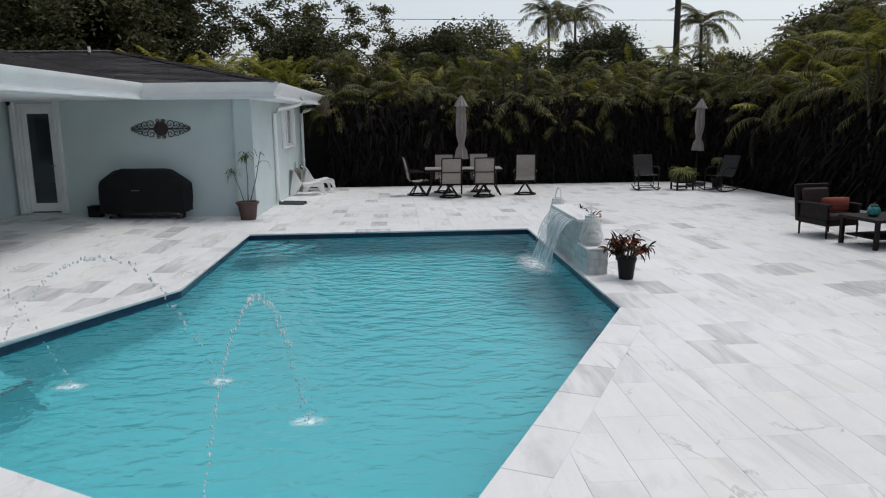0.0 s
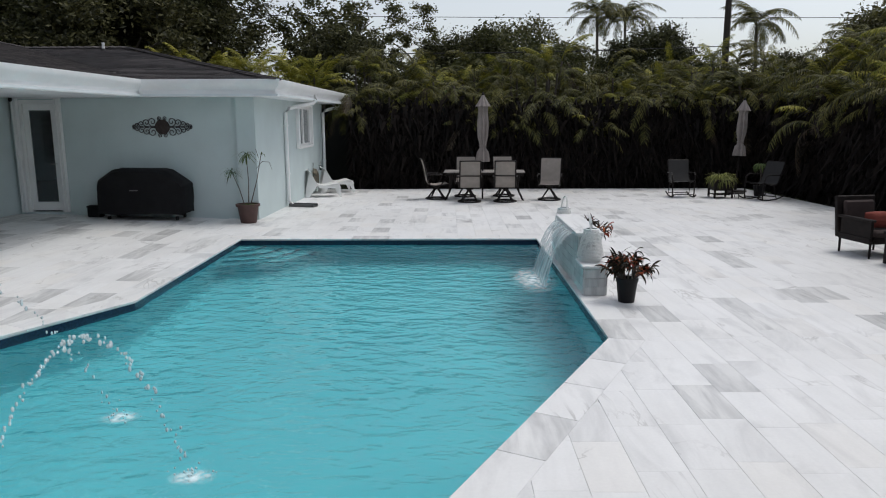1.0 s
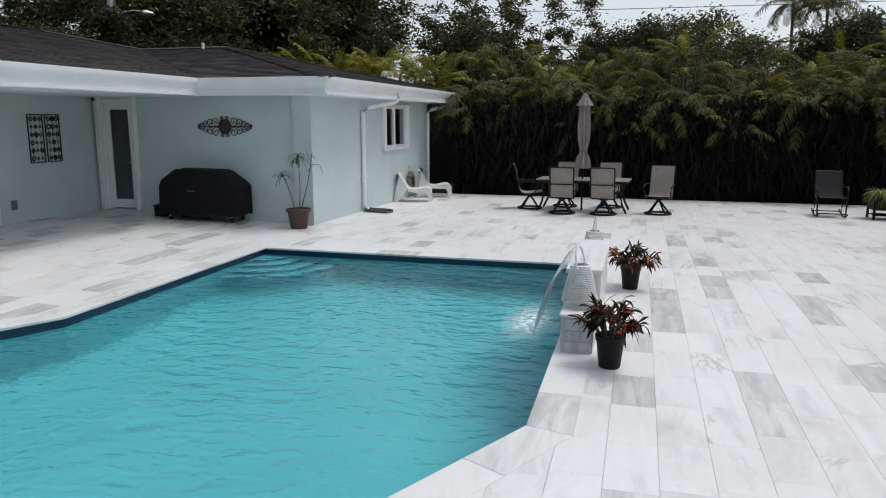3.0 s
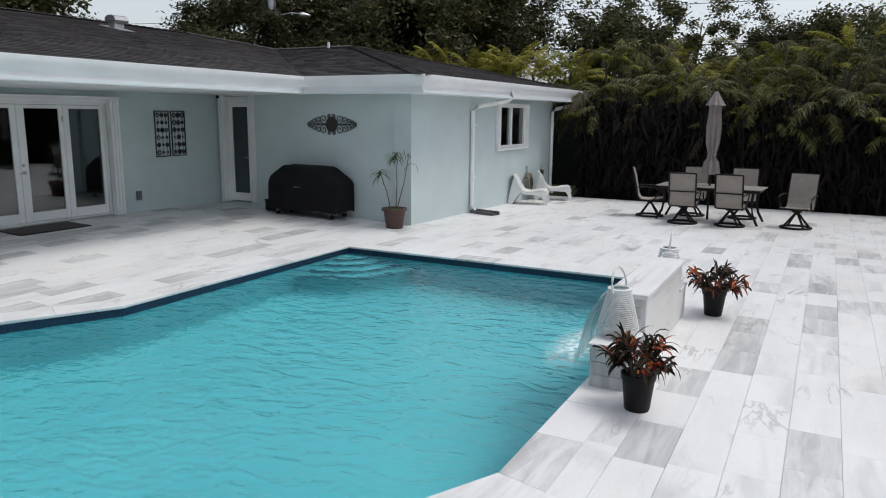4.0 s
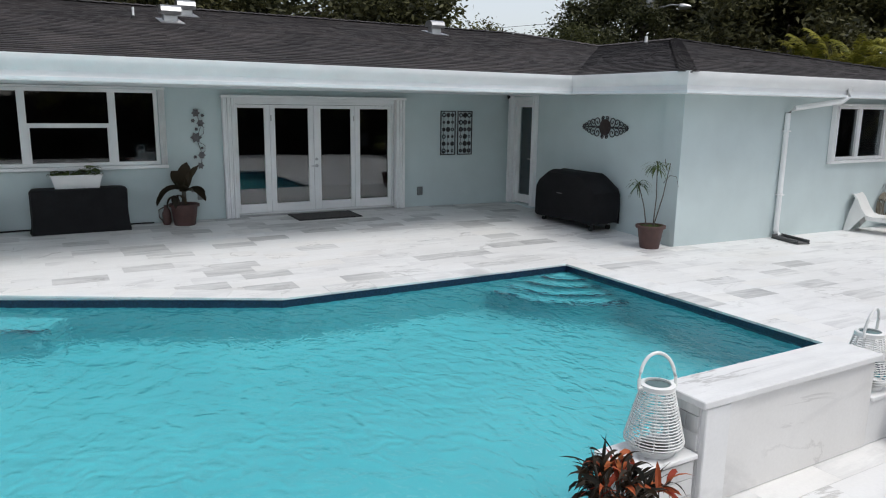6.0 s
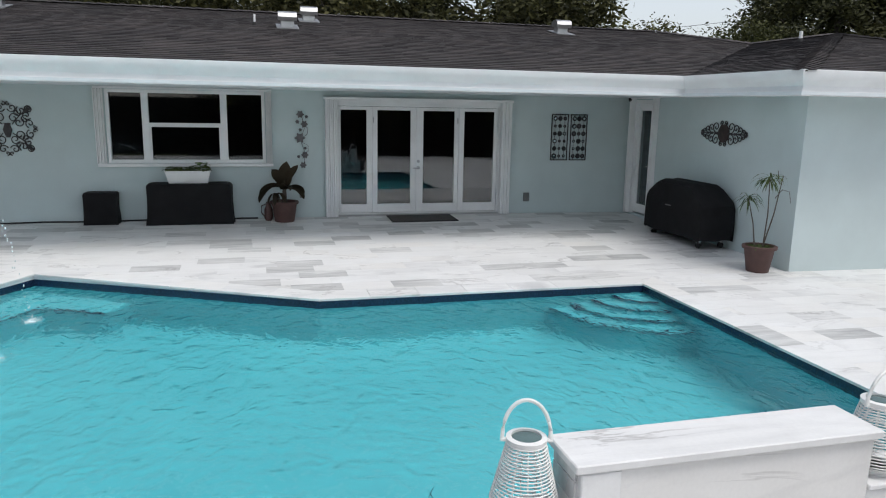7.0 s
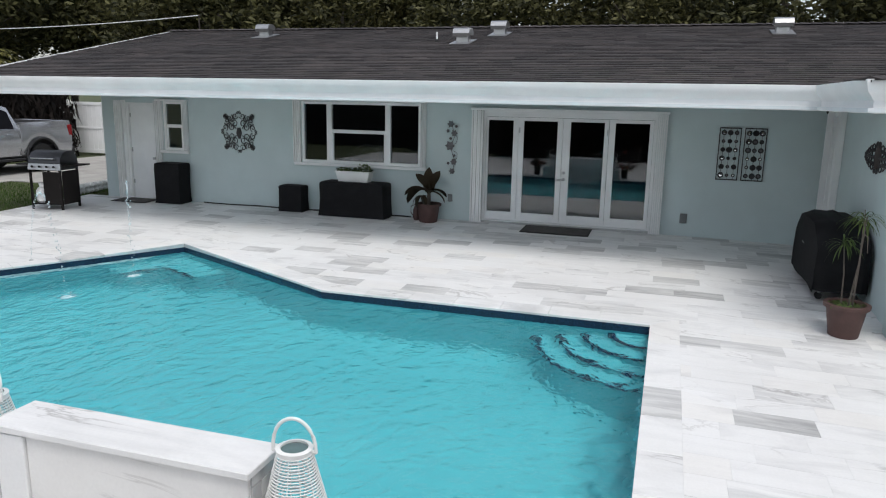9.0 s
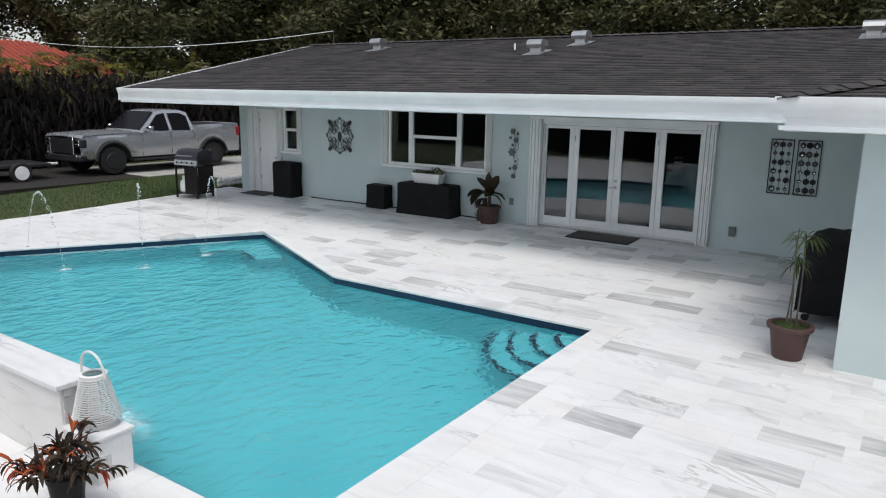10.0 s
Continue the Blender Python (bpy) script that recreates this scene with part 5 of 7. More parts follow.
SILVERDISC = worn("mirror_disc", (0.75, 0.78, 0.8), 0.08, 1.0, vary=0.05, relief=0)
for yc in (14.22, 14.62):
    art = thing("wall_panel", "narrow black metal wall panel set with round discs", "wall art", "pair of wall panels")
    m = WALL_W(yc, 1.61)
    b = Build()
    b.box(-0.175, -0.16, -0.445, 0.445, 0.0, 0.02, m=m).box(0.16, 0.175, -0.445, 0.445, 0.0, 0.02, m=m).box(-0.16, 0.16, -0.445, -0.427, 0.0, 0.02, m=m).box(-0.16, 0.16, 0.427, 0.445, 0.0, 0.02, m=m)
    for gx in (-0.1, 0.0, 0.1):
        b.tube([(gx, -0.43, 0.01), (gx, 0.43, 0.01)], 0.004, 5, m=m)
    part("frame", b, IRON, art)
    rng = random.Random(int(yc * 10))
    for i in range(3):
        for j in range(6):
            r = rng.choice((0.03, 0.038, 0.045, 0.05))
            mm = m @ Matrix.Translation((-0.1 + 0.1 * i, -0.36 + 0.144 * j, 0.012))
            ringb = Build().lathe([(r * 0.55, 0), (r, 0), (r, 0.008), (r * 0.55, 0.008), (r * 0.55, 0)], 14, mm)
            part("disc_ring", ringb, IRON, art)
            if rng.random() < 0.55:
                part("disc", Build().lathe([(r * 0.5, 0.002), (r * 0.5, 0.006), (0, 0.007)], 12, mm), SILVERDISC if rng.random() < 0.3 else PEWTER, art)
# ---- dining set ----
def swivel_chair(at, turn, label):
    """Faces +y at turn 0."""
    c = thing("swivel_chair", label, "patio chair", "chairs round the patio table", at, turn)
    b = Build()
    pts = [(0.27 * math.cos(2 * math.pi * q / 24), 0.27 * math.sin(2 * math.pi * q / 24), 0.018) for q in range(25)]
    b.tube(pts, 0.024, 7, cap=False)
    part("base_ring", b, BRONZE, c)
    for q in range(4):
        a = math.pi / 4 + q * math.pi / 2
        ca, sa = math.cos(a), math.sin(a)
        part("leg", Build().tube([(0.27 * ca, 0.27 * sa, 0.02), (0.21 * ca, 0.21 * sa, 0.09), (0.12 * ca, 0.12 * sa, 0.19), (0.05 * ca, 0.05 * sa, 0.27), (0.03 * ca, 0.03 * sa, 0.30)], 0.021, 7), BRONZE, c)
    part("swivel", Build().lathe([(0.05, 0.27), (0.05, 0.30), (0.09, 0.31), (0.09, 0.335), (0.03, 0.34)], 14), BRONZE, c)
    b = Build()
    side = [(0.27, 0.40), (0.22, 0.385), (-0.05, 0.355), (-0.19, 0.37), (-0.255, 0.45), (-0.285, 0.62), (-0.33, 0.84), (-0.385, 1.02)]
    for s in (-1, 1):
        part("side_rail", Build().tube([(s * 0.25, y, z) for y, z in side], 0.016, 7), BRONZE, c)
        part("armrest", Build().tube([(s * 0.265, -0.29, 0.63), (s * 0.29, -0.12, 0.645), (s * 0.295, 0.10, 0.635), (s * 0.29, 0.2, 0.60), (s * 0.275, 0.17, 0.50), (s * 0.26, 0.06, 0.37)], 0.017, 7, flat=0.8), BRONZE, c)
    part("top_rail", Build().tube([(-0.25, -0.385, 1.02), (0, -0.40, 1.025), (0.25, -0.385, 1.02)], 0.016, 7), BRONZE, c)
    part("back_rail", Build().tube([(-0.25, -0.30, 0.66), (0, -0.315, 0.66), (0.25, -0.30, 0.66)], 0.012, 7), BRONZE, c)
    part("seat_rail", Build().tube([(-0.25, 0.25, 0.392), (0, 0.25, 0.385), (0.25, 0.25, 0.392)], 0.014, 7).tube([(-0.25, -0.1, 0.345), (0.25, -0.1, 0.345)], 0.014, 7), BRONZE, c)
    seat = [p for p in side if p[1] < 0.46][:5]
    back = side[3:]
    part("seat", Build().sheet([[(x, y, z + 0.014 - 0.012 * (1 - (x / 0.245) ** 2)) for x in (-0.245, -0.12, 0, 0.12, 0.245)] for y, z in seat], 0.008), SLING, c, "taupe woven sling seat")
    part("backrest", Build().sheet([[(x, y + 0.01 - 0.012 * (1 - (x / 0.245) ** 2), z) for x in (-0.245, -0.12, 0, 0.12, 0.245)] for y, z in back], 0.008), SLING, c, "taupe woven sling back")
    return c


def dz3(x, y):
    return (x, y, deck_z(x, y) + 0.004)


first = swivel_chair(dz3(1.25, 19.85), -80, "bronze swivel patio chair with a taupe sling at the table end")
for x, y, turn in ((2.07, 19.06, 2), (2.95, 19.10, -4), (2.0, 20.47, 176), (3.03, 20.55, 183), (4.10, 19.52, 168)):
    copy_thing(first, pose(*dz3(x, y), 0, 0, turn))
tb = thing("patio_table", "long bronze patio table with a slatted top and umbrella hole", "patio table", at=dz3(2.47, 19.82), turn=-3)
b = Build()
for k in range(9):
    y0 = -0.44 + k * 0.0978
    part("slat", Build().box(-1.02, 1.02, y0 + 0.004, y0 + 0.094, 0.695, 0.715, 0.006), worn("weathered_grey_top", (0.24, 0.22, 0.2), 0.6, vary=0.2, scale=8) if k == 0 else bpy.data.materials["weathered_grey_top"], tb)
part("apron", Build().box(-0.98, 0.98, -0.41, -0.385, 0.635, 0.694, 0.004).box(-0.98, 0.98, 0.385, 0.41, 0.635, 0.694, 0.004).box(-0.98, -0.955, -0.385, 0.385, 0.635, 0.694, 0.004).box(0.955, 0.98, -0.385, 0.385, 0.635, 0.694, 0.004), BRONZE, tb)
for sx in (-1, 1):
    for sy in (-1, 1):
        part("leg", Build().tube([(sx * 0.86, sy * 0.36, 0.64), (sx * 0.84, sy * 0.36, 0.42), (sx * 0.88, sy * 0.37, 0.2), (sx * 0.98, sy * 0.4, 0.0)], [0.028, 0.026, 0.024, 0.026], 8), BRONZE, tb)


def closed_umbrella(x, y, height, hem, tie, label, lean=0.0):
    u = thing("closed_umbrella", label, "umbrella", "closed umbrellas", dz3(x, y))
    u.matrix_basis = pose(*dz3(x, y), 0, lean, 0)
    part("pole", Build().tube([(0, 0, 0.0), (0, 0, height - 0.05)], 0.022, 10), BRONZE, u)
    part("finial", Build().lathe([(0.012, 0), (0.03, 0.02), (0.03, 0.045), (0.01, 0.07)], 12, Matrix.Translation((0, 0, height - 0.06))), BRONZE, u, "round dark finial")
    n = 48
    rows = []
    prof = [(height - 0.30, 0.10), (height - 0.45, 0.09), (height - 0.75, 0.11), (tie + 0.25, 0.105), (tie + 0.06, 0.07), (tie, 0.058), (tie - 0.07, 0.07), (hem + 0.25, 0.11), (hem, 0.145)]
    for z, r in [(height - 0.06, 0.02), (height - 0.2, 0.085)] + prof:
        ringp = []
        for k in range(n + 1):
            a = 2 * math.pi * k / n
            fold = 1 + 0.24 * math.cos(8 * a + 0.6 * math.sin(3 * z)) + 0.07 * math.cos(16 * a)
            ringp.append((r * fold * math.cos(a), r * fold * math.sin(a), z + 0.02 * math.cos(8 * a) * (r > 0.15)))
        rows.append(ringp)
    part("canopy", Build().sheet(rows, 0.004), UMBRELLA, u, "folded taupe canvas canopy", smooth=60)
    vent = []
    for z, r in ((height - 0.05, 0.022), (height - 0.16, 0.075), (height - 0.33, 0.165)):
        vent.append([(r * (1 + 0.16 * math.cos(8 * 2 * math.pi * k / n)) * math.cos(2 * math.pi * k / n), r * (1 + 0.16 * math.cos(8 * 2 * math.pi * k / n)) * math.sin(2 * math.pi * k / n), z) for k in range(n + 1)])
    part("vent_flap", Build().sheet(vent, 0.004), UMBRELLA, u, "flared top vent", smooth=60)
    part("tie_strap", Build().lathe([(0.085, tie - 0.02), (0.092, tie), (0.085, tie + 0.02)], 16), UMBRELLA, u)
    return u


closed_umbrella(2.43, 19.85, 2.66, 0.95, 1.34, "closed taupe umbrella through the patio table")
closed_umbrella(9.40, 21.1, 2.56, 1.03, 1.40, "closed taupe umbrella behind the rocking chairs", 2.0)
ub = thing("umbrella_base", "heavy round black umbrella base", "umbrella base", at=dz3(9.40, 21.1))
part("plate", Build().lathe([(0.26, 0), (0.26, 0.03), (0.22, 0.06), (0.06, 0.07)], 20), BRONZE, ub)
part("sleeve", Build().lathe([(0.035, 0.07), (0.035, 0.32), (0.025, 0.32)], 12), BRONZE, ub)


def rocking_chair(at, turn, label):
    c = thing("rocking_chair", label, "rocking chair", "rocking chairs", at, turn)
    side = [(0.28, 0.44), (0.22, 0.43), (-0.04, 0.385), (-0.20, 0.39), (-0.28, 0.48), (-0.36, 0.70), (-0.45, 0.93)]
    for s in (-1, 1):
        part("runner", Build().tube([(s * 0.27, 0.46, 0.10), (s * 0.27, 0.30, 0.035), (s * 0.27, 0.05, 0.016), (s * 0.27, -0.2, 0.03), (s * 0.27, -0.48, 0.10)], 0.017, 7), BRONZE, c)
        part("side_rail", Build().tube([(s * 0.26, y, z) for y, z in side], 0.016, 7), BRONZE, c)
        part("front_leg", Build().tube([(s * 0.27, 0.27, 0.03), (s * 0.275, 0.28, 0.3), (s * 0.29, 0.24, 0.58), (s * 0.295, 0.12, 0.645), (s * 0.29, -0.1, 0.63), (s * 0.275, -0.33, 0.62)], 0.016, 7), BRONZE, c)
        part("back_leg", Build().tube([(s * 0.27, -0.22, 0.03), (s * 0.265, -0.15, 0.22), (s * 0.26, -0.12, 0.385)], 0.015, 7), BRONZE, c)
    part("cross_bar", Build().tube([(-0.27, 0.29, 0.09), (0.27, 0.29, 0.09)], 0.012, 7).tube([(-0.27, -0.2, 0.09), (0.27, -0.2, 0.09)], 0.012, 7).tube([(-0.26, -0.45, 0.93), (0.26, -0.45, 0.93)], 0.016, 7), BRONZE, c)
    part("seat", Build().sheet([[(x, y, z + 0.012 - 0.012 * (1 - (x / 0.25) ** 2)) for x in (-0.25, -0.12, 0, 0.12, 0.25)] for y, z in side[:5]], 0.008), GREYSLING, c, "dark grey sling seat")
    part("backrest", Build().sheet([[(x, y + 0.01, z) for x in (-0.25, -0.12, 0, 0.12, 0.25)] for y, z in side[3:]], 0.008), GREYSLING, c, "dark grey sling back")
    return c


rocking_chair(dz3(7.62, 20.2), 176, "dark metal rocking chair with a grey sling facing the pool")
rocking_chair(dz3(9.38, 19.40), 116, "dark metal rocking chair turned towards the planter")
pb = thing("planter_box", "square dark planter on legs with a leafy fern", "planter", at=dz3(8.58, 20.0))
for sx in (-1, 1):
    for sy in (-1, 1):
        part("leg", Build().box(sx * 0.22 - 0.022, sx * 0.22 + 0.022, sy * 0.22 - 0.022, sy * 0.22 + 0.022, 0, 0.42, 0.004), WOODDARK, pb)
part("shelf", Build().box(-0.2, 0.2, -0.2, 0.2, 0.08, 0.10, 0.004), WOODDARK, pb)
part("box", Build().box(-0.245, 0.245, -0.245, 0.245, 0.2, 0.46, 0.012), WOODDARK, pb)
part("soil", Build().box(-0.22, 0.22, -0.22, 0.22, 0.46, 0.47), SOIL, pb)
rng = random.Random(31)
b = Build()
for q in range(190):
    a = rng.random() * 6.28
    leaf_blade(b, (0.12 * math.cos(a) * rng.random(), 0.12 * math.sin(a) * rng.random(), 0.46), (math.cos(a), math.sin(a), rng.uniform(0.3, 2.2)), rng.uniform(0.3, 0.5), rng.uniform(0.018, 0.03), rng.uniform(1.0, 2.2), 0.1, 6)
part("fern", b, FERN, pb, "arching yellow-green fern leaves")
sp = thing("potted_shrub", "small spiky plant in a dark pot beside the rocker", "potted plant", at=dz3(9.75, 20.4))
pot(sp, 0.12, 0.15, 0.28, BLACKPOT, 0.012)
part("stem", Build().tube([(0, 0, 0.22), (0.02, 0, 0.55), (0.0, 0.02, 0.82)], 0.014, 6), BARK, sp)
b = Build()
for q in range(46):
    a = rng.random() * 6.28
    leaf_blade(b, (0, 0.02, 0.80), (math.cos(a), math.sin(a), rng.uniform(-0.2, 1.2)), rng.uniform(0.22, 0.34), 0.03, 1.6, 0.1, 5)
part("leaf_tuft", b, GREENLEAF, sp)
cs = thing("low_stool", "small low dark stand by the planter", "stand", at=dz3(9.02, 19.85))
part("top", Build().lathe([(0.16, 0.16), (0.16, 0.19), (0.14, 0.2)], 18), BRONZE, cs)
for q in range(3):
    part("leg", Build().tube([(0.12 * math.cos(q * 2.09), 0.12 * math.sin(q * 2.09), 0.16), (0.16 * math.cos(q * 2.09), 0.16 * math.sin(q * 2.09), 0.0)], 0.01, 6), BRONZE, cs)

# ---- wicker lounge chair and coffee table ----
lc = thing("lounge_chair", "dark wicker lounge chair with a brown seat and a rust-red cushion", "lounge chair", at=(7.72, 11.78, 0.004), turn=190)
CUSHION = worn("dark_brown_cushion", (0.035, 0.022, 0.020), 0.9, vary=0.2, scale=8, fine=200, relief=0.3)
PILLOW = worn("rust_red_cushion", (0.22, 0.045, 0.03), 0.9, vary=0.2, scale=8, fine=200, relief=0.3)
for sx in (-1, 1):
    for y in (-0.36, 0.36):
        part("leg", Build().tube([(sx * 0.36, y, 0.0), (sx * 0.36, y, 0.26)], [0.024, 0.03], 4), WOODDARK, lc)
    part("side_rail", Build().box(sx * 0.36 - 0.03, sx * 0.36 + 0.03, -0.40, 0.36, 0.22, 0.32, 0.012), WOODDARK, lc)
    part("arm_post", Build().box(sx * 0.36 - 0.03, sx * 0.36 + 0.03, 0.31, 0.37, 0.32, 0.56, 0.008), WOODDARK, lc)
    part("arm_panel", Build().box(sx * 0.36 - 0.012, sx * 0.36 + 0.012, -0.36, 0.31, 0.32, 0.56, 0.004), WOODDARK, lc, "woven dark side panel")
    part("arm_top", Build().box(sx * 0.36 - 0.05, sx * 0.36 + 0.05, -0.42, 0.40, 0.56, 0.60, 0.012), WOODDARK, lc)
part("seat_base", Build().box(-0.325, 0.325, -0.36, 0.38, 0.22, 0.31, 0.012), WOODDARK, lc)
part("back_frame", Build().box(-0.40, 0.40, -0.05, 0.03, 0.24, 0.90, 0.014, pose(0, -0.37, 0, 9, 0, 0)), WOODDARK, lc)
part("seat_cushion", Build().box(-0.32, 0.32, -0.30, 0.39, 0.312, 0.43, 0.035), CUSHION, lc, "dark brown seat cushion")
part("back_cushion", Build().box(-0.31, 0.31, 0.035, 0.13, 0.44, 0.82, 0.035, pose(0, -0.37, 0, 9, 0, 0)), CUSHION, lc, "dark brown back cushion")
pw = thing("throw_pillow", "rust-red lumbar pillow on the lounge chair", "pillow", at=(7.74, 11.66, 0.40), turn=186)
lc.scale = (0.80, 0.84, 0.92)
rows = []
for i in range(9):
    u = -1 + i / 4
    rows.append([(0.25 * u, 0.075 * max(0, (1 - abs(u) ** 3)) ** 0.5 * math.cos(a), 0.13 + 0.12 * (1 - 0.1 * abs(u) ** 4) * math.sin(a)) for a in [2 * math.pi * q / 14 for q in range(15)]])
part("pillow", Build().sheet(rows), PILLOW, pw, smooth=70)
part("piping", Build().tube([(-0.25, 0, 0.03), (-0.25, 0, 0.23)], 0.008, 6).tube([(0.25, 0, 0.03), (0.25, 0, 0.23)], 0.008, 6), PILLOW, pw)
ct = thing("coffee_table", "low dark wicker coffee table with a shelf", "coffee table", at=(8.12, 10.84, 0.004), turn=8)
for sx in (-1, 1):
    for sy in (-1, 1):
        part("leg", Build().box(sx * 0.55 - 0.03, sx * 0.55 + 0.03, sy * 0.34 - 0.03, sy * 0.34 + 0.03, 0, 0.40, 0.006), WOODDARK, ct)
part("tabletop", Build().box(-0.60, 0.60, -0.39, 0.39, 0.402, 0.45, 0.01), WOODDARK, ct)
part("shelf", Build().box(-0.52, 0.52, -0.31, 0.31, 0.14, 0.165, 0.006), WOODDARK, ct)
jar = thing("teal_jar", "small glazed teal jar on the coffee table", "jar", at=(7.80, 10.80, 0.454))
part("body", Build().lathe([(0.05, 0), (0.085, 0.03), (0.095, 0.09), (0.075, 0.14), (0.06, 0.15), (0.065, 0.165), (0.055, 0.165)], 20), worn("teal_glaze", (0.03, 0.20, 0.20), 0.15, vary=0.3, scale=12, relief=0), jar)
part("lid", Build().lathe([(0.058, 0.165), (0.05, 0.18), (0.012, 0.185), (0.015, 0.2), (0.0, 0.205)], 16), worn("dark_lid", (0.05, 0.04, 0.03), 0.5), jar)

# ---- white moulded chairs and hose by the wing wall ----
def moulded_chair(x, y, turn, label):
    c = thing("moulded_chair", label, "lounge chair", "white chairs by the wall", dz3(x, y), turn)
    prof = [(-0.42, 0.70), (-0.40, 0.71), (-0.33, 0.62), (-0.24, 0.44), (-0.16, 0.33), (-0.05, 0.29), (0.10, 0.30), (0.25, 0.335), (0.36, 0.34), (0.41, 0.31)]
    rows = []
    for px, pz in prof:
        w = 0.27 + (0.04 * max(0, (px + 0.1)) - 0.10 * max(0, (-0.2 - px)))
        rows.append([(px, w * q, pz - 0.02 * (1 - q * q)) for q in (-1, -0.6, -0.2, 0.2, 0.6, 1)])
    part("seat_shell", Build().sheet(rows, 0.022), PLASTIC, c, "one-piece white plastic seat and back", smooth=60)
    for s in (-1, 1):
        b = Build()
        b.sheet([[(-0.36, s * 0.20, 0.66), (-0.24, s * 0.265, 0.44), (-0.15, s * 0.27, 0.33)], [(-0.44, s * 0.235, 0.35), (-0.34, s * 0.28, 0.28), (-0.22, s * 0.285, 0.24)], [(-0.50, s * 0.27, 0.0), (-0.44, s * 0.29, 0.0), (-0.40, s * 0.295, 0.0)]], 0.02 * s)
        part("rear_leg", b, PLASTIC, c, smooth=60)
        b = Build()
        b.sheet([[(-0.15, s * 0.27, 0.335), (0.10, s * 0.285, 0.30), (0.40, s * 0.285, 0.32)], [(-0.13, s * 0.28, 0.25), (0.12, s * 0.295, 0.24), (0.43, s * 0.30, 0.22)]], 0.02 * s)
        part("side_apron", b, PLASTIC, c, smooth=60)
        b = Build()
        b.sheet([[(0.28, s * 0.29, 0.27), (0.36, s * 0.29, 0.29), (0.41, s * 0.28, 0.31)], [(0.36, s * 0.30, 0.14), (0.41, s * 0.305, 0.14), (0.45, s * 0.30, 0.14)], [(0.41, s * 0.305, 0.0), (0.44, s * 0.31, 0.0), (0.47, s * 0.305, 0.0)]], 0.025 * s)
        part("front_leg", b, PLASTIC, c, smooth=60)
    part("front_apron", Build().sheet([[(0.40, q, 0.325) for q in (-0.28, 0, 0.28)], [(0.43, q, 0.23 + 0.02 * (q == 0)) for q in (-0.29, 0, 0.29)]], 0.02), PLASTIC, c, smooth=60)
    return c


moulded_chair(-1.80, 20.6, 14, "low white moulded plastic chair against the wing wall")
moulded_chair(-1.64, 21.88, 20, "second low white moulded plastic chair further along the wall")
hr = thing("coiled_hose", "beige garden hose coiled on a wall hook", "garden hose", at=(EX, 21.4, deck_z(EX, 21)))
HOSE = worn("beige_hose", (0.22, 0.19, 0.14), 0.6, vary=0.2, scale=20)
rng = random.Random(2)
for k in range(9):
    r = rng.uniform(0.14, 0.21)
    pts = [(0.05 + 0.012 * k, r * math.cos(2 * math.pi * q / 20), 0.42 + (r * 1.25 + 0.01 * rng.random()) * math.sin(2 * math.pi * q / 20)) for q in range(21)]
    part("coil", Build().tube(pts, 0.011, 6, cap=False), HOSE, hr)
part("hook", Build().tube([(0.0, 0, 0.62), (0.16, 0, 0.60), (0.18, 0, 0.68)], 0.012, 6).tube([(0.02, 0.06, 0.62), (0.03, 0.05, 0.85), (0.03, -0.03, 0.85), (0.02, -0.04, 0.62)], 0.006, 6), STEEL, hr)
tp = thing("wall_tap", "dark outdoor tap with a green timer on the wing wall", "tap", at=(EX, 22.4, 0.55))
part("timer", Build().box(0.03, 0.10, -0.06, 0.06, -0.06, 0.06, 0.012), worn("dark_green_plastic", (0.03, 0.06, 0.05), 0.5), tp)
part("spout", Build().tube([(0.0, 0, 0.06), (0.06, 0, 0.08), (0.07, 0, 0.16), (0.05, 0.0, 0.20)], 0.016, 8).tube([(0.065, 0.06, 0), (0.07, 0.25, 0.01)], 0.012, 6), STEEL, tp)

# ---- barbecue by the lawn ----
bq = thing("gas_barbecue", "black and steel gas barbecue cart with side shelves by the lawn", "barbecue", at=(-5.45, 1.30, deck_z(-5.45, 1.3)), turn=8)
HOOD = worn("grey_hood", (0.075, 0.075, 0.08), 0.35, 0.7, vary=0.15)
for sx in (-1, 1):
    for sy in (-1, 1):
        part("leg", Build().box(sx * 0.26 - 0.02, sx * 0.26 + 0.02, sy * 0.33 - 0.02, sy * 0.33 + 0.02, 0.0, 0.80, 0.003), BRONZE, bq)
part("side_panel", Build().box(-0.24, 0.24, 0.35, 0.365, 0.12, 0.78, 0.003), BRONZE, bq)
part("front_panel", Build().box(0.262, 0.277, -0.05, 0.33, 0.12, 0.76, 0.003), BRONZE, bq)
part("bottom_shelf", Build().box(-0.26, 0.26, -0.33, 0.33, 0.10, 0.118, 0.003), BRONZE, bq)
part("firebox", Build().box(-0.27, 0.25, -0.36, 0.36, 0.80, 0.93, 0.01), HOOD, bq)
part("control_panel", Build().box(0.0, 0.05, -0.36, 0.36, 0.0, 0.13, 0.006, pose(0.25, 0, 0.79, 0, -12, 0)), STEEL, bq, "slanted steel control panel")
for k in range(4):
    part("knob", Build().lathe([(0.022, 0), (0.022, 0.02), (0.012, 0.03)], 12, pose(0.305, -0.24 + 0.16 * k, 0.865, 0, 78, 0)), BRONZE, bq)
rows = []
for px, pz in ((0.26, 0.93), (0.25, 1.03), (0.17, 1.13), (0.02, 1.18), (-0.15, 1.17), (-0.26, 1.06), (-0.28, 0.93)):
    rows.append([(px, y, pz) for y in (-0.35, 0, 0.35)])
hood = Build().sheet(rows)
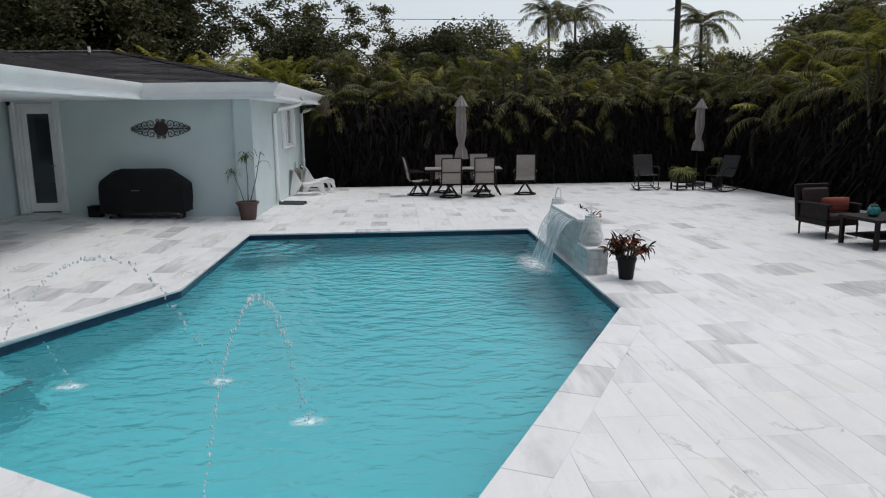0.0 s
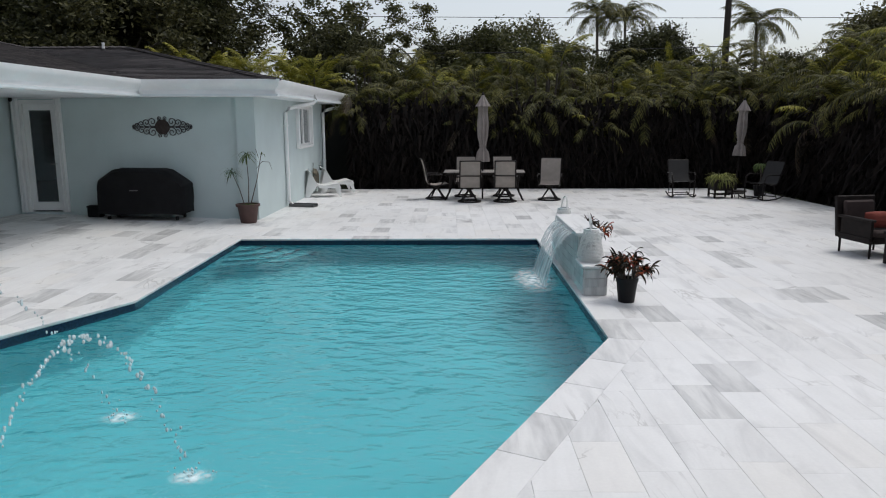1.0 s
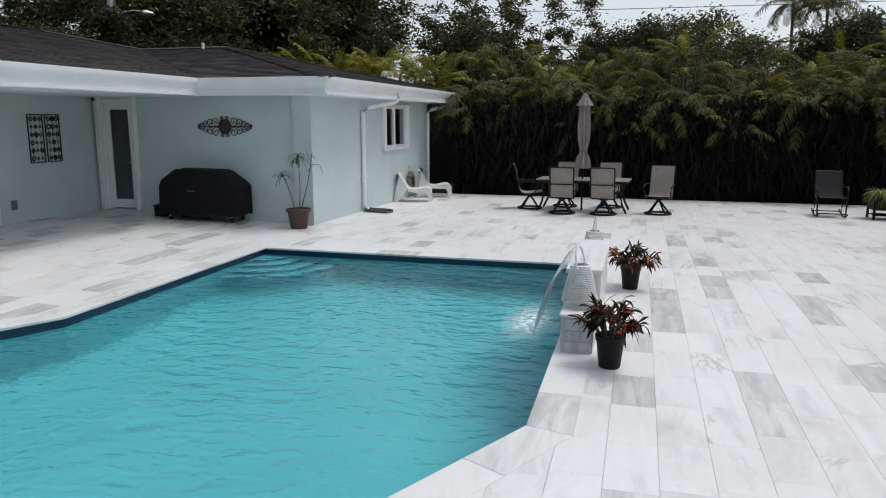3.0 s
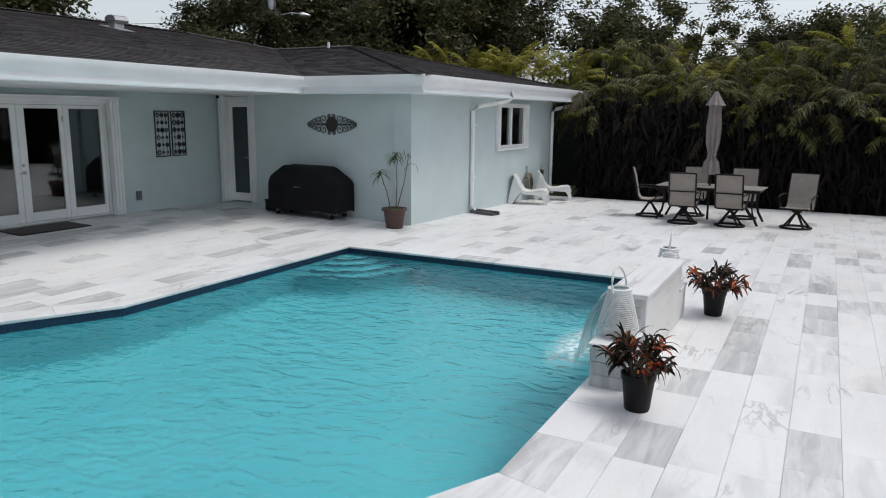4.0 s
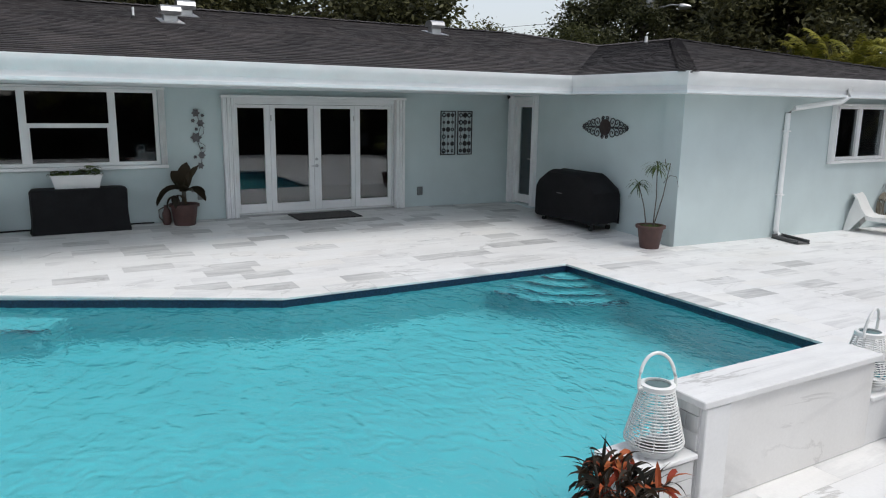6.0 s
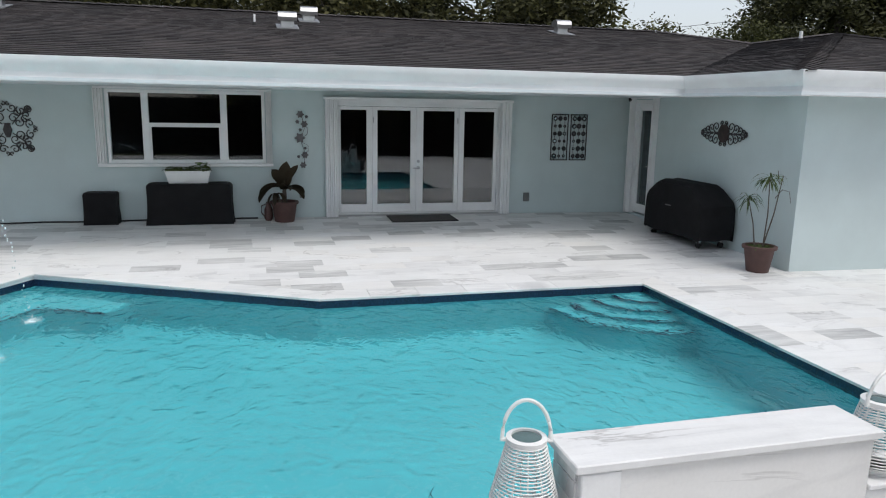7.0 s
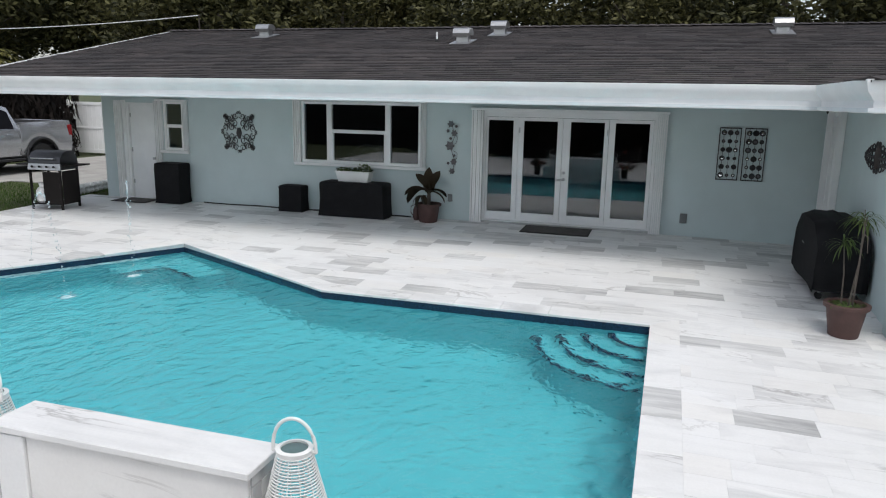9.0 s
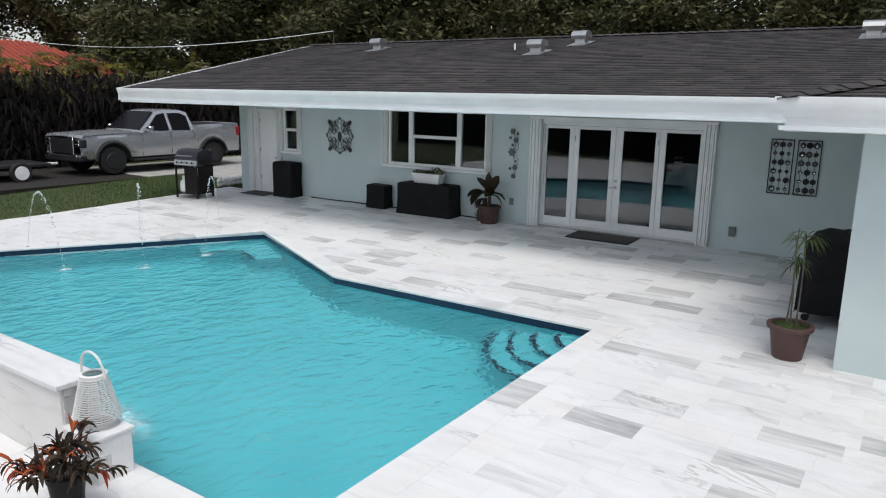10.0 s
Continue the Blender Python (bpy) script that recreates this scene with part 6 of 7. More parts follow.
for y, flip in ((-0.35, 0), (0.35, 1)):
    pts = [(r[0][0], y, r[0][2]) for r in rows]
    hood.add(pts, [tuple(range(len(pts)))[:: (1 if flip else -1)]])
part("hood", hood, HOOD, bq, "grey barbecue lid")
part("lid_handle", Build().tube([(0.26, -0.25, 1.02), (0.31, -0.25, 1.03), (0.31, 0.25, 1.03), (0.26, 0.25, 1.02)], 0.012, 7), STEEL, bq)
for s in (-1, 1):
    part("side_shelf", Build().box(-0.24, 0.24, min(s * 0.37, s * 0.66), max(s * 0.37, s * 0.66), 0.885, 0.91, 0.006), BRONZE, bq)
tank = part("gas_cylinder", Build().lathe([(0.10, 0.12), (0.135, 0.16), (0.135, 0.36), (0.10, 0.42), (0.03, 0.44), (0.03, 0.48)], 18, Matrix.Translation((0.1, -0.2, 0))), PLASTIC, bq, "white gas cylinder")
part("collar", Build().lathe([(0.07, 0.43), (0.08, 0.52), (0.07, 0.52)], 14, Matrix.Translation((0.1, -0.2, 0))), PLASTIC, tank)
for k in range(8):
    e = thing("scallop_edging", "white moulded garden edging piece at the lawn", "garden edging", "edging by the house corner", (-6.9 - 0.17 * k, 0.42 - 0.03 * k, deck_z(-7, 0)), 0)
    part("scallop", Build().lathe([(0.06, 0), (0.08, 0.05), (0.055, 0.1), (0.08, 0.15), (0.06, 0.2), (0.02, 0.23)], 12), PLASTIC, e)
# ---- pickup truck on the drive ----
SILVER = worn("silver_car_paint", (0.52, 0.53, 0.55), 0.27, 0.75, vary=0.04, relief=0)
CHROME = worn("chrome", (0.6, 0.6, 0.62), 0.12, 1.0, vary=0.03, relief=0)
BLACKTRIM = worn("black_trim", (0.02, 0.02, 0.022), 0.4, vary=0.2, relief=0)
CARGLASS = worn("tinted_car_glass", (0.008, 0.008, 0.010), 0.1, vary=0.1, relief=0, spec=0.06)
GZ = 0.15
tk = thing("pickup_truck", "silver crew-cab pickup truck parked on the drive", "pickup truck", at=(-6.65, -5.02, GZ))


def arch(cx, r, n=9):
    return [(cx + r * math.cos(math.pi * k / n), 0.40 + r * math.sin(math.pi * k / n)) for k in range(n + 1)]


def body_top(x):
    pts = [(-4.74, 1.44), (-2.96, 1.42), (-2.95, 1.24), (-0.95, 1.22), (0.6, 1.20), (0.88, 1.17), (0.96, 1.06), (0.97, 0.8)]
    for (xa, za), (xb, zb) in zip(pts, pts[1:]):
        if xa <= x <= xb:
            return za + (zb - za) * (x - xa) / (xb - xa)
    return 0.8


def body_low(x):
    z = 0.50
    for cx in (0.0, -3.65):
        if abs(x - cx) < 0.54:
            z = max(z, 0.42 + (0.54 ** 2 - (x - cx) ** 2) ** 0.5)
    return z


xs_body = sorted({-4.74, -2.96, -2.95, -0.95, 0.6, 0.86, 0.96, 0.97, *[c + 0.54 * math.cos(math.pi * k / 12) for c in (0.0, -3.65) for k in range(13)]})
for s in (-1, 1):
    rows = []
    for x in xs_body:
        z0, z1 = body_low(x), body_top(x)
        bow = (0.0, 0.03, 0.045, 0.02, -0.02)
        rows.append([(x, s * (0.96 + bow[k] - (0.06 if x > 0.8 else 0)), z0 + (z1 - z0) * k / 4) for k in range(5)])
    part("side_panel", Build().sheet(rows, 0.03 * s), SILVER, tk, smooth=40)
part("floor_pan", Build().box(-4.66, 0.9, -0.92, 0.92, 0.45, 0.62).box(-2.6, -0.62, -0.925, 0.925, 0.55, 1.2), BLACKTRIM, tk)
part("hood", Build().sheet([[(x, y, z + 0.05 * (1 - (y / 0.99) ** 2)) for y in (-0.985, -0.6, -0.55, 0, 0.55, 0.6, 0.985)] for x, z in ((0.97, 1.10), (0.90, 1.185), (0.4, 1.215), (-0.3, 1.235), (-0.97, 1.235))], 0.02), SILVER, tk, smooth=30)
part("bed_floor", Build().box(-4.7, -2.95, -0.92, 0.92, 0.70, 0.76), BLACKTRIM, tk)
part("tonneau", Build().box(-4.68, -2.97, -0.925, 0.925, 1.40, 1.425, 0.01), BLACKTRIM, tk, "black bed cover")
part("tailgate", Build().box(-4.76, -4.70, -0.925, 0.925, 0.62, 1.44, 0.02), SILVER, tk)
part("bed_front", Build().box(-2.97, -2.93, -0.925, 0.925, 0.7, 1.42), SILVER, tk)
cab = [(-0.92, 1.22, 0.95), (-1.62, 1.84, 0.74), (-1.85, 1.89, 0.72), (-2.55, 1.885, 0.72), (-2.78, 1.82, 0.74), (-2.94, 1.24, 0.95)]
b = Build()
rows = [[(x, -w, z), (x, -w * 0.6, z + 0.02), (x, 0, z + 0.03), (x, w * 0.6, z + 0.02), (x, w, z)] for x, z, w in cab]
b.sheet(rows)
for s in (-1, 1):
    pts = [(x, s * w, z) for x, z, w in cab]
    b.add(pts, [tuple(range(6))[:: -s]])
part("cab", b, SILVER, tk, smooth=25)


def cab_side(pts, s):
    """A pane on the sloping cab side."""
    out = []
    for x, z in pts:
        w = 0.95 - (z - 1.22) / (1.84 - 1.22) * 0.21
        out.append((x, s * (w + 0.022), z))
    return out


for s in (-1, 1):
    for pts in (((-1.12, 1.26), (-1.66, 1.76), (-1.93, 1.80), (-1.98, 1.26)), ((-2.10, 1.26), (-2.05, 1.80), (-2.5, 1.80), (-2.72, 1.70), (-2.78, 1.26))):
        q = cab_side(pts, s)
        part("side_window", Build().add(q, [tuple(range(len(q)))[:: -s]]).add([(x, y - s * 0.03, z) for x, y, z in q], [tuple(range(len(q)))[:: s]]), CARGLASS, tk, "tinted side glass", smooth=0)
q = [(-1.0, -0.84, 1.30), (-1.0, 0.84, 1.30), (-1.60, 0.68, 1.84), (-1.60, -0.68, 1.84)]
part("windshield", Build().add([(x + 0.02, y, z + 0.012) for x, y, z in q], [(0, 1, 2, 3)]).add(q, [(3, 2, 1, 0)]), CARGLASS, tk, "dark windshield", smooth=0)
for cx in (0.0, -3.65):
    part("wheel_well", Build().box(cx - 0.58, cx + 0.58, -0.9, 0.9, 0.42, 0.98), RUBBER, tk, "dark wheel housing", smooth=0)
part("grille", Build().box(0.94, 1.03, -0.60, 0.60, 0.64, 1.09, 0.03), BLACKTRIM, tk, "black grille")
part("grille_surround", Build().box(0.99, 1.04, -0.64, 0.64, 1.085, 1.12, 0.01).box(0.99, 1.04, -0.64, 0.64, 0.61, 0.645, 0.01).box(0.99, 1.04, -0.64, -0.605, 0.645, 1.085, 0.01).box(0.99, 1.04, 0.605, 0.64, 0.645, 1.085, 0.01), CHROME, tk)
for s in (-1, 1):
    hl = part("headlight", Build().box(0.80, 1.0, min(s * 0.66, s * 0.99), max(s * 0.66, s * 0.99), 0.84, 1.08, 0.03), BLACKTRIM, tk, "dark headlight housing")
    for hz in (0.88, 0.98):
        part("lens", Build().box(0.99, 1.012, min(s * 0.69, s * 0.90), max(s * 0.69, s * 0.90), hz, hz + 0.06, 0.01), CHROME, hl, "bright headlight lens")
    part("fog_lamp", Build().box(1.05, 1.075, min(s * 0.62, s * 0.86), max(s * 0.62, s * 0.86), 0.56, 0.62, 0.01), CHROME, tk)
    part("tail_light", Build().box(-4.78, -4.62, min(s * 0.90, s * 1.0), max(s * 0.90, s * 1.0), 0.95, 1.32, 0.02), worn("red_lens" if s < 0 else "red_lens_b", (0.25, 0.01, 0.012), 0.2, relief=0), tk, "red tail light")
    mir = part("mirror", Build().box(-1.28, -1.12, min(s * 0.98, s * 1.2), max(s * 0.98, s * 1.2), 1.25, 1.42, 0.03), CHROME, tk)
    part("mirror_arm", Build().tube([(-1.2, s * 0.93, 1.26), (-1.2, s * 1.02, 1.30)], 0.02, 6), BLACKTRIM, mir)
    for x in (-1.85, -2.6):
        part("door_handle", Build().box(x - 0.1, x + 0.1, s * 1.0 - 0.012, s * 1.0 + 0.018, 1.08, 1.115, 0.008), CHROME, tk)
    for x in (-1.0, -2.02, -2.93):
        part("door_seam", Build().box(x - 0.006, x + 0.006, s * 0.99 - 0.003, s * 0.99 + 0.002, 0.52, 1.22), BLACKTRIM, tk)
    part("running_board", Build().box(-3.0, -0.6, min(s * 0.93, s * 1.06), max(s * 0.93, s * 1.06), 0.38, 0.44, 0.01), BLACKTRIM, tk)
    part("fender_flare", Build().tube([(0.55 * math.cos(a), s * 1.0, 0.42 + 0.55 * math.sin(a)) for a in [math.pi * k / 12 for k in range(13)]], 0.035, 6), BLACKTRIM, tk)
    part("fender_flare", Build().tube([(-3.65 + 0.55 * math.cos(a), s * 1.0, 0.42 + 0.55 * math.sin(a)) for a in [math.pi * k / 12 for k in range(13)]], 0.035, 6), BLACKTRIM, tk)
    for x in (0.0, -3.65):
        tyre = part("wheel", Build().lathe([(0.26, -0.13), (0.38, -0.13), (0.415, -0.09), (0.415, 0.09), (0.38, 0.13), (0.26, 0.13)], 28, pose(x, s * 0.86, 0.415, 90, 0, 0)), RUBBER, tk, "black tyre")
        part("rim", Build().lathe([(0.25, 0.131), (0.24, 0.145), (0.1, 0.138), (0.0, 0.155)], 18, pose(x, s * 0.86, 0.415, -90 * s, 0, 0)), BLACKTRIM, tyre)
part("front_bumper", Build().box(0.86, 1.06, -0.97, 0.97, 0.42, 0.635, 0.05), BLACKTRIM, tk, "dark front bumper")
part("rear_bumper", Build().box(-4.9, -4.74, -0.95, 0.95, 0.48, 0.66, 0.03), BLACKTRIM, tk)

# trailer beside the truck
tr = thing("utility_trailer", "low dark utility trailer with white spoked wheels", "trailer", at=(-4.35, -5.2, GZ - 0.06))
part("deck", Build().box(-0.6, 2.4, -0.8, 0.8, 0.42, 0.5, 0.01), BLACKTRIM, tr)
part("tongue", Build().tube([(-0.6, 0, 0.42), (-1.2, 0, 0.40)], 0.04, 6), WHITE, tr)
for s in (-1, 1):
    w = part("wheel", Build().lathe([(0.16, -0.08), (0.27, -0.08), (0.29, 0), (0.27, 0.08), (0.16, 0.08)], 22, pose(0.3, s * 0.9, 0.29, 90, 0, 0)), RUBBER, tr)
    part("rim", Build().lathe([(0.19, 0.081), (0.185, 0.10), (0.06, 0.092), (0.0, 0.11)], 18, pose(0.3, s * 0.9, 0.29, -90 * s, 0, 0)), WHITE, w, "white spoked rim")

# ---- white vinyl fence ----
fence = thing("vinyl_fence", "tall white vinyl panel fence beyond the house", "fence", at=(-15.6, 0, 0.1))
for k in range(9):
    y = -12.0 + 1.9 * k
    part("post", Build().box(-0.06, 0.06, y - 0.06, y + 0.06, 0, 2.05, 0.006), WHITE, fence)
    if k < 8:
        part("rail", Build().box(-0.035, 0.035, y + 0.06, y + 1.84, 1.86, 1.98, 0.006), WHITE, fence)
        part("rail", Build().box(-0.035, 0.035, y + 0.06, y + 1.84, 0.12, 0.26, 0.006), WHITE, fence)
        part("rail", Build().box(-0.035, 0.035, y + 0.06, y + 1.84, 1.0, 1.08, 0.006), WHITE, fence)
        for q in range(9):
            part("board", Build().box(-0.018, 0.018, y + 0.065 + q * 0.197, y + 0.06 + (q + 1) * 0.197, 0.26, 1.86, 0.004), WHITE, fence)

# ---- neighbour's house with a red tile roof ----
TILE = worn("red_clay_tile", (0.34, 0.065, 0.04), 0.7, vary=0.25, scale=5, fine=30, relief=0.4)
nh = thing("neighbour_house", "low neighbour house with a red clay tile roof", "house", at=(-12.2, -24.2, -0.25))
part("wall", Build().box(-6, 6, -4, 4, -0.3, 3.6), worn("cream_stucco", (0.5, 0.47, 0.42), 0.9), nh, smooth=0)
b = Build()
hx, hy = 6.8, 4.8
rp = [(-hx, -hy, 3.5), (hx, -hy, 3.5), (hx, hy, 3.5), (-hx, hy, 3.5), (-2.6, 0, 5.3), (2.6, 0, 5.3)]
b.add(rp, [(0, 1, 5, 4), (1, 2, 5), (2, 3, 4, 5), (3, 0, 4), (3, 2, 1, 0)])
rf = part("tile_roof", b, TILE, nh, "red clay tile hip roof", smooth=0)
b = Build()
for k in range(46):
    x = -hx + 0.15 + 2 * hx * k / 45
    t = min(1, max(0.02, (hx - abs(x)) / (hx - 2.6)))
    b.tube([(x, hy, 3.53), (x, hy * (1 - t), 3.53 + 1.8 * t)], 0.075, 6)
part("roof_tiling", b, TILE, rf)["kind"] = "stuff"

# ---- utility poles and wires ----
POLE = worn("weathered_pole", (0.055, 0.045, 0.038), 0.9, vary=0.3, scale=4)


def utility_pole(x, y, h, lamp, label):
    p = thing("utility_pole", label, "utility pole", "utility poles", (x, y, -0.2))
    part("pole", Build().tube([(0, 0, 0), (0, 0, h)], [0.19, 0.13], 10), POLE, p)
    part("crossarm", Build().box(-1.2, 1.2, -0.06, 0.06, h - 0.7, h - 0.58), POLE, p)
    if lamp:
        a = part("lamp_arm", Build().tube([(0, 0, 6.6), (0.4, 0.33, 7.05), (0.95, 0.8, 7.2), (1.35, 1.12, 7.15)], 0.035, 8), STEEL, p)
        part("lamp_head", Build().lathe([(0.02, 0), (0.14, 0.05), (0.16, 0.2), (0.1, 0.5), (0.03, 0.6)], 12, pose(1.2, 1.0, 7.12, 0, 95, 40)), STEEL, a, "grey street lamp head")
        part("transformer", Build().lathe([(0.05, 7.0), (0.2, 7.02), (0.2, 7.7), (0.05, 7.75)], 14, Matrix.Translation((0.35, 0, 0))), STEEL, p)
    return p


utility_pole(14.86, 37.1, 11.0, False, "dark wooden utility pole behind the hedge")
utility_pole(-20.85, 33.0, 10.5, True, "dark wooden utility pole with a street lamp")


def wire(p, q, sag, r=0.014, mat=RUBBER):
    w = thing("overhead_wire", "thin dark overhead wire between poles", "wire", "overhead wires")
    p, q = Vector(p), Vector(q)
    pts = []
    for k in range(17):
        t = k / 16
        v = p.lerp(q, t)
        v.z -= sag * 4 * t * (1 - t)
        pts.append(v)
    part("cable", Build().tube(pts, r, 5), mat, w)


wire((-60, 36, 8.6), (14.86, 37.1, 6.6), 0.5)
wire((14.86, 37.1, 6.6), (70, 30, 7.4), 0.5)
wire((-60, 36, 10.8), (14.86, 37.1, 9.2), 0.4)
wire((14.86, 37.1, 9.2), (70, 32, 9.4), 0.4)
wire((-20.85, 33.0, 5.2), (14.86, 37.1, 5.3), 0.4, 0.02)
wire((-10.6, 1.25, 4.45), (-12.7, -24.0, 5.3), 0.55, 0.012, WHITE)
ms = thing("service_mast", "thin grey electrical mast at the roof ridge", "mast", at=(-10.6, 1.25, 4.0))
part("pipe", Build().tube([(0, 0, 0), (0, 0, 0.4)], 0.018, 8), POLE, ms)
part("weatherhead", Build().lathe([(0.02, 0.4), (0.03, 0.44), (0.01, 0.48)], 10), POLE, ms)


# ---- vegetation ----
def frond_mesh(seed, length, pairs, droop, mat, leaf=0.36, lift=1.0):
    """An arching pinnate palm frond along +x, rising from the origin."""
    rng = random.Random(seed)
    b = Build()
    pts, p, d = [], Vector((0, 0, 0)), Vector((0.55, 0, lift)).normalized()
    n = 14
    for k in range(n + 1):
        pts.append(p.copy())
        p += d * (length / n)
        d = (d + Vector((0.05, 0, -droop / n))).normalized()
    b.tube(pts, [0.014 * (1 - 0.85 * k / n) + 0.002 for k in range(n + 1)], 4, cap=False)
    for k in range(pairs):
        t = 0.16 + 0.84 * k / (pairs - 1)
        i = min(n - 1, int(t * n))
        c = pts[i].lerp(pts[i + 1], t * n - i)
        ax = (pts[i + 1] - pts[i]).normalized()
        for s in (-1, 1):
            ln = leaf * (math.sin(math.pi * (0.18 + 0.75 * t)) ** 0.6) * rng.uniform(0.8, 1.15)
            sd = Vector((0, s, 0))
            up = sd.cross(ax) * s
            out = (ax * rng.uniform(0.55, 0.85) + sd * 0.8 + up * rng.uniform(0.1, 0.45)).normalized()
            w = 0.017
            q1 = c + out * ln * 0.55
            q2 = c + out * ln + Vector((0, 0, -ln * rng.uniform(0.15, 0.5)))
            wv = ax * w
            b.add([c - wv * 0.6, c + wv * 0.6, q1 + wv, q1 - wv, q2], [(0, 1, 2, 3), (3, 2, 4)])
    return b.mesh("frond", mat, 0)


FRONDS = [frond_mesh(k, *a) for k, a in enumerate(((1.7, 30, 2.4, PALMLEAF), (1.9, 34, 2.0, PALMLEAF), (1.5, 28, 3.0, PALMLEAF), (2.1, 34, 2.7, PALMLEAF), (1.6, 30, 1.6, PALMLEAF)))]
YFRONDS = [frond_mesh(20 + k, *a) for k, a in enumerate(((1.5, 28, 1.0, PALMYELLOW), (1.7, 30, 0.8, PALMYELLOW)))]
DFRONDS = [frond_mesh(30 + k, *a, 0.3, 0.2) for k, a in enumerate(((1.3, 22, 3.4, DEADFROND), (1.6, 24, 3.8, DEADFROND)))]
prng = random.Random(99)


def areca(x, y, h, n, yellow=0.08, dead=0.2, group="hedge palms", label="dense arching areca palm in the boundary hedge", lo=0.35, hi=0.78, sink=0.9):
    p = thing("areca_palm", label, "palm", group, (x, y, -0.25))
    b = Build()
    tips = []
    for k in range(6):
        a = prng.random() * 6.28
        hh = h * prng.uniform(lo, hi)
        r0, r1 = prng.random() * 0.3, prng.random() * 0.7
        base, tip = Vector((r0 * math.cos(a), r0 * math.sin(a), 0)), Vector((r1 * math.cos(a), r1 * math.sin(a), hh))
        b.tube([base, base.lerp(tip, 0.5) + Vector((0.05, 0, 0)), tip], [0.05, 0.042, 0.03], 6, cap=False)
        tips.append(tip)
    part("stem", b, BARK, p)
    for k in range(n):
        tip = prng.choice(tips)
        if prng.random() < dead:
            me = prng.choice(DFRONDS)
        else:
            me = prng.choice(YFRONDS if prng.random() < yellow else FRONDS)
        f = part("frond", me, None, p)
        sc = prng.uniform(0.5, 0.95)
        f.matrix_basis = Matrix.Translation(tip + Vector((0, 0, prng.uniform(-sink, 0.1)))) @ pose(0, 0, 0, prng.uniform(-12, 12), prng.uniform(-25, 30), prng.random() * 360) @ Matrix.Scale(sc, 4)
    return p


x = -1.0
while x < 11.5:
    areca(x + prng.uniform(-0.2, 0.2), 23.95 + prng.uniform(-0.2, 0.3), prng.uniform(3.0, 3.7), 36, 0.12, 0.22, lo=0.6, hi=0.92, sink=0.4)
    x += 0.85
x = -1.2
while x < 13:
    areca(x, 25.5 + prng.uniform(-0.3, 0.3), prng.uniform(4.0, 4.8), 30, 0.2, 0.04, lo=0.66, hi=0.92, sink=0.5)
    x += 1.15
y = 7.5
while y < 23.8:
    areca(11.5 + prng.uniform(-0.2, 0.3), y, prng.uniform(3.2, 3.8), 36, 0.18, 0.22, lo=0.58, hi=0.92, sink=0.45)
    areca(13.1, y + 0.4, prng.uniform(4.4, 5.4), 30, 0.2, 0.04, lo=0.66, hi=0.92, sink=0.6)
    y += 1.0
for x, y, h in ((-4.9, 26.4, 4.6), (-7.4, 26.8, 4.6), (-6.2, 26.2, 4.4), (-3.6, 26.0, 4.3), (-2.4, 26.3, 4.2), (-8.3, 26.9, 4.8), (-5.5, 27.2, 4.7)):
    areca(x - 0.8, y + 1.6, h + 0.5, 24, 0.85, 0.0, "yellow palms", "bright yellow-green palm behind the wing roof", 0.66, 0.8, 0.3)
for x, y, h in ((-3.4, -8.2, 3.0), (-5.2, -8.6, 3.3), (-7.0, -8.4, 3.1), (-8.8, -8.7, 3.2), (-10.8, -8.6, 3.0), (-2.0, -7.6, 3.0), (-0.5, -7.8, 3.2), (-12.6, -8.8, 2.9), (-9.4, -13.6, 3.6), (-11.2, -14.2, 3.7), (-13.0, -14.0, 3.5), (-14.8, -14.4, 3.6), (-7.6, -14.0, 3.5), (-16.6, -14.2, 3.5)):
    areca(x, y, h + 0.9, 32, 0.1, 0.08, "palms behind the truck", "drooping palm behind the parked truck", 0.6, 0.95, 0.6)


areca(11.1, 15.6, 4.3, 40, 0.55, 0.12, "hedge palms", "sunlit palm with yellowing fronds in the side hedge", 0.6, 0.92, 0.5)
areca(11.2, 13.9, 4.0, 36, 0.4, 0.12, "hedge palms", "sunlit palm with yellowing fronds in the side hedge", 0.6, 0.92, 0.5)


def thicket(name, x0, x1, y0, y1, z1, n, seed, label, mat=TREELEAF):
    """Dense tangle of old leaves and twigs, standing in for deep shade among palms."""
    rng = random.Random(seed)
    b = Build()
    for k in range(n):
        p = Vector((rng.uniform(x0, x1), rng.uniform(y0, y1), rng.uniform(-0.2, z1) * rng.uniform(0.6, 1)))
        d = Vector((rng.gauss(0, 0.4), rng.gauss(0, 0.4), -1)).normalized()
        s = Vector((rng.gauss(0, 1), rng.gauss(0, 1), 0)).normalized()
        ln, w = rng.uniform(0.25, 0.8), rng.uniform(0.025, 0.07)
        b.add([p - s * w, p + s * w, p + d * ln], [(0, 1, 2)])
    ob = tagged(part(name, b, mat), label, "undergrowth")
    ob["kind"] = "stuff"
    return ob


# these tangles carry the black shade under the palms in their colour
thicket("undergrowth", -1.4, 12.5, 23.1, 24.4, 2.65, 38000, 1, "black leaf tangle standing in for shade under the hedge palms", SHADE_LEAF)
thicket("undergrowth", 10.75, 12.1, 6, 23.8, 2.55, 38000, 2, "black leaf tangle standing in for shade under the side hedge", SHADE_LEAF)
thicket("undergrowth", -15, 3, -9.0, -7.2, 3.4, 34000, 3, "black leaf tangle standing in for shade behind the truck", SHADE_LEAF)
# unseen sheets added behind the hedge, near-black, to keep the sky from showing
SKY_BLOCK = worn("sky_block_black", (0.012, 0.012, 0.011), 0.9, vary=0.3)
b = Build()
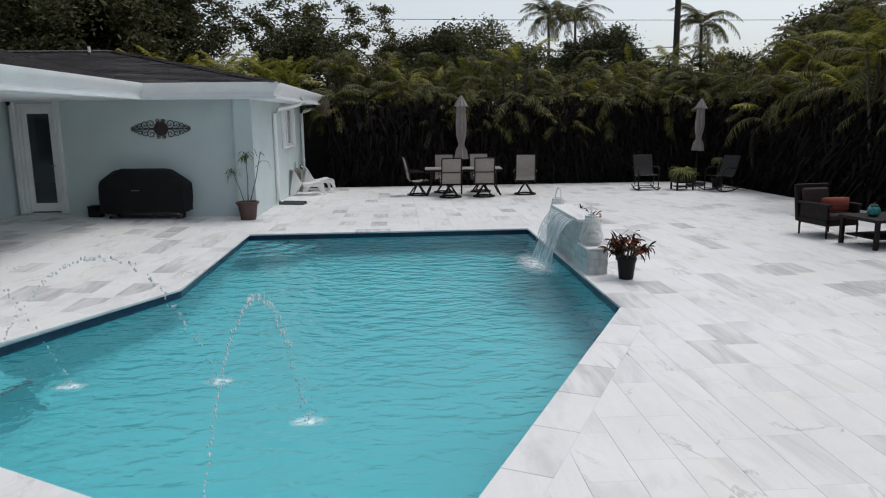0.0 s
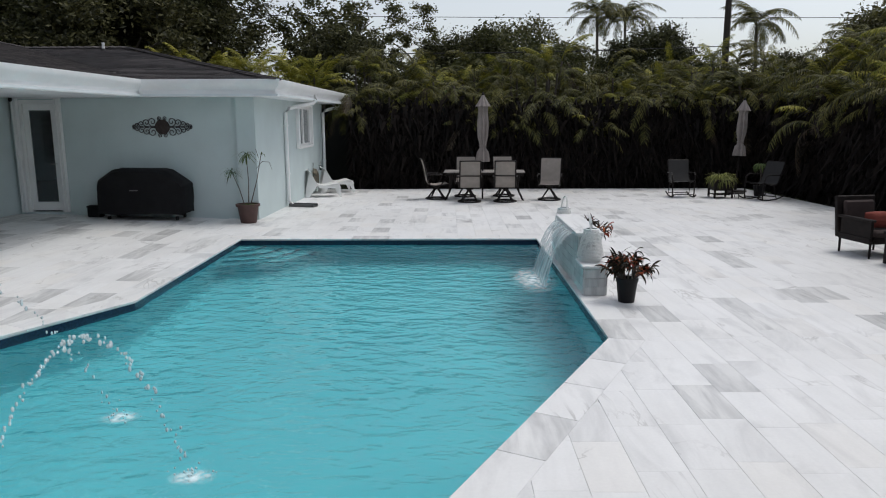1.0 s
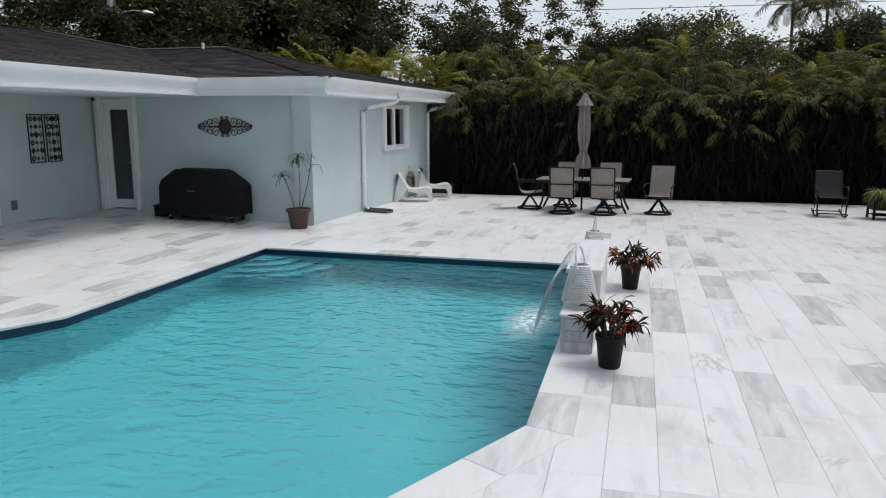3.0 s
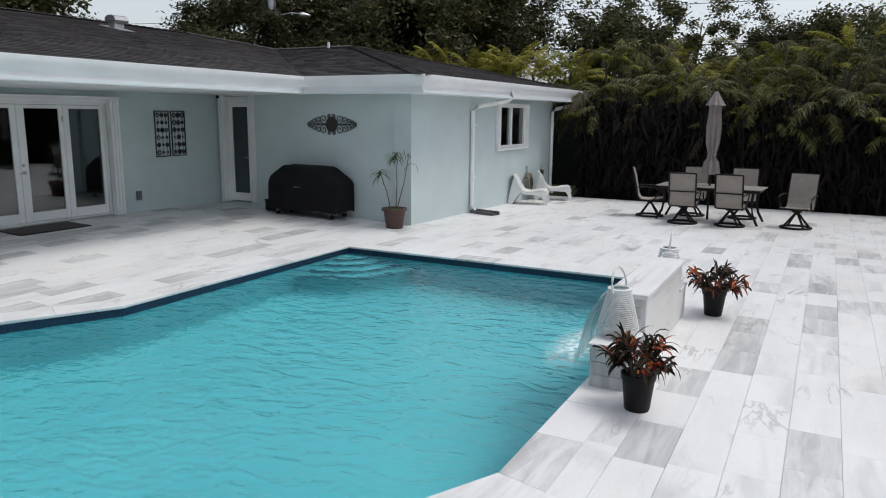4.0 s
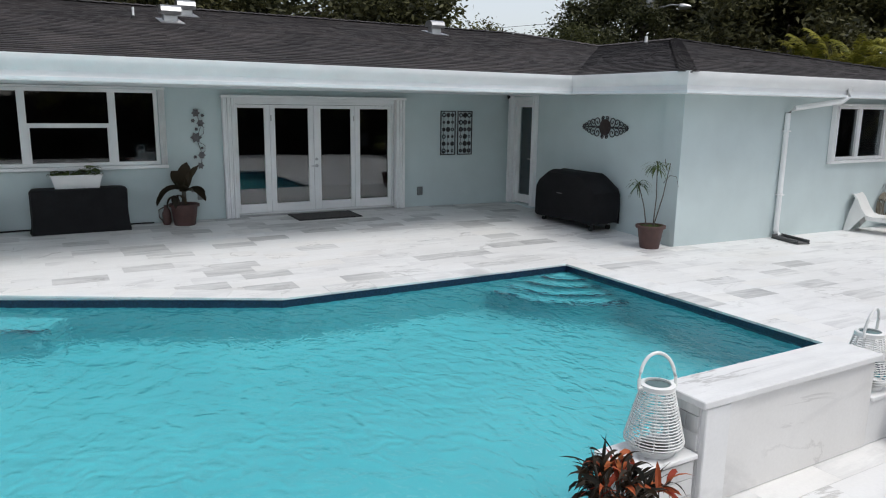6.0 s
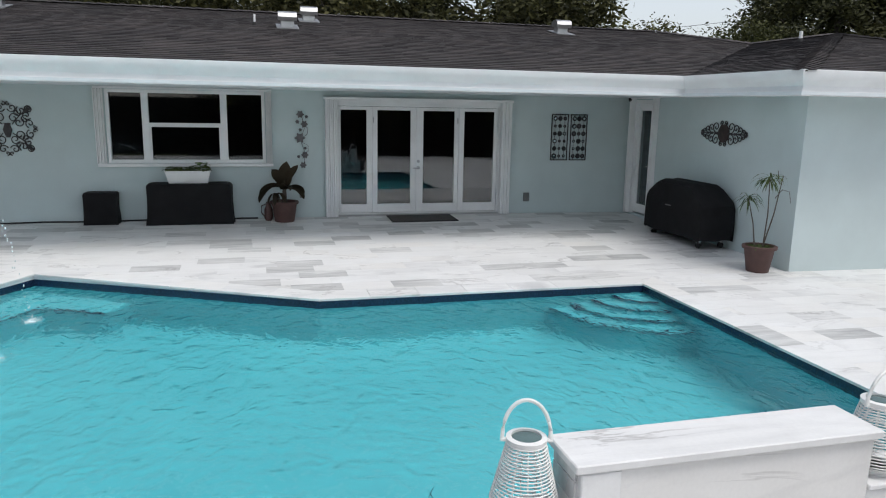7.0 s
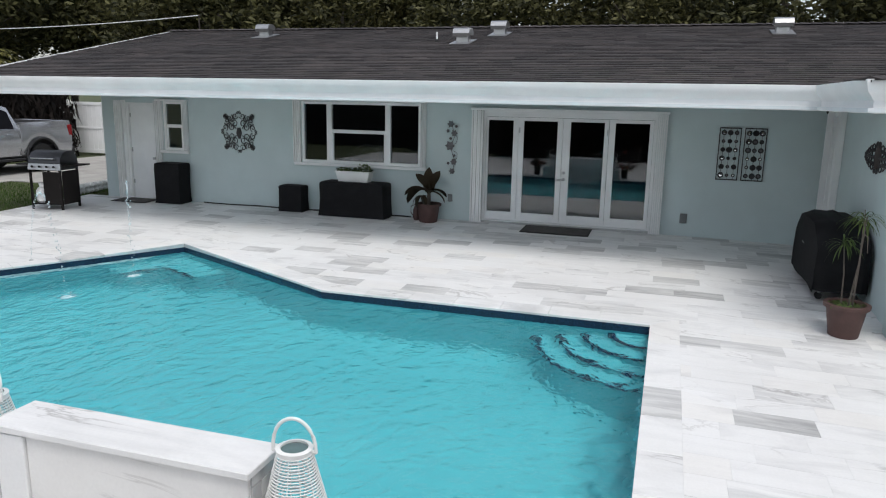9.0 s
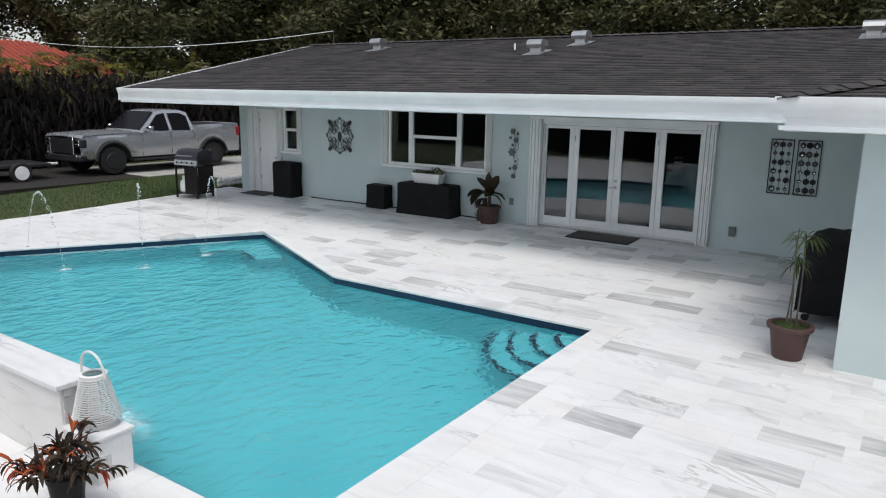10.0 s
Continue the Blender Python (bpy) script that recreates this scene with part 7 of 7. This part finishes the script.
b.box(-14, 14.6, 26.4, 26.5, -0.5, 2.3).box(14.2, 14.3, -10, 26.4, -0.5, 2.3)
structure("boundary_fence", b, SKY_BLOCK, "unseen near-black sheets added behind the hedge to block the sky", "fence", smooth=0)


def crown_mesh(seed, rx, rz, clumps, per, leaf, mat):
    rng = random.Random(seed)
    b = Build()
    for c in range(clumps):
        a, u = rng.random() * 6.28, rng.uniform(-0.75, 1)
        rr = (1 - u * u) ** 0.5 * rng.uniform(0.45, 1.0)
        cen = Vector((rx * rr * math.cos(a), rx * rr * math.sin(a), rz * u * rng.uniform(0.6, 1)))
        rad = rng.uniform(0.35, 0.85) * rx * 0.32
        for k in range(per):
            d = Vector((rng.gauss(0, 1), rng.gauss(0, 1), rng.gauss(0, 0.7)))
            p = cen + d * rad * 0.55
            s = Vector((rng.gauss(0, 1), rng.gauss(0, 1), rng.gauss(0, 0.6))).normalized()
            t = s.cross(Vector((rng.gauss(0, 1), rng.gauss(0, 1), rng.gauss(0, 1)))).normalized()
            ln = leaf * rng.uniform(0.6, 1.3)
            b.add([p - s * ln, p - t * ln * 0.4, p + s * ln, p + t * ln * 0.4], [(0, 1, 2, 3)])
    return b.mesh("crown", mat, 0)


CROWNS = [crown_mesh(1, 3.2, 2.6, 80, 380, 0.095, TREELEAF), crown_mesh(2, 2.8, 3.2, 80, 380, 0.09, TREELEAF), crown_mesh(3, 3.4, 2.0, 46, 190, 0.105, TREELEAF2), crown_mesh(4, 1.8, 3.4, 40, 130, 0.10, TREELEAF2)]


def tree(x, y, h, kind, s, label="dark leafy tree beyond the garden"):
    t = thing("tree", label, "tree", "background trees", (x, y, -0.3), prng.random() * 360)
    b = Build()
    b.tube([(0, 0, 0), (0.1, 0.05, h * 0.35), (0.0, 0.1, h * 0.7)], [0.24, 0.18, 0.10], 7)
    for k in range(6):
        a = k * 1.05 + prng.random()
        z0 = h * prng.uniform(0.35, 0.65)
        b.tube([(0.05, 0.05, z0), (0.8 * s * math.cos(a), 0.8 * s * math.sin(a), z0 + h * 0.12), (1.9 * s * math.cos(a), 1.9 * s * math.sin(a), z0 + h * 0.22)], [0.09, 0.06, 0.025], 5)
    part("trunk", b, BARK, t)
    c = part("crown", CROWNS[kind], None, t)
    c.matrix_basis = Matrix.Translation((0, 0, h * 0.72)) @ pose(0, 0, 0, 0, 0, prng.random() * 360) @ Matrix.Scale(s, 4)
    return t


for x, y, h, k, s in (
    (-19, 43, 11, 1, 1.5), (-13, 34, 9.5, 0, 1.3), (-9.8, 36, 8.6, 1, 1.1), (-6.0, 42, 8.4, 3, 1.2), (-21, 40, 12, 0, 1.7),
    (5.0, 48, 7.8, 2, 1.2), (21, 34, 6.0, 0, 1.1), (25, 31, 6.2, 1, 1.1), (29, 36, 7.0, 0, 1.3), (19.5, 27, 5.2, 2, 1.0), (23, 25, 6.0, 0, 1.1), (-3.2, 52, 10.5, 3, 1.3), (-0.5, 55, 9.5, 3, 1.1), (-6, 50, 10, 3, 1.4), (2.5, 60, 8, 2, 1.2),
    (8.5, 66, 10.5, 2, 1.5), (12.5, 68, 7.0, 2, 1.2), (6, 60, 7.5, 2, 1.3), (16, 60, 6.5, 0, 1.1), (20, 58, 6.2, 2, 1.1), (24, 50, 5.2, 0, 1.0), (29, 47, 5.4, 1, 1.0), (34, 42, 6.0, 0, 1.2), (10, 52, 6.5, 2, 1.2), (15, 50, 6.8, 0, 1.2), (3, 50, 6.5, 0, 1.2),
    (20, 30, 4.6, 0, 0.9), (18, 24, 4.4, 1, 0.9), (17, 18, 4.2, 0, 0.9), (23, 36, 4.8, 0, 1.0), (17, 33, 3.6, 2, 0.85), (6, 32, 3.6, 2, 0.85), (1, 32, 3.6, 2, 0.85), (10, 31, 3.6, 2, 0.85), (-3, 33, 5.0, 0, 1.0), (14, 30, 3.6, 2, 0.85), (-19, 38, 8, 0, 1.4), (-11, 30, 6.5, 1, 1.2), (-23.5, 34, 7.6, 0, 1.3), (-14, 40, 11, 0, 1.5),
    (-21, 29, 6.0, 2, 0.9), (-22, 18, 8.5, 0, 1.4), (-24, 12, 8.0, 1, 1.4), (-27, 5, 8.5, 0, 1.5), (-26, -2, 9, 1, 1.5), (-30, 22, 8, 2, 1.5), (-33, 31, 7.0, 2, 1.2), (-29, 37, 6.5, 2, 1.0), (-34, 14, 9.5, 0, 1.7),
    (-22, -6, 9.0, 0, 1.6), (-24, -12, 10, 1, 1.7), (-18, -15, 9.0, 0, 1.6), (-29, -9, 11, 0, 1.8), (-20, -26, 11, 1, 1.8), (-13, -33, 11, 0, 1.8), (-7, -34, 11, 1, 1.8), (-27, -19, 11, 0, 1.8), (-4, -28, 10, 0, 1.6), (1, -26, 10, 1, 1.6), (-36, -2, 11, 0, 1.9), (1, -12, 6, 0, 0.9),
):
    tree(x, y, h, k, s)


def coconut(x, y, h, s, label):
    t = thing("palm_tree", label, "palm tree", "tall palms", (x, y, -0.3))
    part("trunk", Build().tube([(0, 0, 0), (0.15, 0, h * 0.5), (0, 0, h)], [0.2, 0.15, 0.11], 8), BARK, t)
    for k in range(26):
        f = part("frond", FRONDS[k % 5], None, t)
        f.matrix_basis = Matrix.Translation((0, 0, h)) @ pose(0, 0, 0, 0, prng.uniform(-35, 45), k * 137.5) @ Matrix.Scale(s * prng.uniform(0.85, 1.1), 4)


coconut(22.6, 52.5, 8.3, 1.6, "slender palm against the sky behind the pole")
coconut(15.2, 70, 11.2, 2.0, "tall palm rising over the far trees")
coconut(18.0, 71, 11.0, 2.0, "tall palm rising over the far trees")
coconut(21.5, 32.5, 6.4, 1.2, "palm rising over the side hedge")
coconut(18.6, 28.0, 5.6, 1.1, "palm rising over the side hedge")
coconut(30, 42, 6.6, 1.4, "palm rising over the side hedge")
coconut(27, 44, 6.9, 1.4, "palm rising over the side hedge")

# ---- ground, drive and lawn ----
def ground_z(x, y):
    return -0.22 if y > 2 and x > -7 else 0.0


b = Build()
xs = [-2000, -200, -60, -40, -25, -16, -10, -7.2, -7.0, -4, -1, 2, 6, 10.0, 10.25, 12, 30, 60, 200, 2000]
ys = [-2000, -200, -60, -30, -14, -8, -4, -2, 0.45, 0.75, 1.0, 6, 12, 22.6, 22.8, 30, 60, 200, 2000]
v = [(x, y, -2.2 if (1.0 <= y <= 22.6 and -7.0 <= x <= 10.0) else -0.16 if (y >= 0.6 and x > -14.5) else min(0.13, max(-0.04, (-2 - x) * 0.03)) if y < 0.6 and x > -60 else -0.1) for y in ys for x in xs]
nx = len(xs)
b.add(v, [(j * nx + i, j * nx + i + 1, (j + 1) * nx + i + 1, (j + 1) * nx + i) for j in range(len(ys) - 1) for i in range(nx - 1)])
mat, nn, ll, bb = material("lawn_soil", (0.05, 0.07, 0.025), 0.95)
geo = nn.new("ShaderNodeNewGeometry")
cc = mixc(nn, ll, noise_tex(nn, ll, geo.outputs["Position"], 1.2, 6), (0.03, 0.045, 0.014), (0.075, 0.085, 0.03))
ll.new(cc, bb.inputs["Base Color"])
bump(nn, ll, bb, noise_tex(nn, ll, geo.outputs["Position"], 60, 3), 0.6, 0.02)
structure("ground", b, mat, "grassy ground round the house", "ground", smooth=0)
b = Build()
b.box(-18, -7.0, -6.6, -2.9, 0.0, 0.152).box(-14.6, -8.2, -2.9, 0.2, 0.0, 0.150)
structure("drive", b, worn("pale_concrete", (0.36, 0.35, 0.33), 0.9, vary=0.15, scale=2, fine=50, relief=0.3), "pale concrete drive beside the lawn", "drive", smooth=0)
# sheet added over the ground; its dark brown paints the shade under the palms
structure("shaded_ground", Build().box(-6.996, 3.0, -9.5, -2.9, -0.1, 0.135), worn("ground_shade", (0.018, 0.014, 0.011), 0.95, vary=0.4, scale=6, fine=70, relief=0.8), "dark ground sheet beyond the lawn, coloured for the shade under palms", "mulch", smooth=0)
rng = random.Random(77)
b = Build()
for k in range(26000):
    x, y = rng.uniform(-8.1, 4.5), rng.uniform(-2.88, 0.58)
    z = min(0.13, max(-0.04, (-2 - x) * 0.03)) - 0.01
    a, h = rng.random() * 6.28, rng.uniform(0.03, 0.075)
    c, s = math.cos(a) * 0.006, math.sin(a) * 0.006
    b.add([(x - c, y - s, z), (x + c, y + s, z), (x + rng.gauss(0, 0.02), y + rng.gauss(0, 0.02), z + h)], [(0, 1, 2)])
lawn = tagged(part("lawn_grass", b, GRASS, None, "", 0), "short green lawn grass beside the deck", "grass")
lawn["kind"] = "stuff"
# ---- marble deck: bed, coping and tiles ----
EDGE_E, EDGE_N, EDGE_S = 10.3, 22.85, 0.62
hole = offset(POOL, 0.30)
b = Build()
P = [(x, y, deck_z(x, y) - 0.008) for x, y in POOL]
W = lambda x, y: (x, y, deck_z(x, y) - 0.008)
quads = [
    [P[1], P[0], W(-2.0, 13.6), W(-7.0, 13.6), W(-7.06, 9.13)],
    [P[2], P[1], W(-7.06, 9.13), W(-7.06, 5.79)],
    [W(-7.06, EDGE_S), W(-2.0, EDGE_S), W(-2.0, 4.878), P[2], W(-7.06, 5.79)],
    [W(-2.0, EDGE_S), P[3], W(-2.0, 4.878)],
    [W(-2.0, EDGE_S), W(EDGE_E, EDGE_S), W(EDGE_E, 7.77), P[4], P[3]],
    [P[4], W(EDGE_E, 7.77), W(EDGE_E, 13.6), W(3.02, 13.6), P[5]],
    [P[0], P[5], W(3.02, 13.6), W(-2.0, 13.6)],
    [W(-2.0, 13.6), W(EDGE_E, 13.6), W(EDGE_E, EDGE_N), W(-2.0, EDGE_N)],
    [W(-7.06, 13.6), W(-2.0, 13.6), W(-2.0, EDGE_N), W(-7.06, EDGE_N)],
]
for q in quads:
    k = len(q)
    b.add(q + [(x, y, z - 0.3) for x, y, z in q], [tuple(range(k)), tuple(range(k, 2 * k))[::-1]] + [(i, k + i, k + (i + 1) % k, (i + 1) % k) for i in range(k)])
deck = structure("deck", b, GROUT, "white marble tile deck with grey veined slabs", "deck", smooth=0)

# coping stones round the pool
W_COP = 0.30
for k in range(len(POOL)):
    p0, p1 = Vector(POOL[k]), Vector(POOL[(k + 1) % len(POOL)])
    q0, q1 = Vector(hole[k]), Vector(hole[(k + 1) % len(POOL)])
    d = p1 - p0
    n = max(1, round(d.length / 0.61))
    nrm = Vector((-d.y, d.x)).normalized()
    for i in range(n):
        t0, t1 = i / n, (i + 1) / n
        g = 0.002 / d.length
        a0 = p0.lerp(p1, t0 + g) + nrm * 0.015
        a1 = p0.lerp(p1, t1 - g) + nrm * 0.015
        b0 = q0.lerp(q1, (t0 + g)) if i == 0 else p0.lerp(p1, t0 + g) - nrm * W_COP
        b1 = q0.lerp(q1, (t1 - g)) if i == n - 1 else p0.lerp(p1, t1 - g) - nrm * W_COP
        if i == 0:
            a0 = p0 + (q0 - p0) * -0.05
            b0 = q0
        if i == n - 1:
            a1 = p1 + (q1 - p1) * -0.05
            b1 = q1
        top, bev = [a0, a1, b1, b0], []
        cen = (a0 + a1 + b0 + b1) / 4
        v = [(p.x, p.y, deck_z(p.x, p.y) - 0.020) for p in top]
        v += [(p.x, p.y, deck_z(p.x, p.y) + 0.002) for p in top]
        v += [(*(p + (cen - p).normalized() * 0.004), deck_z(p.x, p.y) + 0.0055) for p in top]
        f = [(3, 2, 1, 0), (8, 9, 10, 11)] + [(j, (j + 1) % 4, 4 + (j + 1) % 4, 4 + j) for j in range(4)] + [(4 + j, 4 + (j + 1) % 4, 8 + (j + 1) % 4, 8 + j) for j in range(4)]
        bb = Build().add(v, [tuple(reversed(g)) for g in f])
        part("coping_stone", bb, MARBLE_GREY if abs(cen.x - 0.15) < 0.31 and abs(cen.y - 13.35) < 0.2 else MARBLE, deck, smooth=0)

# field tiles, laid in columns along the house
TW, TL = 0.305, 0.61
rng = random.Random(2024)


def clear_of_pool(x0, x1, y0, y1):
    pts = [(x, y) for x in (x0, (x0 + x1) / 2, x1) for y in (y0, (2 * y0 + y1) / 3, (y0 + 2 * y1) / 3, y1)]
    return [inside(hole, *p) for p in pts]


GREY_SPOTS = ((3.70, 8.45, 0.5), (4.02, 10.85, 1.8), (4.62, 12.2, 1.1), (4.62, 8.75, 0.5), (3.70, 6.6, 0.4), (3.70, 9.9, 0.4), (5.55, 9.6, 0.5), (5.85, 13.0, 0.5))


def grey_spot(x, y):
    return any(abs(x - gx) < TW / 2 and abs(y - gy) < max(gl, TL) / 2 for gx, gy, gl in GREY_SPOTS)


tile_mesh = Build().box(-TW / 2 + 0.0010, TW / 2 - 0.0010, -TL / 2 + 0.0003, TL / 2 - 0.0003, -0.016, 0.004, 0.0006).mesh("tile", MARBLE, 0)
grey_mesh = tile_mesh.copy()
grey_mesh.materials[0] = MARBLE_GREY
rest, rest_grey = Build(), Build()
grey_rng = random.Random(41)
placed = 0


def clip_poly(poly, keep):
    """Keep the part of a convex polygon where keep(p) >= 0."""
    out = []
    for k in range(len(poly)):
        a, c = poly[k - 1], poly[k]
        da, dc = keep(a), keep(c)
        if da >= 0:
            out.append(a)
        if (da >= 0) != (dc >= 0):
            t = da / (da - dc)
            out.append((a[0] + (c[0] - a[0]) * t, a[1] + (c[1] - a[1]) * t))
    return out


def slab(poly, field_of):
    k = len(poly)
    cx, cy = sum(p[0] for p in poly) / k, sum(p[1] for p in poly) / k
    v = [(x, y, deck_z(x, y) - 0.016) for x, y in poly] + [(x, y, deck_z(x, y) + 0.002) for x, y in poly]
    v += [(x + (cx - x) * 0.003, y + (cy - y) * 0.001, deck_z(x, y) + 0.004) for x, y in poly]
    field_of.add(v, [tuple(range(2 * k, 3 * k))] + [(j, (j + 1) % k, k + (j + 1) % k, k + j) for j in range(k)] + [(k + j, k + (j + 1) % k, 2 * k + (j + 1) % k, 2 * k + j) for j in range(k)])


def outside_edges(poly):
    """Cuts a tile against the coping, edge by edge; returns its pieces outside."""
    pieces, left = [], [poly]
    n = len(hole)
    # the pool outline splits into convex parts: north block and slanted south block
    for blockp in ([hole[0], hole[1], hole[4], hole[5]], [hole[1], hole[2], hole[3], hole[4]]):
        nxt = []
        for q in left:
            cur = q
            for i in range(len(blockp)):
                a, c = blockp[i], blockp[(i + 1) % len(blockp)]
                side_f = lambda p, a=a, c=c: -((c[0] - a[0]) * (p[1] - a[1]) - (c[1] - a[1]) * (p[0] - a[0]))
                outp = clip_poly(cur, side_f)
                if len(outp) >= 3:
                    nxt.append(outp)
                cur = clip_poly(cur, lambda p: -side_f(p))
                if len(cur) < 3:
                    break
        left = nxt
    return left


def area(p):
    return abs(sum(p[k - 1][0] * p[k][1] - p[k][0] * p[k - 1][1] for k in range(len(p)))) / 2


col = 0
x = 3.85 - TW * 36
while x < EDGE_E:
    y = EDGE_S - rng.random() * TL
    while y < EDGE_N:
        x0, x1, y0, y1 = max(x, WX + 0.002), min(x + TW, EDGE_E), max(y, EDGE_S), min(y + TL, EDGE_N)
        y += TL
        if x1 - x0 < 0.03 or y1 - y0 < 0.03:
            continue
        cx, cy = (x0 + x1) / 2, (y0 + y1) / 2
        if cx < EX and cy > NY:
            continue
        whole = x1 - x0 > TW - 0.001 and y1 - y0 > TL - 0.001
        hits = clear_of_pool(x0, x1, y0, y1)
        if all(hits):
            continue
        near = 3.3 < cx < 7.2 and 6.4 < cy < 16.0 and not any(hits)
        flat = not (x0 < -2.0 < x1 or y0 < 13.6 < y1 or x0 < -7 < x1)
        if whole and near and flat and placed < 300 and x0 > -2 and y1 < 13.6:
            t = part("tile", tile_mesh, None, deck)
            t.location = (cx, cy, deck_z(cx, cy))
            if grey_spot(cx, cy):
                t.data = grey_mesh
            placed += 1
            continue
        poly = [(x0 + 0.001, y0 + 0.0003), (x1 - 0.001, y0 + 0.0003), (x1 - 0.001, y1 - 0.0003), (x0 + 0.001, y1 - 0.0003)]
        pieces = outside_edges(poly) if any(hits) or (-4.5 < cx < 3.7 and 2.6 < cy < 14) else [poly]
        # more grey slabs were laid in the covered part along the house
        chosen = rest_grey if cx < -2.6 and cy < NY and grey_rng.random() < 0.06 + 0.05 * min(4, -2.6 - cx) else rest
        for q in pieces:
            if len(q) >= 3 and area(q) > 0.002:
                slab(q, chosen)
    x += TW
    col += 1
field = part("tile_field", rest, MARBLE_REST, deck, "white and grey marble tiles", smooth=0)
field["kind"] = "stuff"
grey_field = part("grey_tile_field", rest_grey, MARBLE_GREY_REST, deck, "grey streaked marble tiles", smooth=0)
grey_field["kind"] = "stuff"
